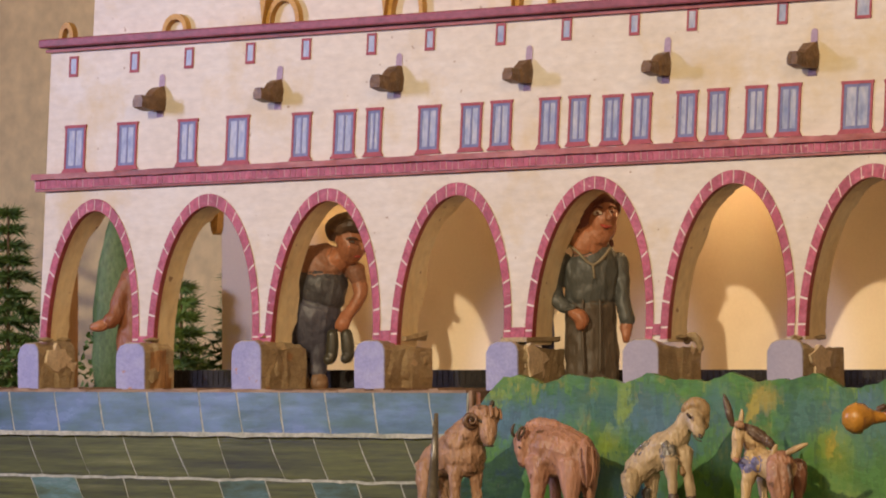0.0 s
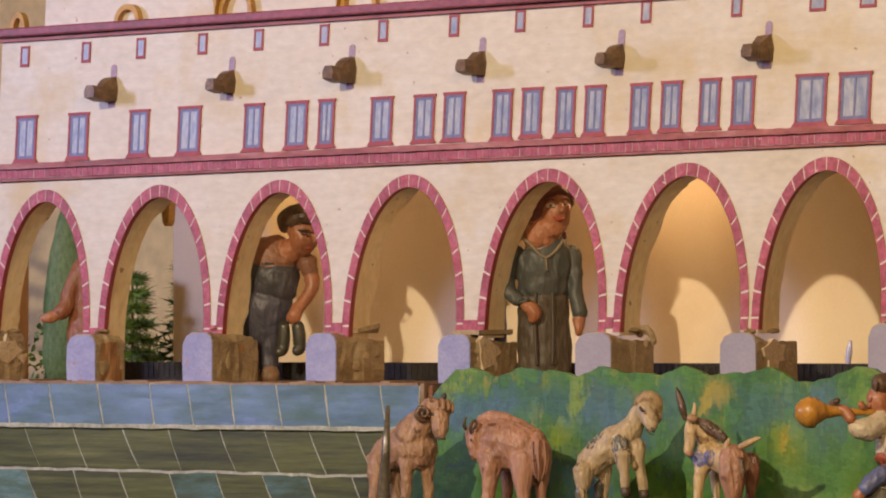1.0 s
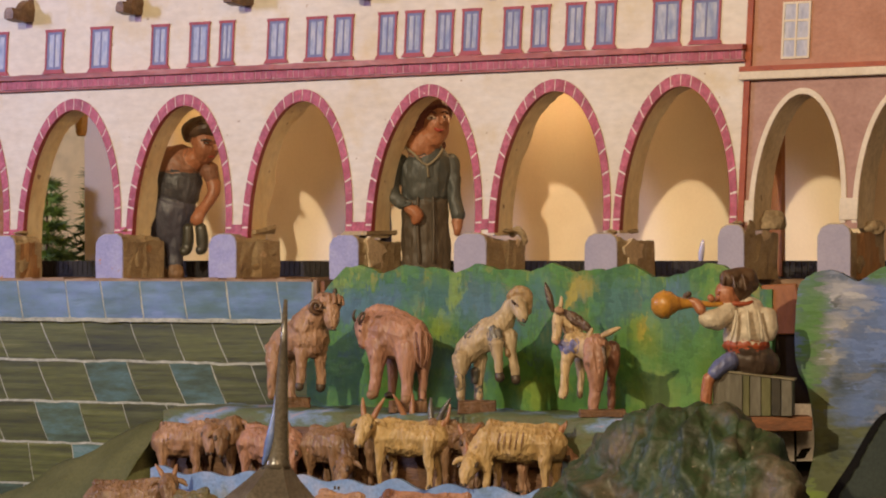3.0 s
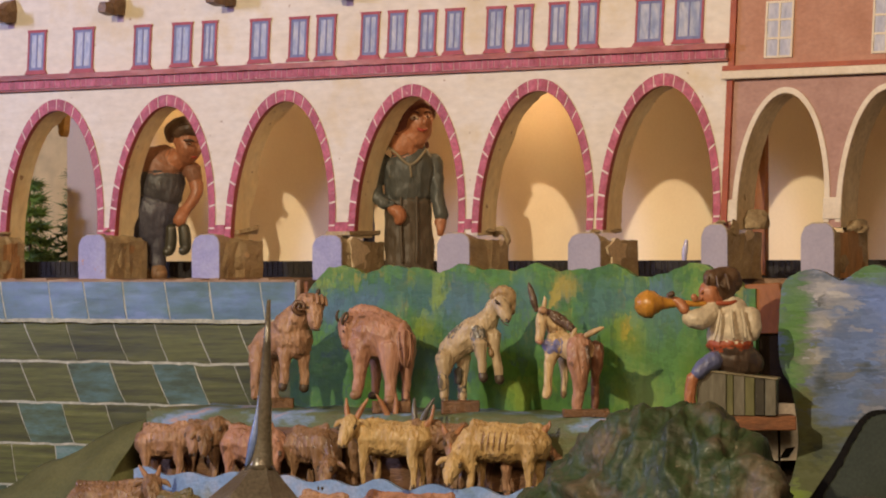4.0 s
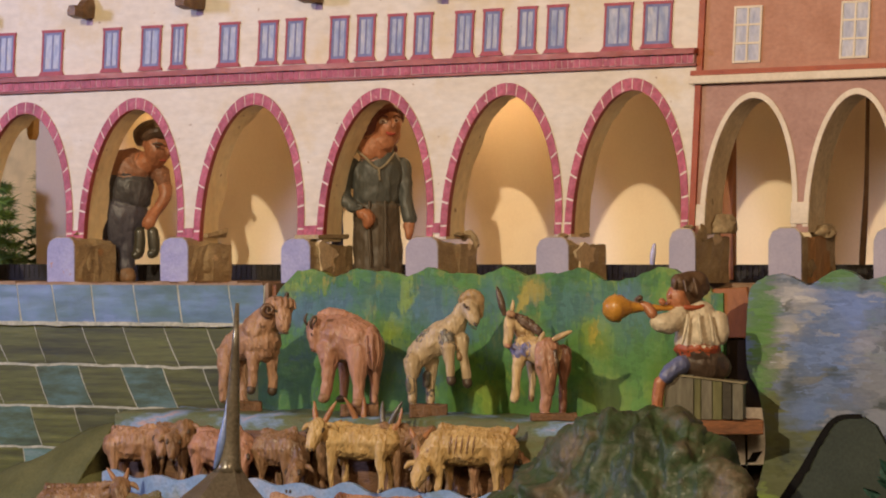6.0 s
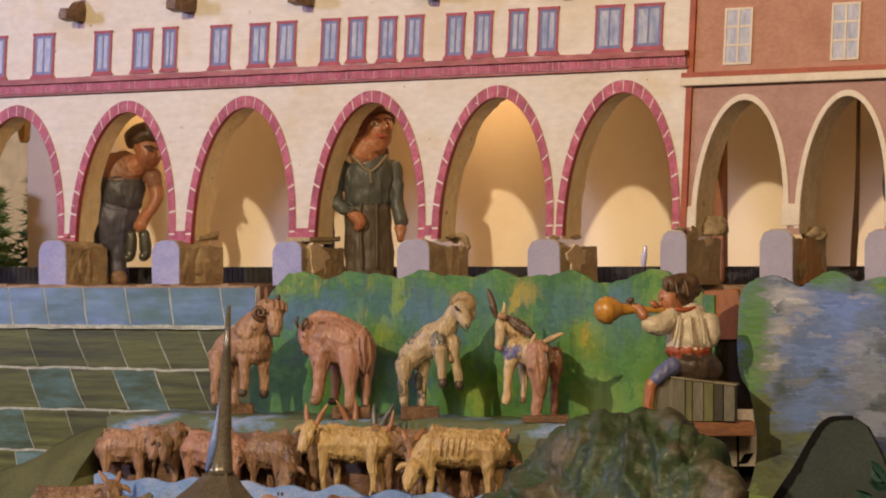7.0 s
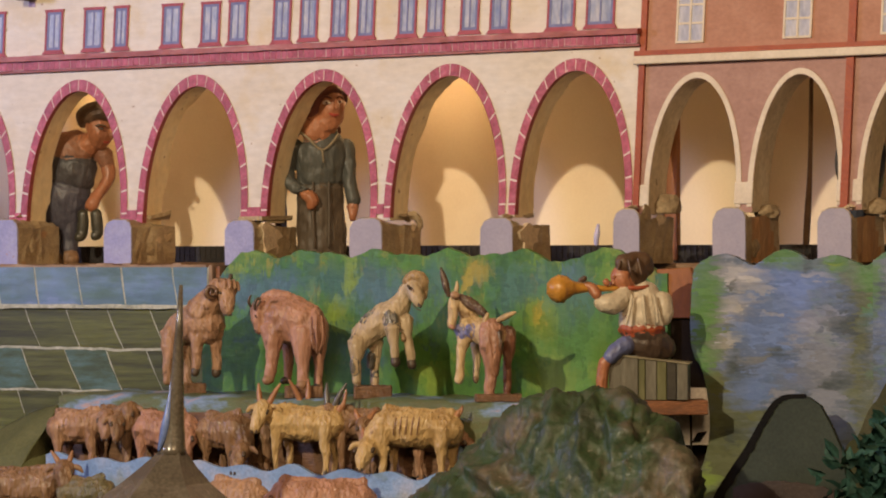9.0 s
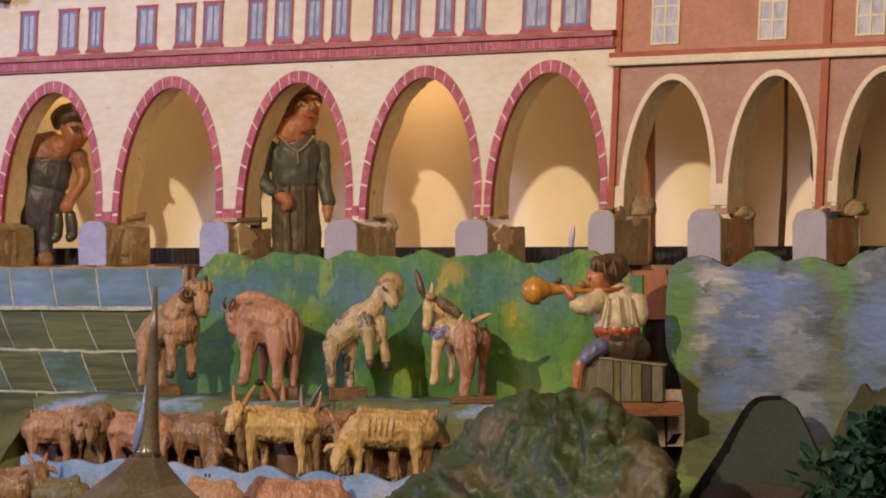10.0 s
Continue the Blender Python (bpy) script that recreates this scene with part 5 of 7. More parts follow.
ground_step("ground_upper", -0.155, 0.325, -0.1365, -0.0485, -0.0995, 0.0030, STEP, "painted ground strip in green, blue and pink")
# ground by the herd takes the near-black colour in place of shade
ground_step("ground_middle", -0.165, 0.325, -0.182, -0.1385, -0.1560, 0.0020, GAPSHADE, "ground under the herd coloured as dark shade")
ground_step("ground_front", -0.165, 0.36, -0.280, -0.1915, -0.1900, 0.0020, GAPSHADE, "ground in front of the herd coloured as dark shade")
cutout("wavy_water_board", -0.131, 0.259, -0.1875, -0.1995, lambda x: -0.1438 + 0.0025 * math.sin(x * 150 + 1.2) + 0.0014 * math.sin(x * 95) - 0.022 * (x + 0.13) * (x > -0.13), WATER, 0.004, "sawn wavy board painted as light blue water", "scenery board")

# ---- crumpled cloth hills ----
def crumple(p, seed):
    """Creases of stiff cloth: sharp ridges at three sizes."""
    z = 0.0
    for size, deep in ((20, 0.0145), (52, 0.0070), (130, 0.0024)):
        q = p * size + Vector((seed, -seed, seed * 2))
        q += 0.8 * noise.noise_vector(q * 0.7)
        z += deep * (0.45 - 1.5 * abs(noise.noise(q)))
    return z


def cloth_hill(name, centre, depth, ridge, m, label, seed, nx=190, ny=90):
    """A mound of stiff cloth along x: ridge is its skyline (x, z); it falls to both sides in folds."""
    line = smooth_path([np.array(q) for q in ridge], 12)
    xs, zs = [q[0] for q in line], [q[1] for q in line]
    bm = bmesh.new()
    grid = []
    for i in range(nx + 1):
        col = []
        for j in range(ny + 1):
            x = xs[0] + (xs[-1] - xs[0]) * i / nx
            b = -1 + 2 * j / ny
            top = float(np.interp(x, xs, zs)) - centre[2]
            fall = max(0.0, 1 - abs(b) ** 2.6) ** 0.62
            fold = 0.020 * abs(noise.noise((x * 17 + b * 1.1 + seed, b * 0.7, 1))) - 0.012 * abs(noise.noise((x * 34 - b * 1.3, b * 1.4, seed)))
            z = centre[2] + top * fall - max(0.0, -b) * fold * min(1.0, top / 0.04)
            col.append(bm.verts.new((x - 0.58 * b * depth, centre[1] + b * depth, z)))
        grid.append(col)
    for i in range(nx):
        for j in range(ny):
            bm.faces.new((grid[i][j], grid[i + 1][j], grid[i + 1][j + 1], grid[i][j + 1]))
    bm.normal_update()
    moves = []
    for v in bm.verts:
        k = max(0.0, min(1.0, (v.co.z - centre[2]) / 0.03))
        moves.append(v.normal * (k * crumple(v.co, seed)))
    for v, d in zip(bm.verts, moves):
        v.co += d
        v.co.z = max(v.co.z, centre[2])
    return solid(name, bm, m, centre, label, "cloth hill", smooth=True)


cloth_hill("cloth_hill", (0.318, -0.214, -0.1995), 0.058, [(0.194, -0.1990), (0.206, -0.172), (0.230, -0.154), (0.250, -0.140), (0.264, -0.122), (0.284, -0.109), (0.306, -0.0975), (0.330, -0.0930), (0.366, -0.0935), (0.378, -0.1000), (0.392, -0.1080), (0.406, -0.1150), (0.418, -0.130), (0.425, -0.160), (0.430, -0.1990)],
           CLOTH, "crumpled dark green glued cloth mound", 3.0)

# folded olive cloth that climbs beside the stone wall
bm = bmesh.new()
rows = []
for i in range(61):
    s = i / 60
    x = -0.372 + 0.215 * s
    z = -0.196 + 0.091 * s ** 0.93
    w = 0.0014 * math.sin(x * 90)
    prof = [(-0.112, -0.1995, 0), (-0.118, z - 0.030, 0), (-0.124, z - 0.006, 0), (-0.130, z + w, 0), (-0.138, z - 0.004, 0), (-0.150, z - 0.013, 0.004), (-0.160, z - 0.020 + w, 0.004), (-0.170, z - 0.034, 0.0), (-0.176, z - 0.060, -0.012), (-0.178, -0.1995, -0.030)]
    rows.append([bm.verts.new((x + d * s, y + 0.0018 * noise.noise((x * 45, y * 60, 3)), max(q + 0.0035 * noise.noise((x * 30, y * 60, 5)), -0.1995))) for y, q, d in prof])
for a, b in zip(rows, rows[1:]):
    for i in range(9):
        bm.faces.new((a[i], b[i], b[i + 1], a[i + 1]))
bm.faces.new(rows[-1])
bmesh.ops.subdivide_edges(bm, edges=bm.edges[:], cuts=1, use_grid_fill=True, smooth=0.6)
solid("cloth_slope", bm, OLIVE, (-0.260, -0.145, -0.1995), "folded olive cloth slope beside the stone wall", "cloth hill", smooth=True)

# ---- slender roof spire in front ----
tower = thing("spire_tower", (0.0903, -0.360, -0.1995), "small model tower with a slender grey roof spire", "tower")
bm = bmesh.new()
box(bm, 0.0503, 0.1303, -0.199, -0.178, -0.400, -0.320, warp=straight)
part("wall", bm, WHITE, tower)
bm = bmesh.new()
rings = []
for z, h, dx in ((-0.178, 0.062, 0.0), (-0.165, 0.050, 0.0005), (-0.150, 0.031, 0.003), (-0.138, 0.0185, 0.006), (-0.127, 0.0085, 0.009), (-0.1235, 0.0070, 0.0095)):
    rings.append([bm.verts.new((0.0903 + dx + h * math.cos(w), -0.360 + h * math.sin(w), z)) for w in (math.pi / 6 + k * math.pi / 3 for k in range(6))])
for a, b in zip(rings, rings[1:]):
    for i in range(6):
        bm.faces.new((a[i], a[(i + 1) % 6], b[(i + 1) % 6], b[i]))
bm.faces.new(rings[0][::-1]), bm.faces.new(rings[-1])
part("roof", bm, SLATE, tower, "grey painted steep roof")
bm = bmesh.new()
rings = []
for z, h, dx in ((-0.1300, 0.0108, 0.0086), (-0.1262, 0.0090, 0.0092), (-0.1225, 0.0084, 0.0095), (-0.118, 0.0080, 0.0099), (-0.113, 0.0074, 0.0103), (-0.104, 0.0066, 0.0110), (-0.090, 0.0056, 0.0120), (-0.070, 0.0042, 0.0134), (-0.045, 0.0029, 0.0148), (-0.014, 0.0013, 0.0165)):
    rings.append([bm.verts.new((0.0903 + dx + h * math.cos(w), -0.360 + h * math.sin(w), z)) for w in (k * math.pi / 4 for k in range(8))])
for a, b in zip(rings, rings[1:]):
    for i in range(8):
        bm.faces.new((a[i], a[(i + 1) % 8], b[(i + 1) % 8], b[i]))
bm.faces.new(rings[0][::-1]), bm.faces.new(rings[-1])
part("spike", bm, SLATE, tower, "glossy grey spike", smooth=True)

# the window's reflection on the spike, modelled as a bright blue streak
bm = bmesh.new()
limb(bm, [(-25, -8, -6, 2.5), (-19, 10, -9, 6), (-14, 32, -10, 7), (-10, 54, -9, 5.5), (-7, 78, -8, 3), (-5, 104, -6, 1)], seg=8)
bmesh.ops.transform(bm, matrix=pose(0.1010, -0.360, -0.1235, 0, 0, SIDE) @ Matrix.Scale(UNIT, 4), verts=bm.verts)
part("window_glint", bm, GLINTBLUE, tower, "bright blue streak for the window's reflection", smooth=True)

# ---- the four animals before the meadow ----
G4 = "animals before the meadow"
carved("ram_carving", (-0.0582, -0.1080, -0.0965), [
    (0, 1, [(-17, 105, 36, 26.9), (-2, 113, 24, 31), (17, 120, 10, 34.3), (34, 120, -4, 33.7), (46, 117, -12, 29)]),
    (0, 1, [(37, 107, -6, 24.9), (44, 102, -8, 22.9), (51, 100, -6, 18.9)]),
    (0, 1, [(22, 103, -6, 22.2), (20, 90, -12, 14.8), (19, 73, -15, 10.8)]),
    (0, 1, [(-23, 97, 26, 24.9), (-28, 76, 18, 18.2), (-31, 56, 14, 12.8)]),
] + [
    (0, 1, [(27, 134, -4, 33), (39, 149, -12, 29), (54, 166, -20, 22.2)]),
    (0, 1, [(52, 181, -20, 17.5), (69, 179, -28, 18.9), (79, 177, -34, 16.2)]),
    (0, 1, [(71, 174, -36, 17.5), (73, 159, -46, 14.8), (73, 145, -52, 12.1), (73, 139, -54, 10.1)]),
    (0, 1, [(20, 86, -12, 12.8), (19, 70, -16, 10.4), (18, 49, -17, 8.8), (16, 38, -17, 7.7)]),
] + [
    (0, 1, [(52, 90, -6, 12.1), (53, 70, -8, 10.1), (53, 49, -9, 9.1), (53, 36, -9, 8.4)]),
    (0, 1, [(-27, 80, 20, 16.8), (-32, 56, 14, 12.1), (-33, 33, 10, 9.4), (-33, 16, 9, 9.1)]),
    (0, 1, [(0, 86, 44, 16.2), (1, 49, 40, 10.1), (0, 29, 38, 8.8), (0, 13, 38, 8.8)]),
], [TERRA, HORND, HOOF, LOGW], "carved terracotta-brown ram with curled horns on a plank", "carved animal", G4, keep=0.42, wool=2.6, slim=1.0, grid=1.4, base=(-8, 34, -9, 12, 14, 52), crisp=[
    (1, 1, [(55, 165, -40, 2.7), (47, 162, -44, 3.7), (39, 165, -46, 4.4), (36, 173, -46, 4.7), (41, 181, -46, 4.4), (49, 181, -48, 3.7), (54, 175, -50, 3), (51, 169, -52, 2.7), (45, 169, -53, 2.4), (44, 175, -53, 1.7)]),
    (2, 1, [(45, 177, -42, 5.4), (46, 171, -42, 5.4)]),
    (2, 1, [(59, 172, -47, 2.7), (63, 171, -49, 3), (67, 168, -50, 2)]),
    (2, 1, [(61, 165, -49, 1.7), (65, 163, -51, 1.7)]),
] + [
    (0, 1, [(68, 193, -36, 3), (69, 187, -46, 3.4), (69, 181, -50, 2.7)]),
    (0, 1, [(76, 195, -38, 3), (78, 187, -48, 3.4), (78, 180, -53, 2.7)]),
    (0, 1, [(84, 193, -38, 3), (86, 186, -46, 3.4), (86, 179, -50, 2.7)]),
    (0, 1, [(90, 190, -36, 2.7), (92, 183, -42, 3), (93, 176, -44, 2.4)]),
] + [
    (2, 1, [(66, 134, -60, 1.7), (73, 133, -64, 1.7), (81, 133, -62, 1.7)]),
    (2, 1, [(84, 144, -60, 1.3), (86, 150, -60, 1.3)]),
    (2, 1, [(78, 198, -20, 4.7), (79, 202, -20, 3.4)]),
    (2, 1, [(16, 36, -17, 8.1), (15, 31, -19, 7.7)]),
] + [
    (2, 1, [(53, 34, -9, 8.8), (52, 29, -11, 8.4)]),
])
carved("bull_carving", (0.0428, -0.1080, -0.0965), [
    (0, 1, [(-50, 133, 22, 34.5), (-30, 128, 12, 41.8), (-7, 122, 0, 42.4), (16, 113, -14, 37.1), (25, 108, -22, 30.5)]),
    (0, 1, [(-44, 108, -2, 26.5), (-46, 88, -10, 18.6), (-47, 72, -14, 13.9)]),
    (0, 1, [(6, 102, -24, 28.5), (5, 82, -32, 19.9), (5, 59, -36, 13.9)]),
    (0, 1, [(29, 98, -10, 23.2), (31, 78, -12, 15.9), (33, 59, -14, 11.3)]),
] + [
    (0, 0.8, [(-60, 161, 22, 11.9), (-44, 168, 16, 11.9), (-20, 163, 6, 11.3), (6, 153, -6, 9.9), (29, 143, -14, 7.3)]),
    (0, 1, [(-57, 148, 18, 21.9), (-69, 143, 10, 17.9), (-71, 131, 8, 14.6)]),
    (0, 1, [(-70, 145, 6, 15.3), (-71, 128, 2, 13.3), (-71, 115, 0, 10.6), (-69, 108, -1, 9)]),
    (0, 1, [(-47, 92, -10, 16.6), (-47, 75, -14, 13.9), (-49, 49, -15, 11.3), (-53, 27, -16, 9.9)]),
] + [
    (0, 1, [(-20, 85, 32, 13.3), (-20, 59, 34, 9.9), (-21, 32, 34, 8.3), (-22, 22, 34, 8.3)]),
    (0, 1, [(4, 85, -32, 18.6), (4, 65, -36, 13.9), (5, 39, -36, 10.9), (5, 19, -36, 10.6)]),
    (0, 1, [(30, 85, -10, 17.2), (33, 59, -14, 10.6), (32, 35, -14, 8), (31, 12, -14, 8.6)]),
    (1, 0.8, [(26, 144, -30, 4.6), (28, 131, -38, 10.6), (30, 115, -44, 13.9), (31, 98, -44, 13.9), (31, 85, -42, 10.6), (30, 71, -40, 4.6)]),
], [ROSY, ROSY, HOOF, TERRA, LOGW], "carved rosy-brown bull with a thick tail", "carved animal", G4, keep=0.42, wool=1.4, slim=1.0, grid=1.4, base=(-27, 40, -9, 12, -46, 8), crisp=[
    (0, 1, [(20, 131, -48, 1.7), (19, 115, -57, 2), (21, 95, -58, 2), (25, 75, -52, 1.3)]),
    (0, 1, [(29, 135, -49, 1.7), (28, 115, -60, 2), (29, 92, -60, 2), (29, 72, -52, 1.3)]),
    (0, 1, [(37, 133, -47, 1.7), (39, 115, -57, 2), (39, 92, -57, 2), (34, 72, -50, 1.3)]),
    (0, 1, [(42, 128, -42, 1.7), (44, 112, -48, 2), (43, 92, -48, 2), (39, 75, -46, 1.3)]),
] + [
    (2, 1, [(-85, 149, 6, 2.3), (-88, 156, 4, 2.7), (-87, 163, 4, 2.3), (-84, 168, 4, 1.3)]),
    (2, 1, [(-77, 144, -12, 2.3), (-78, 151, -14, 2.7), (-75, 160, -14, 2.7), (-69, 163, -12, 2.3), (-69, 157, -14, 2), (-73, 150, -16, 1.7)]),
    (2, 1, [(-77, 134, -14, 1.3), (-76, 131, -14, 1.3)]),
    (2, 1, [(-78, 108, -10, 1.3), (-76, 106, -12, 1.3)]),
] + [
    (3, 1, [(-53, 25, -16, 10.3), (-58, 21, -20, 8.6)]),
    (2, 1, [(-22, 21, 34, 8.3), (-30, 19, 30, 6)]),
    (3, 1, [(5, 18, -36, 10.6), (2, 13, -42, 9.3)]),
    (2, 1, [(31, 11, -14, 8.6), (30, 6, -18, 8.6)]),
])
carved("pied_cow_carving", (0.1028, -0.1080, -0.0965), [
    (0, 1, [(-14, 95, 14, 20.4), (-7, 103, 12, 23), (11, 116, 6, 26.9), (31, 131, -2, 27.6), (46, 144, -8, 23), (59, 160, -12, 17.1)]),
    (0, 1, [(57, 159, -10, 17.1), (67, 175, -14, 16.4), (75, 185, -18, 16.4)]),
    (0, 1, [(75, 182, -22, 16.4), (80, 170, -34, 13.8), (83, 160, -42, 11.2), (84, 153, -46, 8.5)]),
    (0, 1, [(-21, 89, -8, 17.1), (-23, 63, -14, 10.5), (-22, 43, -15, 8.9), (-21, 20, -16, 8.5)]),
] + [
    (0, 1, [(11, 89, 20, 15.8), (11, 63, 18, 9.9), (10, 40, 18, 8.9), (9, 19, 18, 8.5)]),
    (0, 1, [(40, 112, -26, 15.8), (42, 86, -30, 8.5), (43, 70, -31, 7.9), (44, 62, -31, 7.9)]),
    (0, 1, [(62, 126, -12, 15.1), (64, 103, -18, 9.9), (69, 80, -20, 8.5), (72, 58, -20, 7.9)]),
    (0, 1, [(-7, 99, 8, 23), (-17, 83, -4, 16.4), (-22, 63, -12, 11.8)]),
] + [
    (0, 1, [(6, 103, 14, 20.4), (11, 83, 18, 13.8), (11, 63, 18, 10.5)]),
    (1, 0.6, [(34, 143, -20, 8.5), (37, 129, -27, 13.8), (39, 109, -28, 14.5), (40, 96, -28, 9.9)]),
    (1, 0.6, [(8, 140, -10, 6.6), (0, 132, -8, 8.5), (-10, 125, -4, 7.9)]),
    (3, 0.9, [(63, 192, -22, 8.5), (72, 199, -24, 10.5), (85, 199, -28, 11.2), (93, 192, -28, 9.9), (96, 178, -24, 7.2), (96, 163, -20, 4.6)]),
] + [
    (1, 1, [(-26, 57, -18, 8.5), (-25, 37, -19, 7.9)]),
    (1, 1, [(3, 65, 8, 8.5), (2, 47, 8, 7.2)]),
    (1, 1, [(11, 34, 16, 7.2), (10, 30, 16, 7.2)]),
], [PIED, GREYP, HOOF, CREAMD, LOGW], "carved cream and grey pied cow rearing on its hind legs", "carved animal", G4, keep=0.42, wool=1.4, slim=1.0, grid=1.4, base=(-27, 39, -9, 14, -32, 26), crisp=[
    (2, 1, [(66, 185, -48, 2.3), (68, 182, -50, 2.6), (71, 179, -50, 2)]),
    (2, 1, [(84, 153, -58, 2.3), (87, 149, -60, 2.6)]),
    (2, 1, [(74, 153, -52, 1), (80, 146, -58, 1), (87, 143, -60, 1)]),
    (2, 1, [(44, 59, -31, 8.2), (45, 52, -33, 8.2)]),
] + [
    (2, 1, [(72, 55, -20, 8.2), (73, 48, -22, 8.2)]),
    (3, 1, [(57, 101, -24, 4.6), (59, 93, -26, 5.3)]),
])
carved("donkey_carving", (0.2088, -0.1080, -0.0965), [
    (0, 1, [(-43, 117, 34, 18.7), (-34, 114, 20, 21.3), (-17, 106, 4, 23.3), (-5, 103, -14, 22.6), (4, 101, -26, 20)]),
    (0, 1, [(-40, 130, 30, 18.1), (-50, 147, 26, 14.2), (-60, 158, 22, 11.6)]),
    (0, 1, [(-65, 164, 20, 10.3), (-69, 150, 14, 9.7), (-70, 134, 10, 8.7), (-72, 122, 8, 7.8), (-72, 118, 7, 7.1)]),
    (5, 1, [(-11, 111, -34, 17.5), (-12, 88, -42, 16.8), (-8, 66, -44, 14.2), (-8, 43, -44, 11), (-9, 24, -44, 10.3), (-11, 8, -44, 9.7)]),
] + [
    (1, 1, [(21, 108, -18, 14.9), (23, 85, -24, 13.6), (21, 62, -24, 9.1), (21, 37, -24, 7.8), (20, 9, -24, 7.8)]),
    (0, 1, [(-52, 101, 16, 12.9), (-55, 79, 12, 9.1), (-57, 53, 10, 8.4), (-59, 30, 9, 7.8), (-60, 25, 9, 7.8)]),
    (0, 1, [(-40, 117, 20, 21.3), (-48, 101, 16, 14.9), (-54, 82, 12, 10.3)]),
    (3, 1, [(-60, 167, 18, 6.5), (-47, 160, 16, 9.7), (-30, 149, 10, 9.7), (-16, 137, 0, 7.1)]),
] + [
    (4, 1, [(-56, 113, 16, 12.3), (-52, 101, 12, 12.9)]),
    (4, 1, [(-40, 114, 0, 9.7), (-39, 105, -1, 9.7)]),
    (5, 1, [(-4, 114, -28, 22.6), (-8, 95, -36, 18.7), (-9, 69, -42, 14.9)]),
    (1, 1, [(1, 108, -40, 11.6), (0, 85, -47, 12.3), (-1, 62, -47, 10.3), (-3, 37, -46, 8.4)]),
] + [
    (3, 1, [(7, 108, -50, 4.5), (8, 88, -52, 5.2), (8, 69, -48, 3.9)]),
    (0, 1, [(-29, 88, 40, 11.6), (-29, 59, 36, 7.1), (-30, 37, 36, 6.5), (-31, 24, 36, 6.1)]),
], [CREAM, BROWNR, TERRA, DARKMANE, MAUVE, ROSY, LOGW], "carved cream and brown donkey with long ears and blue harness", "carved animal", G4, keep=0.42, wool=1.4, slim=1.0, grid=1.4, base=(-34, 44, -9, 4, -58, -2), crisp=[
    (3, 0.5, [(-76, 169, 20, 3.9), (-80, 182, 20, 5.8), (-83, 195, 22, 5.8), (-87, 208, 24, 3.9), (-89, 216, 24, 1.3)]),
    (0, 0.5, [(-65, 169, 14, 3.2), (-63, 179, 12, 3.9), (-62, 189, 12, 2.6), (-63, 193, 12, 1)]),
    (2, 0.8, [(-69, 170, 4, 6.5), (-63, 169, 4, 5.8)]),
    (0, 1, [(5, 128, -48, 4.5), (15, 133, -54, 5.2), (25, 138, -58, 4.2), (33, 141, -60, 2.3)]),
] + [
    (0, 1, [(-17, 124, -34, 4.5), (-15, 132, -36, 4.5), (-12, 139, -36, 2.3)]),
    (5, 1, [(-74, 117, -8, 3.9), (-70, 115, -8, 3.9)]),
    (2, 1, [(-74, 148, -10, 1.3), (-72, 146, -10, 1.3)]),
])

# ---- the trumpeter ----
crate = thing("striped_crate", (0.3366, -0.098, -0.1082), "grey striped wooden crate on a red-brown plank", "crate")
for a, b, m in ((-29, -8, GREYB), (-7.7, -3, CRATEO), (-2.7, 5, GREYB), (5.3, 12, CRATEO), (12.3, 19, CRATED), (19.3, 27, GREYB)):
    bm = boxed(a * 0.001, b * 0.001, 0.0105, 0.0420 - 0.00012 * (a + 29), -0.016, 0.016, warp=straight, bevel=0.0006)
    bmesh.ops.transform(bm, matrix=pose(0.3310, -0.098, -0.1082, 0, 0, SIDE - 8), verts=bm.verts)
    part("board", bm, m, crate)
bm = bmesh.new()
prism(bm, [(-0.0305, 0.0424), (0.0285, 0.0354), (0.0285, 0.0368), (-0.0305, 0.0440)], -0.0172, 0.0172, straight)
bmesh.ops.bevel(bm, geom=bm.edges[:], offset=0.0004, segments=1, affect="EDGES")
bmesh.ops.transform(bm, matrix=pose(0.3310, -0.098, -0.1082, 0, 0, SIDE - 8), verts=bm.verts)
part("lid", bm, LIDM, crate, "worn tan lid")
bm = bmesh.new()
box(bm, -0.021, 0.042, 0.0, 0.0102, -0.018, 0.020, warp=straight, bevel=0.0008)
bmesh.ops.transform(bm, matrix=pose(0.3276, -0.098, -0.1082, 0, 0, SIDE), verts=bm.verts)
part("plank", bm, RAWWOOD, crate, "red-brown plank")
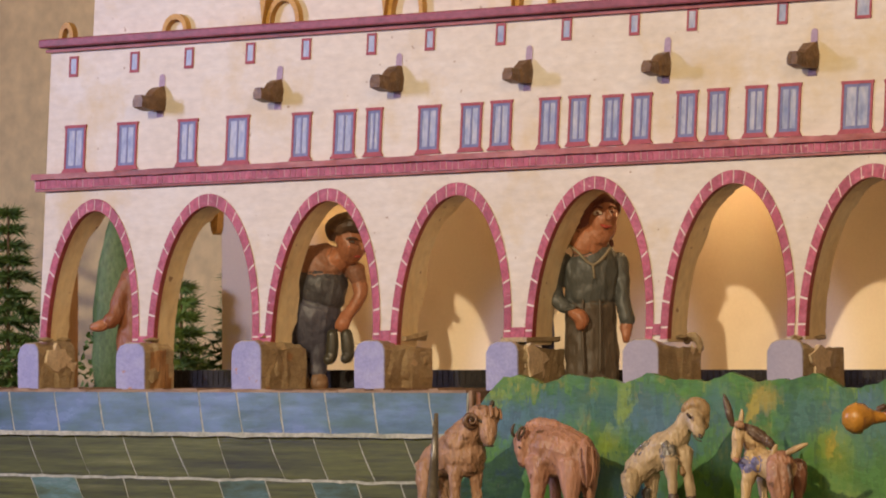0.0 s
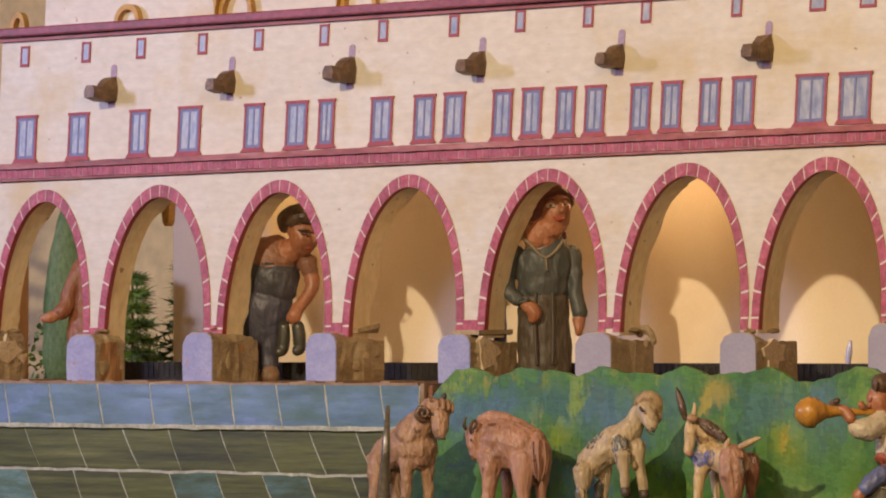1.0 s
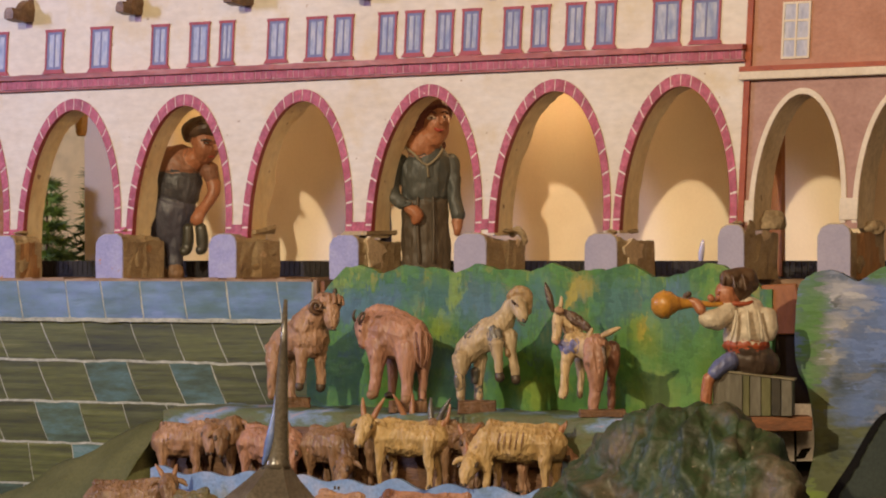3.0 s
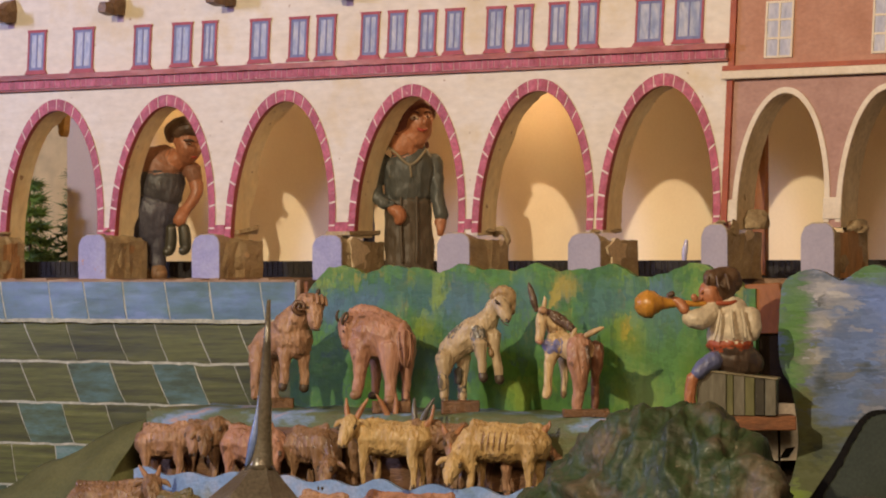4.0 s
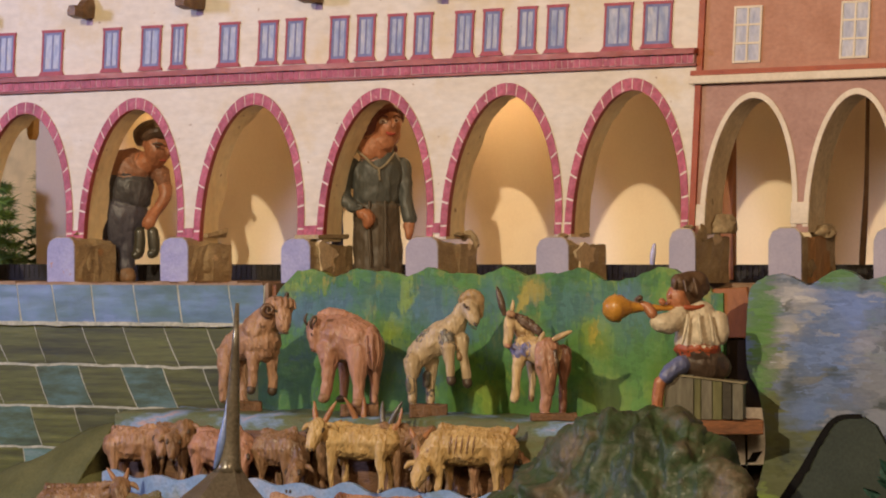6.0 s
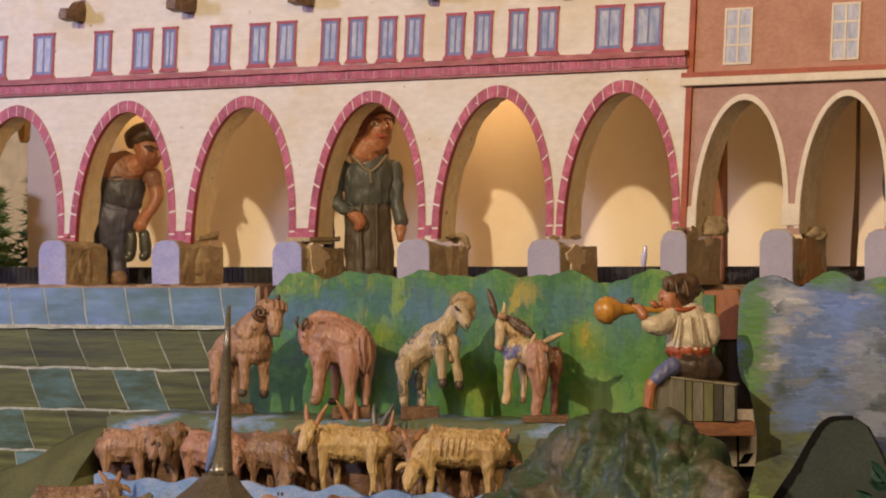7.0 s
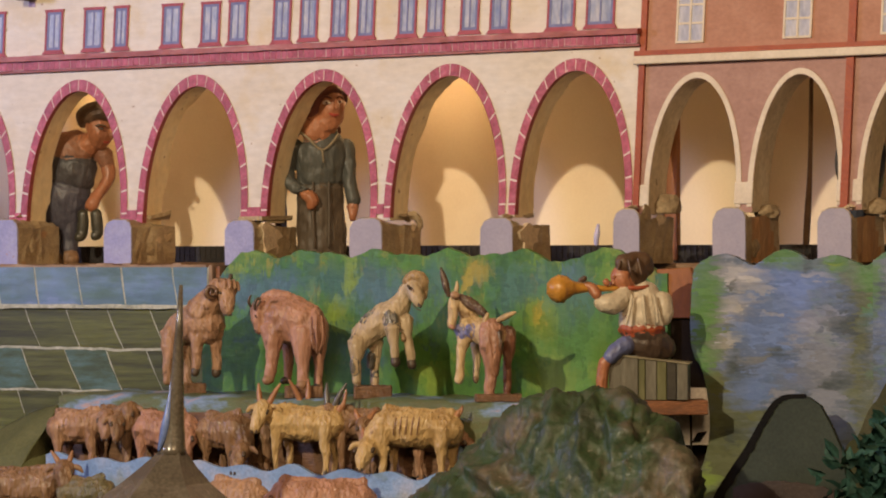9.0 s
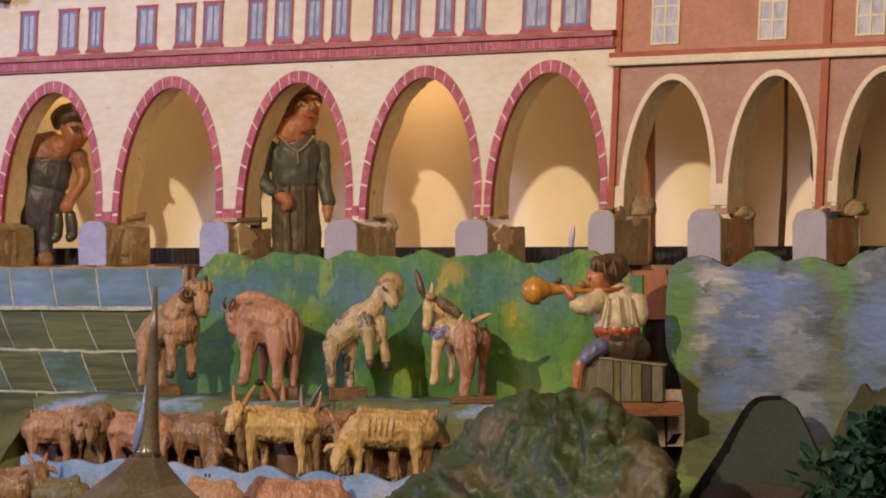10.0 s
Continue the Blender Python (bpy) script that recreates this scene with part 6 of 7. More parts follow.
carved("trumpeter_carving", (0.3292, -0.1020, -0.1010), [
    (0, 0.8, [(-7, 129, 4, 38.1), (-6, 149, 2, 39.5), (-7, 168, 0, 38.1), (-10, 182, 0, 29.6), (-17, 189, 0, 17.6)]),
    (0, 1, [(27, 177, -10, 14.1), (31, 156, -14, 14.1), (31, 138, -10, 10.6)]),
    (2, 0.85, [(-21, 103, -4, 24.7), (4, 99, 0, 30.3), (21, 96, 6, 28.2), (32, 92, 8, 23.3)]),
    (2, 0.85, [(-7, 114, 4, 38.1), (-6, 118, 4, 38.1)]),
] + [
    (1, 0.82, [(-7, 123, 3, 39.8), (-7, 126, 3, 39.8)]),
    (3, 1, [(-28, 195, -2, 14.1), (-39, 205, -6, 18.3), (-41, 216, -6, 17.6)]),
    (4, 1, [(-21, 209, 4, 21.2), (-17, 223, 2, 25.4), (-14, 230, 0, 22.6)]),
    (4, 1, [(-39, 233, -12, 16.2), (-21, 239, -6, 14.1), (-3, 237, 0, 14.1), (2, 223, 4, 14.1)]),
] + [
    (0, 1, [(-35, 181, -10, 16.9), (-53, 168, -24, 18.3), (-69, 168, -30, 17.6), (-77, 170, -32, 13.4)]),
    (6, 1, [(-33, 99, -18, 15.5), (-49, 91, -24, 14.8), (-62, 78, -28, 12)]),
    (3, 1, [(-70, 71, -26, 10.6), (-74, 50, -24, 10.6), (-75, 25, -22, 9.9)]),
], [SHIRT, REDBAND, TROUSER, SKIN, HAIRB, BRASS, BLUEP], "carved seated boy in a cream shirt blowing a trumpet", "carved figure", keep=0.42, grid=1.5, crisp=[
    (1, 0.8, [(-46, 195, -6, 3.2), (-28, 193, -18, 3.9), (-7, 193, -18, 3.5), (2, 196, -14, 2.8)]),
    (0, 1, [(-25, 181, -32, 2.1), (-28, 163, -37, 2.8), (-32, 145, -37, 2.8), (-35, 133, -36, 2.1)]),
    (0, 1, [(-7, 182, -32, 2.1), (-6, 163, -37, 2.8), (-3, 136, -37, 2.5)]),
    (0, 1, [(11, 181, -30, 2.1), (15, 159, -34, 2.8), (17, 136, -33, 2.5)]),
] + [
    (3, 1, [(-54, 203, -14, 4.9), (-57, 198, -16, 4.2)]),
    (3, 1, [(-83, 181, -34, 8.5), (-89, 191, -30, 8.5), (-95, 196, -28, 7.1), (-101, 198, -26, 6.3)]),
    (3, 1, [(-65, 200, -26, 5.6), (-68, 204, -26, 5.6)]),
    (5, 1, [(-49, 192, -18, 4.2), (-70, 192, -22, 4.9), (-99, 193, -26, 7.1), (-118, 193, -28, 10.6), (-127, 193, -30, 15.5), (-136, 193, -31, 21.2), (-143, 192, -32, 24), (-148, 192, -32, 23.3)]),
] + [
    (4, 1, [(-107, 207, -34, 4.9), (-103, 209, -36, 4.9)]),
    (4, 1, [(-46, 225, -24, 3.2), (-44, 236, -26, 3.2)]),
    (4, 1, [(-30, 238, -26, 2.5), (-27, 219, -33, 2.5)]),
    (4, 1, [(-14, 240, -22, 2.5), (-9, 216, -29, 2.5)]),
] + [
    (3, 1, [(-52, 212, -18, 2.8), (-55, 210, -20, 2.8)]),
])

# orange-brown board behind the boy, and a dark sheet added as gap shade
bm = bmesh.new()
prism(bm, [(0.3080, -0.0415), (0.3410, -0.0410), (0.3412, -0.0400), (0.3395, -0.0220), (0.3360, -0.0045), (0.3080, -0.0060)], -0.0462, -0.0424, straight)
bmesh.ops.bevel(bm, geom=bm.edges[:], offset=0.0007, segments=1, affect="EDGES")
solid("curved_board", bm, ORANGEB, (0.3245, -0.0443, -0.0415), "orange-brown board with a curved edge behind the seated boy", "board")
slab("gap_sheet", (0.300, -0.0423, -0.1990), (0.3600, -0.0400, -0.0130), GAPSHADE, "dark sheet added for the shaded gap behind the boards", "cloth", kind="object")
# sheet placed and sized against the plank to fit the camera's view
bm = bmesh.new()
prism(bm, [(0.0040, -0.0232), (0.0475, -0.0228), (0.0477, 0.0176), (0.0040, 0.0188)], 0.0201, 0.0206, straight)
bmesh.ops.transform(bm, matrix=pose(0.3276, -0.098, -0.1082, 0, 0, SIDE), verts=bm.verts)
sheet = solid("paper_sheet", bm, PAPER, (0.3385, -0.0670, -0.1314), "white paper sheet set behind the red-brown plank", "paper")
bm = bmesh.new()
prism(bm, [(0.0330, -0.0215), (0.0395, -0.0208), (0.0445, -0.0132), (0.0375, -0.0142)], 0.0193, 0.0199, straight)
bmesh.ops.transform(bm, matrix=pose(0.3276, -0.098, -0.1082, 0, 0, SIDE), verts=bm.verts)
part("printed_block", bm, BLACKP, sheet, "dark printed block")
wire = thing("hanging_wire", (0.3470, -0.0692, -0.1990), "thin dark wire hanging below the plank", "wire")
bm = bmesh.new()
limb(bm, [(0, 0, 0, 2.2), (2, 60, 0, 2.0), (-1, 120, 0, 2.6), (2, 160, 0, 2.2), (1, 212, 0, 2.0)], seg=6)
bmesh.ops.transform(bm, matrix=pose(0.3470, -0.0692, -0.1990) @ Matrix.Scale(UNIT, 4), verts=bm.verts)
part("strand", bm, BLACKP, wire, smooth=True)

# brown strip added to stand in for the shaded gaps behind the herd
slab("herd_gap_strip", (-0.146, -0.1460, -0.1540), (0.196, -0.1415, -0.1110), LOGW, "dark brown strip added for the shaded gap behind the herd", "board")

# ---- the herd on the lower step ----
HERD = "herd on the lower step"


def beast(name, at, m, label, length=100, tall=105, fat=26, head=(30, 10), turn=0.0, horns=0, tail=0, legs=9, group=HERD, seed=0, mats=None, ears=True, ribs=False):
    """A small carved beast seen from its side; head: how far it reaches beyond the chest, and up; turn: degrees from side-on."""
    r = random.Random(seed)
    j = lambda a: r.uniform(-a, a)
    h = length / 2
    back = tall - fat
    p = [(0, 0.95, [(-h + 8, back - 4 + j(3), 0, fat * 0.84), (-h * 0.4, back - 3, 0, fat * 0.92), (h * 0.2, back - 5 + j(3), 0, fat), (h - 8, back, 0, fat * 0.88)])]
    p.append((0, 0.8, [(-h + 6, back + fat * 0.72, 0, fat * 0.26), (0, back + fat * 0.66, 0, fat * 0.24), (h - 10, back + fat * 0.86, 0, fat * 0.28)]))
    hx, hz = head
    near = -1 if abs(turn) < 90 else 1
    p.append((0, 1.0, [(h - 12, back + 4, 0, fat * 0.80), (h + hx * 0.30, back + 6 + hz * 0.6, near * fat * 0.25, fat * 0.62), (h + hx * 0.60, back + 6 + hz, near * fat * 0.55, fat * 0.54)]))
    p.append((0, 1.0, [(h + hx * 0.55, back + 11 + hz, near * fat * 0.65, fat * 0.58), (h + hx * 0.72, back - 2 + hz, near * fat * 1.05, fat * 0.51), (h + hx * 0.84, back - 17 + hz, near * fat * 1.32, fat * 0.38), (h + hx * 0.86, back - 24 + hz, near * fat * 1.40, fat * 0.33)]))
    c = []
    for s in (-1, 1):
        c.append((1, 1.0, [(h + hx * 0.66 + s * fat * 0.40, back + 7 + hz, near * fat * 1.08, 3.6), (h + hx * 0.74 + s * fat * 0.42, back + 2 + hz, near * fat * 1.20, 3.4)]))
        c.append((1, 1.0, [(h + hx * 0.87 + s * 4, back - 26 + hz, near * fat * 1.66, 2.0), (h + hx * 0.87 + s * 4, back - 29 + hz, near * fat * 1.66, 2.0)]))
    for x, y in ((-h + 12, -fat * 0.5), (-h + 20, fat * 0.55), (h - 16, -fat * 0.5), (h - 6, fat * 0.5)):
        k = j(4)
        p.append((0, 0.9, [(x - 2, back - 2, y, fat * 0.52), (x + k * 0.5, back * 0.62, y, legs * 1.45), (x + k, back * 0.40, y, legs * 0.95), (x + k * 0.6, 12, y, legs * 0.82), (x + k * 0.6 + 1, 5, y, legs)]))
        p.append((1, 1.0, [(x + k * 0.6 + 1, 4, y, legs * 1.05), (x + k * 0.6 + 3, 1, y, legs * 1.05)]))
    top = (h + hx * 0.55, back + 14 + hz)
    deep = near * fat * 0.6
    if ears:
        for s in (-1, 1):
            c.append((0, 0.6, [(top[0] + s * fat * 0.30, top[1], deep, 4.5), (top[0] + s * fat * 0.72, top[1] - 2, deep, 5), (top[0] + s * fat * 0.95, top[1] - 9, deep, 2.5)]))
    if horns:
        for s in (-1, 1):
            c.append((2, 1.0, [(top[0] + s * 6, top[1], deep, 5.5), (top[0] + s * 13 - 3, top[1] + horns * 0.55, deep - near * 4, 4.6), (top[0] + s * 19 - 7, top[1] + horns, deep - near * 8, 1.8)]))
    if ribs:
        for i in range(5):
            for s in (-1, 1):
                x = -8 + i * 10
                c.append((3, 1.0, [(x, back + fat * 0.50, s * fat * 0.80, 0.9), (x + 2, back + 2, s * fat * 0.945, 1.1), (x + 4, back - fat * 0.35, s * fat * 0.90, 0.9)]))
    if tail > 0:
        p.append((2, 1.0, [(-h + 4, back + 14, 0, 6), (-h - 8, back + 14 + tail * 0.5, -2, 6), (-h - 11, back + 14 + tail, -3, 2.5)]))
    elif tail < 0:
        p.append((0, 1.0, [(-h - 2, back + 12, 0, 5), (-h - 16, back, 0, 5), (-h - 18, back + tail, 0, 5)]))
    return carved(name, at, p, [m, HOOF, mats or HORN, BROWNA], label, "carved animal", group, turn=SIDE + turn, keep=0.3, wool=2.2, slim=0.86, grid=1.6, crisp=c, chop=1.7)


beast("sheep_carving", (-0.1201, -0.1610, -0.1555), TERRA, "carved reddish-brown sheep on the dark step", 92, 112, 32, (26, 4), -18, seed=1)
beast("sheep_carving", (-0.0971, -0.1440, -0.1555), BROWNA, "carved dark brown sheep with its head turned", 80, 118, 29, (22, 8), -40, seed=2)
beast("sheep_carving", (-0.0731, -0.1490, -0.1555), BROWNA, "carved dark brown sheep between its fellows", 70, 112, 26, (20, -6), 200, seed=3)
beast("calf_carving", (-0.0411, -0.1630, -0.1555), ROSY, "carved pinkish-brown calf, head to the side", 96, 112, 34, (26, -20), -30, seed=4)
beast("calf_carving", (0.0109, -0.1610, -0.1555), BROWNA, "carved brown calf grazing with lowered head", 84, 112, 34, (24, -44), -38, seed=5)
beast("goat_carving", (0.0825, -0.1610, -0.1555), YELLOWA, "carved cream goat with upright horns and tail", 112, 124, 32, (26, 14), 164, horns=38, tail=42, legs=8, seed=6, mats=ORANGEH)
beast("goat_carving", (0.1190, -0.1460, -0.1555), BROWNA, "carved dark goat with grey horns behind the others", 76, 120, 26, (22, 10), 150, horns=40, seed=7, mats=GREYP)
beast("goat_carving", (0.0440, -0.1440, -0.1555), BROWNA, "carved brown goat half hidden behind the others", 74, 122, 26, (22, 10), 30, horns=42, seed=12, mats=ORANGEH)
beast("cow_carving", (0.1760, -0.1610, -0.1555), YELLOWA, "carved yellow cow with ribs, head lowered", 128, 124, 35, (28, -42), 168, horns=26, tail=24, legs=10, seed=8, mats=ORANGEH, ribs=True)
beast("goat_carving", (0.1440, -0.1470, -0.1555), BROWNA, "carved brown goat standing behind the yellow cow", 78, 112, 26, (22, -4), 196, horns=20, seed=14, mats=ORANGEH)
beast("sheep_carving", (0.1800, -0.1450, -0.1555), TERRA, "carved reddish sheep hidden behind the yellow cow", 84, 104, 27, (20, -20), 12, seed=15)
# the row in front of the water board
beast("cow_carving", (-0.1311, -0.2160, -0.1905), BROWNA, "carved brown cow with spread horns before the water", 130, 98, 34, (28, 18), -14, horns=26, seed=9, group="row before the water")
beast("sheep_carving", (-0.0731, -0.2180, -0.1905), LOGP, "carved olive and pink sheep before the water", 90, 84, 30, (20, -14), -30, seed=10, group="row before the water")
beast("sheep_carving", (0.0589, -0.2180, -0.1905), TERRA, "carved orange-brown sheep before the water", 96, 88, 32, (22, -12), 150, seed=11, group="row before the water")
beast("calf_carving", (0.1309, -0.2170, -0.1905), ROSY, "carved pink-brown calf before the water", 150, 92, 36, (22, -20), 175, seed=13, group="row before the water")

# ---- figures on the belt ----
BELT = "figures on the belt"
carved("woman_carving", (-0.0335, 0.048, -0.002), [
    (6, 0.75, [(-5, 5, 0, 45.9), (-5, 36, 0, 45.9), (-6, 74, 0, 45.2), (-7, 111, 0, 43.8), (-7, 139, -2, 43.1)]),
    (0, 0.75, [(-7, 149, -3, 42.5), (-7, 166, -4, 44.5), (-7, 187, -5, 47.9), (-6, 207, -4, 48.6), (-7, 221, -2, 41.8), (-10, 229, 0, 30.8)]),
    (1, 0.9, [(-14, 233, -16, 28.8), (-12, 245, -18, 27.4), (-5, 255, -20, 25.3)]),
    (1, 1, [(3, 252, -22, 22.6), (11, 262, -24, 23.3), (14, 277, -26, 24.6), (15, 291, -25, 24), (15, 300, -22, 21.2)]),
] + [
    (2, 1, [(-57, 238, -2, 13.7), (-50, 253, -4, 19.9), (-40, 271, -6, 24.6), (-26, 288, -8, 27.4), (-9, 303, -12, 26), (8, 314, -16, 21.9), (24, 315, -18, 17.1), (34, 306, -20, 11), (37, 291, -18, 6.2)]),
    (2, 1, [(-24, 265, -22, 11.6), (-18, 283, -28, 12.3), (-9, 300, -34, 11.6), (5, 312, -38, 10.3), (20, 316, -36, 8.2), (32, 309, -30, 5.8)]),
    (0, 1, [(-53, 212, -2, 18.5), (-63, 190, -6, 15.7), (-68, 166, -10, 14.4), (-62, 147, -18, 13.4), (-47, 135, -28, 12.3)]),
    (0, 1, [(39, 214, 0, 16.4), (45, 190, -4, 13.7), (46, 166, -8, 12.3), (48, 139, -12, 12.3), (54, 113, -16, 14.4)]),
] + [
    (1, 1, [(-35, 125, -34, 11), (-26, 120, -38, 13), (-21, 111, -40, 12.3), (-25, 103, -40, 9.6)]),
    (1, 1, [(52, 103, -18, 11.6), (52, 91, -20, 10.3), (51, 81, -20, 7.5)]),
    (3, 0.7, [(-77, 139, 14, 8.9), (-78, 111, 16, 11), (-79, 84, 16, 12.3), (-78, 50, 16, 12.3)]),
], [DRESS, SKIN, HAIRR, BLUEP, LIPS, LACE, SKIRT, EYEW], "carved woman in a slate-green dress with auburn hair", "carved figure", BELT, keep=0.55, grid=1.5, wool=0.5, crisp=[
    (1, 1, [(21, 293, -52, 3.1), (24, 285, -60, 4.5), (23, 280, -60, 4.8)]),
    (2, 1, [(-4, 297, -48, 1.7), (4, 301, -50, 2.1), (13, 298, -50, 1.7)]),
    (2, 1, [(24, 299, -49, 1.7), (30, 301, -46, 1.7), (35, 297, -40, 1.4)]),
    (7, 1, [(0, 289, -49, 3.1), (5, 291, -51, 3.8), (10, 289, -51, 2.7)]),
] + [
    (7, 1, [(26, 291, -49, 2.7), (30, 292, -46, 3.1)]),
    (2, 1, [(4, 290, -54, 2.1), (6, 290, -54, 2.1)]),
    (2, 1, [(28, 292, -52, 2.1), (30, 292, -51, 2.1)]),
    (4, 1, [(11, 270, -50, 2.1), (18, 267, -53, 3.1), (26, 268, -48, 2.1)]),
] + [
    (5, 1, [(-50, 241, -14, 2.4), (-38, 234, -30, 2.4), (-25, 223, -38, 2.4), (-14, 211, -41, 2.4), (-3, 205, -42, 2.4), (8, 211, -41, 2.4), (18, 222, -36, 2.4), (26, 234, -26, 2.1)]),
    (5, 1, [(-3, 204, -42, 2.1), (-1, 183, -42, 1.7)]),
    (2, 1, [(27, 245, -14, 3.8), (28, 237, -14, 3.4)]),
    (0, 1, [(-47, 130, -36, 2.7), (-33, 135, -42, 3.1), (-40, 139, -40, 2.7)]),
] + [
    (6, 1, [(-20, 146, -34, 2.1), (-21, 98, -36, 2.7), (-18, 29, -38, 2.7)]),
    (6, 1, [(8, 146, -34, 2.1), (9, 91, -36, 2.7), (8, 29, -38, 2.7)]),
])
carved("man_carving", (-0.28, 0.048, -0.002), [
    (3, 0.75, [(0, 84, 0, 39.8), (0, 100, 0, 44.7), (2, 121, -2, 46.9), (7, 141, -4, 44.7)]),
    (0, 0.75, [(12, 155, -5, 43.3), (16, 176, -8, 45.4), (17, 192, -9, 43.3)]),
    (5, 0.8, [(19, 202, -8, 41.2), (19, 215, -8, 39.8), (23, 224, -8, 34.1)]),
    (5, 1, [(1, 228, -2, 21.3), (-12, 231, 2, 16.3)]),
] + [
    (1, 1, [(40, 221, -14, 23.4), (52, 226, -20, 22), (59, 231, -24, 20.6)]),
    (1, 1, [(65, 231, -30, 22), (69, 244, -34, 27), (69, 258, -32, 27.7), (68, 267, -30, 26.3)]),
    (2, 1, [(36, 263, -24, 12.1), (39, 274, -26, 18.5), (51, 280, -30, 22), (67, 281, -34, 24.1), (81, 278, -38, 17.8), (88, 273, -40, 9.9)]),
    (2, 1, [(47, 271, -44, 10.7), (58, 277, -52, 12.1), (72, 279, -56, 12.1), (85, 274, -54, 8.5)]),
] + [
    (5, 1, [(74, 203, -16, 18.5), (81, 185, -18, 14.9)]),
    (1, 1, [(82, 178, -20, 14.2), (83, 160, -24, 12.8), (73, 141, -30, 11.4), (61, 125, -34, 11.4), (54, 111, -38, 12.8), (49, 104, -40, 11.4)]),
    (3, 1, [(10, 82, -6, 19.9), (10, 54, -6, 17), (9, 26, -6, 16.3)]),
    (3, 1, [(-17, 82, 14, 19.2), (-19, 43, 14, 16.3), (-20, 15, 14, 15.6)]),
] + [
    (4, 1, [(10, 13, -10, 17), (12, 4, -16, 16.3)]),
    (4, 1, [(-19, 8, 10, 16.3), (-16, 2, 4, 15.6)]),
    (0, 1, [(-20, 221, 8, 14.2), (-27, 189, 8, 12.8), (-30, 168, 6, 10.7)]),
], [APRON, SKIN, HAIRB, SLATEPANTS, BROWNA, VEST, LIPS, BOOTM], "carved stooping man in dark overalls holding a pair of boots", "carved figure", BELT, keep=0.5, grid=1.5, wool=0.6, crisp=[
    (1, 1, [(86, 249, -58, 3.2), (91, 241, -66, 5), (90, 238, -64, 4.6)]),
    (2, 1, [(62, 257, -66, 1.8), (72, 258, -68, 2.1), (80, 256, -66, 1.8)]),
    (2, 1, [(88, 256, -58, 1.8), (95, 255, -50, 1.8)]),
    (2, 1, [(68, 252, -66, 2.1), (75, 251, -67, 2.1)]),
] + [
    (6, 1, [(77, 226, -62, 2.1), (85, 226, -60, 2.1)]),
    (7, 0.8, [(36, 94, -42, 9.9), (36, 75, -42, 10.7), (34, 56, -42, 10.7), (28, 48, -46, 9.2)]),
    (7, 0.8, [(60, 94, -42, 10.7), (62, 75, -42, 11.4), (63, 58, -42, 10.7), (58, 50, -46, 9.2)]),
    (7, 1, [(44, 100, -42, 2.8), (49, 105, -44, 3.2), (56, 99, -42, 2.8)]),
])
carved("pilgrim_carving", (-0.4400, 0.0480, -0.0020), [
    (0, 0.8, [(-6, 0, 0, 36), (-8, 70, 0, 38), (-6, 120, 0, 36), (-4, 158, 0, 35), (-2, 196, 0, 37), (0, 214, 0, 24)]),
    (1, 1.0, [(4, 222, -4, 15), (4, 234, -6, 18)]), (1, 1.0, [(2, 238, -8, 18), (0, 250, -8, 22), (0, 262, -6, 22)]),
    (2, 1.0, [(-14, 236, 4, 10), (-14, 256, 4, 18), (-4, 274, 0, 21), (8, 278, -4, 16), (20, 268, -8, 8)])] + [
    (0, 1.0, [(-24, 188, -8, 16), (-38, 156, -14, 15), (-44, 132, -18, 15), (-56, 116, -22, 15)]),
    (1, 1.0, [(-64, 112, -22, 11), (-74, 109, -24, 11), (-84, 108, -26, 8)]),
    (0, 1.0, [(26, 190, -4, 16), (36, 158, -8, 14), (34, 128, -14, 13)]), (1, 1.0, [(32, 116, -16, 10), (28, 106, -18, 9)]),
], [ROBE, SKIN, HAIRB, BEAM], "carved rust-robed figure with an outstretched arm", "carved figure", BELT, keep=0.5, grid=1.5, wool=0.8)
carved("carrier_carving", (0.4265, 0.0480, -0.0020), [
    (0, 0.8, [(0, 56, 0, 26), (0, 100, 0, 32), (-2, 150, 0, 38), (-4, 190, 0, 32), (2, 205, 0, 20)]),
    (1, 1.0, [(8, 206, -4, 16), (14, 228, -8, 21), (16, 240, -8, 19)]),
    (0, 1.0, [(10, 236, 0, 20), (14, 254, 0, 22), (22, 258, -2, 15)]),
    (2, 0.8, [(0, 118, -4, 33), (0, 128, -4, 35), (0, 138, -4, 34)]),
    (3, 1.0, [(-10, 60, 0, 18), (-8, 30, 0, 15), (-6, -4, 0, 15)])] + [ (3, 1.0, [(16, 60, 6, 17), (16, 30, 6, 14), (18, -4, 6, 14)]),
    (0, 1.0, [(20, 188, -10, 15), (24, 156, -16, 13), (18, 126, -22, 11)]),
], [NAVY, SKIN, CYPRESS, BROWNA], "carved dark-coated figure with a green sash", "carved figure", BELT, keep=0.45, grid=1.5, unit=UNIT * 1.11)

# sticks, boards and a small bulb behind the arches
bm = bmesh.new()
prism(bm, [(-0.3795, 0.1160), (-0.3768, 0.1128), (-0.3742, 0.1165), (-0.3712, 0.1578), (-0.3838, 0.1578)], 0.0540, 0.0640, straight)
bmesh.ops.bevel(bm, geom=bm.edges[:], offset=0.0009, segments=2, affect="EDGES")
solid("hanging_peg", bm, OCHRE, (-0.3770, 0.0590, 0.1128), "ochre wooden peg hanging under the arcade board", "peg")
bm = bmesh.new()
box(bm, 0.252, 0.264, 0.0, 0.157, 0.070, 0.076, warp=straight)
solid("upright_board", bm, ORANGEB, (0.258, 0.073, 0.0), "red-brown upright board behind the rose house", "board")
bm = bmesh.new()
limb(bm, [(-6, 0, 0, 6), (-2, 60, 0, 6), (3, 160, 0, 4), (6, 350, 0, 3.5)], seg=7)
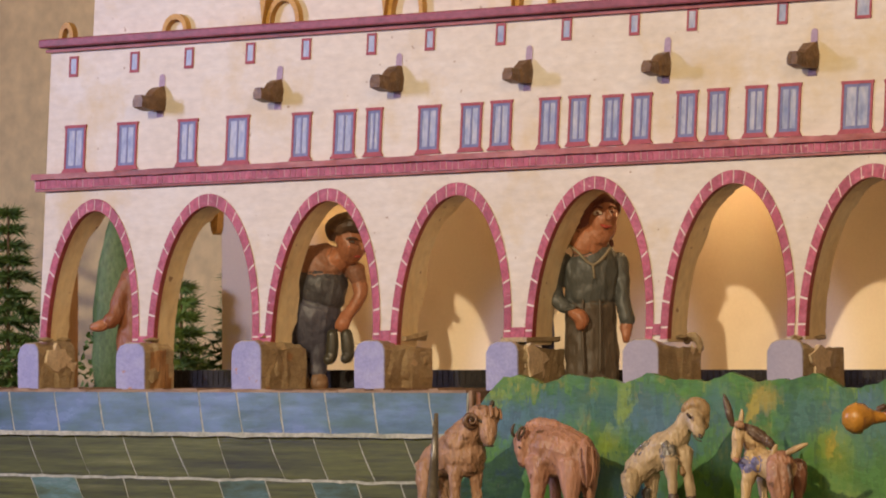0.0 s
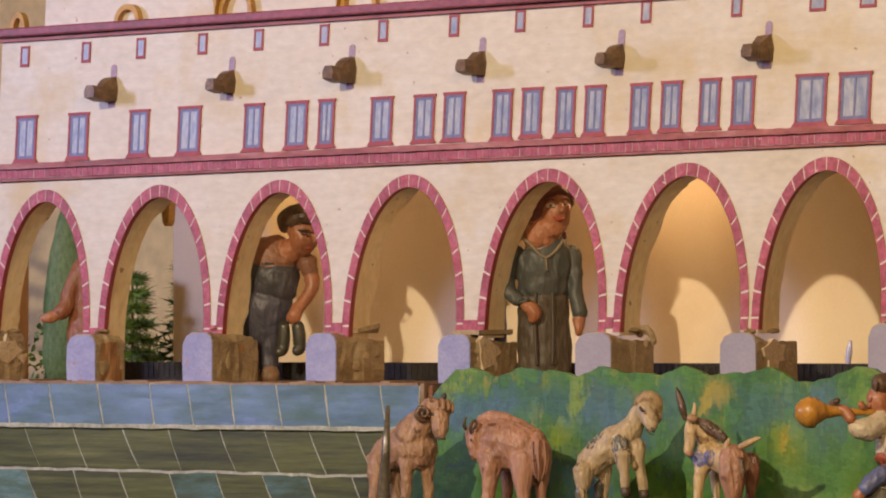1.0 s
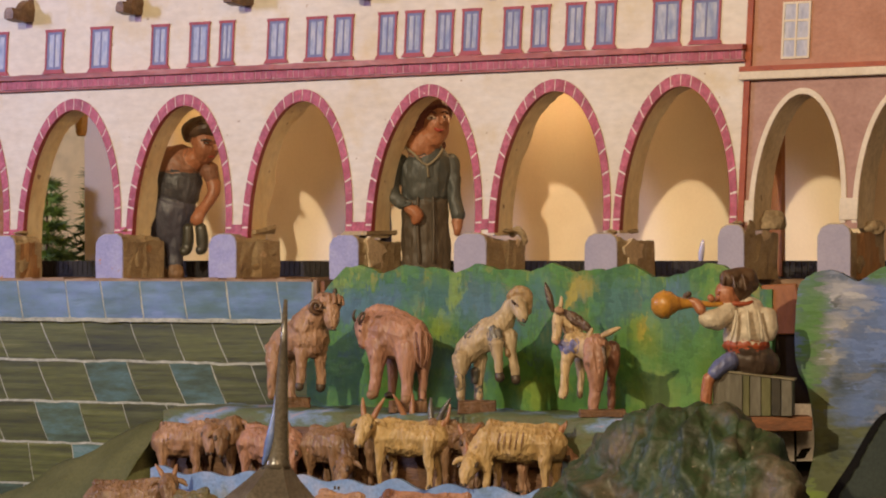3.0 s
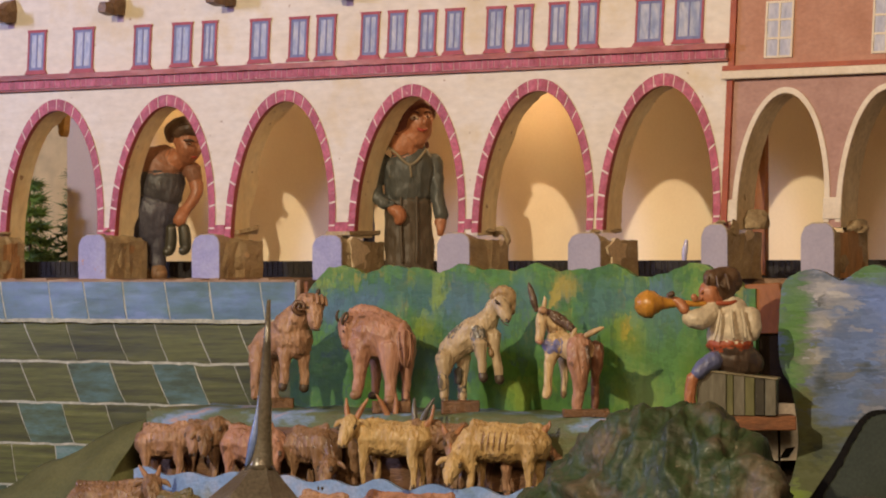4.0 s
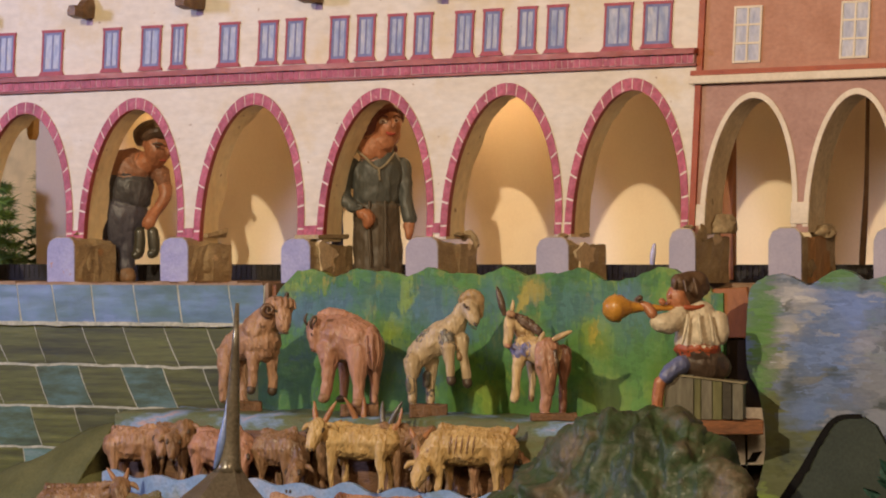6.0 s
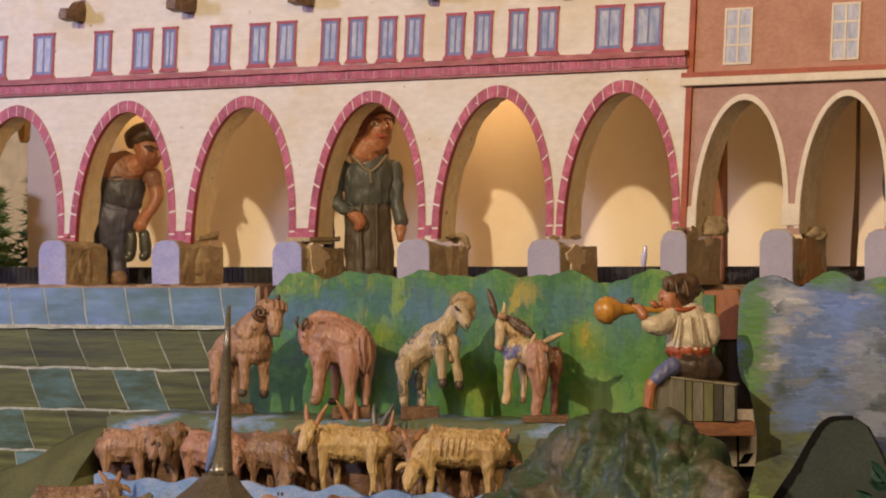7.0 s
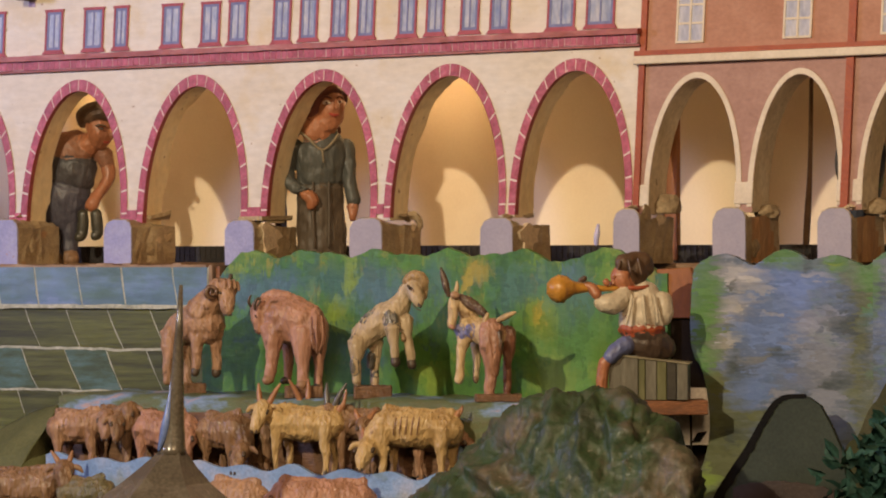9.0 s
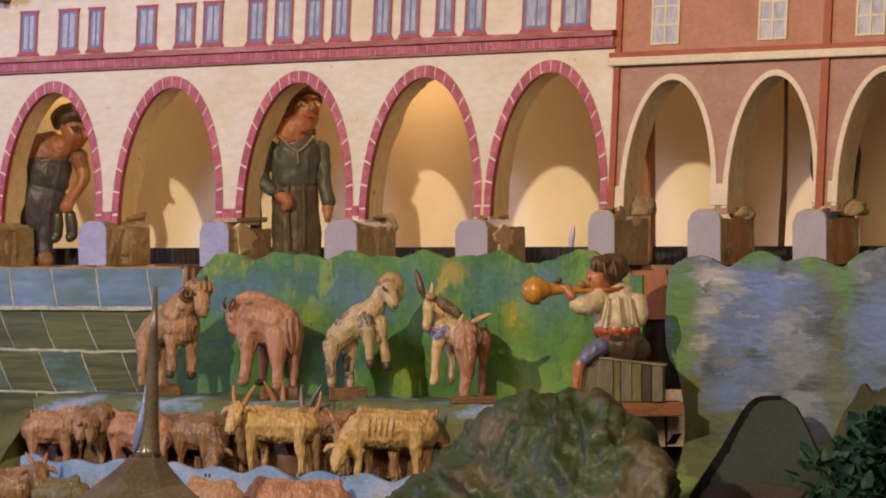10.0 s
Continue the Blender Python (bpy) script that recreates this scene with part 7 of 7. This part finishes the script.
bmesh.ops.transform(bm, matrix=pose(0.3690, 0.080, 0.0112) @ Matrix.Scale(UNIT, 4), verts=bm.verts)
solid("wooden_stick", bm, BARK, (0.3690, 0.080, 0.0112), "thin brown wooden stick standing behind the arches", "stick", smooth=True)
bm = bmesh.new()
box(bm, -0.5160, -0.5000, -0.0119, 0.1560, 0.030, 0.046, warp=straight, bevel=0.001)
solid("corner_post", bm, POST, (-0.5145, 0.038, -0.0119), "raw wooden post at the end of the arcade", "post")
bm = bmesh.new()
limb(bm, [(0, 0, 0, 4), (0, 10, 0, 5), (2, 22, 0, 5), (4, 36, 0, 2.5)], seg=10)
bmesh.ops.transform(bm, matrix=pose(0.1900, 0.0800, 0.0112) @ Matrix.Scale(UNIT, 4), verts=bm.verts)
solid("glass_bulb", bm, GLASSB, (0.1900, 0.0800, 0.0112), "small bluish glass bulb lying by the panel", "bulb", smooth=True)

# ---- trees behind the end of the arcade ----


def fir(at, height, spread, m, label, seed, tiers=9, name="model_fir"):
    r = random.Random(seed)
    t = thing(name, at, label, "tree", "trees behind the arcade")
    bm = bmesh.new()
    limb(bm, [(0, 0, 0, spread * 45), (0, height * 500, 0, spread * 30), (0, height * 960, 0, spread * 20)], seg=7)
    bmesh.ops.transform(bm, matrix=Matrix.Translation(at) @ Matrix.Scale(0.001, 4), verts=bm.verts)
    part("trunk", bm, BARK, t, smooth=True)
    verts, faces = [], []
    for k in range(tiers):
        f = k / (tiers - 1)
        reach = spread * (1 - f * 0.88) * r.uniform(0.85, 1.1)
        z = height * (0.08 + 0.88 * f)
        for b in range(9 if f < 0.8 else 6):
            w = 2 * math.pi * (b + r.random()) / 9
            d = Vector((math.cos(w), math.sin(w), r.uniform(-0.45, 0.05)))
            L = reach * r.uniform(0.7, 1.1)
            for q in range(70):
                s = (q + r.random()) / 70
                p = Vector((0, 0, z)) + d * L * s
                a = Vector((r.uniform(-1, 1), r.uniform(-1, 1), r.uniform(-0.6, 0.8))).normalized() + d * 0.6
                n = a.cross(Vector((r.uniform(-1, 1), r.uniform(-1, 1), r.uniform(-1, 1)))).normalized() * 0.0010
                e = p + a * r.uniform(0.006, 0.011)
                i = len(verts)
                verts += [Vector(at) + v for v in (p - n, p + n, e)]
                faces.append((i, i + 1, i + 2))
    me = bpy.data.meshes.new("crown")
    me.from_pydata([v - Vector(at) for v in verts], [], faces)
    me.materials.append(m)
    ob = new("crown", me)
    ob.parent = t
    return t


fir((-0.785, 0.20, -0.0115), 0.290, 0.085, NEEDLE, "bushy bright green artificial fir behind the house end", 1, 12)
fir((-0.705, 0.21, -0.0115), 0.158, 0.048, NEEDLE, "slender green artificial fir behind the house end", 2, 12)
fir((-0.492, 0.165, -0.0115), 0.092, 0.036, NEEDLE, "small green artificial fir seen through the arch", 3, 8)
fir((-0.560, 0.34, -0.0115), 0.120, 0.055, NEEDLE, "low green artificial fir behind the arcade", 4, 8)
bm = bmesh.new()
rings = []
for z, h in ((0.0, 0.016), (0.03, 0.020), (0.07, 0.0185), (0.11, 0.014), (0.135, 0.008), (0.152, 0.003)):
    rings.append([bm.verts.new((h * math.cos(w) * (1 + 0.08 * math.sin(5 * w + z * 80)), 0.35 * h * math.sin(w), z)) for w in (k * math.pi / 10 for k in range(20))])
for a, b in zip(rings, rings[1:]):
    for i in range(20):
        bm.faces.new((a[i], a[(i + 1) % 20], b[(i + 1) % 20], b[i]))
bm.faces.new(rings[0][::-1]), bm.faces.new(rings[-1])
bmesh.ops.transform(bm, matrix=pose(-0.584, 0.20, -0.0115, 0, 0, SIDE), verts=bm.verts)
solid("cypress_cutout", bm, CYPRESS, (-0.590, 0.20, -0.0115), "green painted wooden cypress behind the arch", "tree", smooth=True)


def bush(at, size, m, label, seed, count=2600, leaf=1.0):
    r = random.Random(seed)
    t = thing("leafy_bush", at, label, "bush")
    bm = bmesh.new()
    limb(bm, [(0, 0, 0, 5), (3, 30, 2, 4), (6, size[2] * 900, 0, 2)], seg=6)
    bmesh.ops.transform(bm, matrix=Matrix.Translation(at) @ Matrix.Scale(0.001, 4), verts=bm.verts)
    part("stem", bm, BARK, t, smooth=True)
    verts, faces = [], []
    for k in range(count):
        p = Vector((r.gauss(0, 0.45), r.gauss(0, 0.45), r.uniform(0, 1)))
        p = Vector((p.x * size[0], p.y * size[1], p.z * size[2] * (1 - 0.35 * min(1, abs(p.x)))))
        a = Vector((r.uniform(-1, 1), r.uniform(-1, 0.4), r.uniform(-0.5, 1))).normalized() * r.uniform(0.004, 0.008) * leaf
        n = a.cross(Vector((r.uniform(-1, 1), r.uniform(-1, 1), r.uniform(-1, 1)))).normalized() * r.uniform(0.0016, 0.003) * (0.4 + 0.6 * leaf)
        i = len(verts)
        sag = n.cross(a).normalized() * a.length * 0.16
        verts += [p, p + a * 0.32 + n * 0.9 + sag, p + a * 0.7 + n * 0.7 + sag * 0.6, p + a - sag * 0.6, p + a * 0.7 - n * 0.7 + sag * 0.6, p + a * 0.32 - n * 0.9 + sag, p + a * 0.5]
        faces += [(i, i + 1, i + 2, i + 6), (i + 6, i + 2, i + 3), (i + 6, i + 3, i + 4), (i, i + 6, i + 4, i + 5)]
    me = bpy.data.meshes.new("foliage")
    me.from_pydata(verts, [], faces)
    me.materials.append(m)
    ob = new("foliage", me)
    ob.parent = t


bush((0.552, -0.130, -0.1995), (0.052, 0.026, 0.100), LEAFT, "dark teal leafy bush at the foot of the mountain", 4, 2300, 2.3)

bush((-0.615, 0.26, -0.0115), (0.045, 0.030, 0.075), NEEDLE, "dense green artificial bush behind the arcade", 15, 900)

# ---- small bricks of the string course, last ----
brick = None
for i in range(152):
    u = -0.5090 + i * 0.00508
    if u > 0.2590:
        break
    if brick is None:
        bm = bmesh.new()
        box(bm, 0, 0.00455, 0, 0.0067, -0.0003, 0.0, warp=straight)
        brick = mesh_of(bm, "brick", PINK)
    ob = new("brick", brick)
    ob.parent = cornice
    ob.location = Vector(lean(u + random.uniform(-0.0003, 0.0003), -0.0049 - random.uniform(0, 0.0002), 0.1557 + random.uniform(-0.0002, 0.0003))) - ORIGIN[house]
    ob.scale = (random.uniform(0.95, 1.05), 1, random.uniform(0.96, 1.0))
    ob.rotation_euler = (0, -0.014, 0)
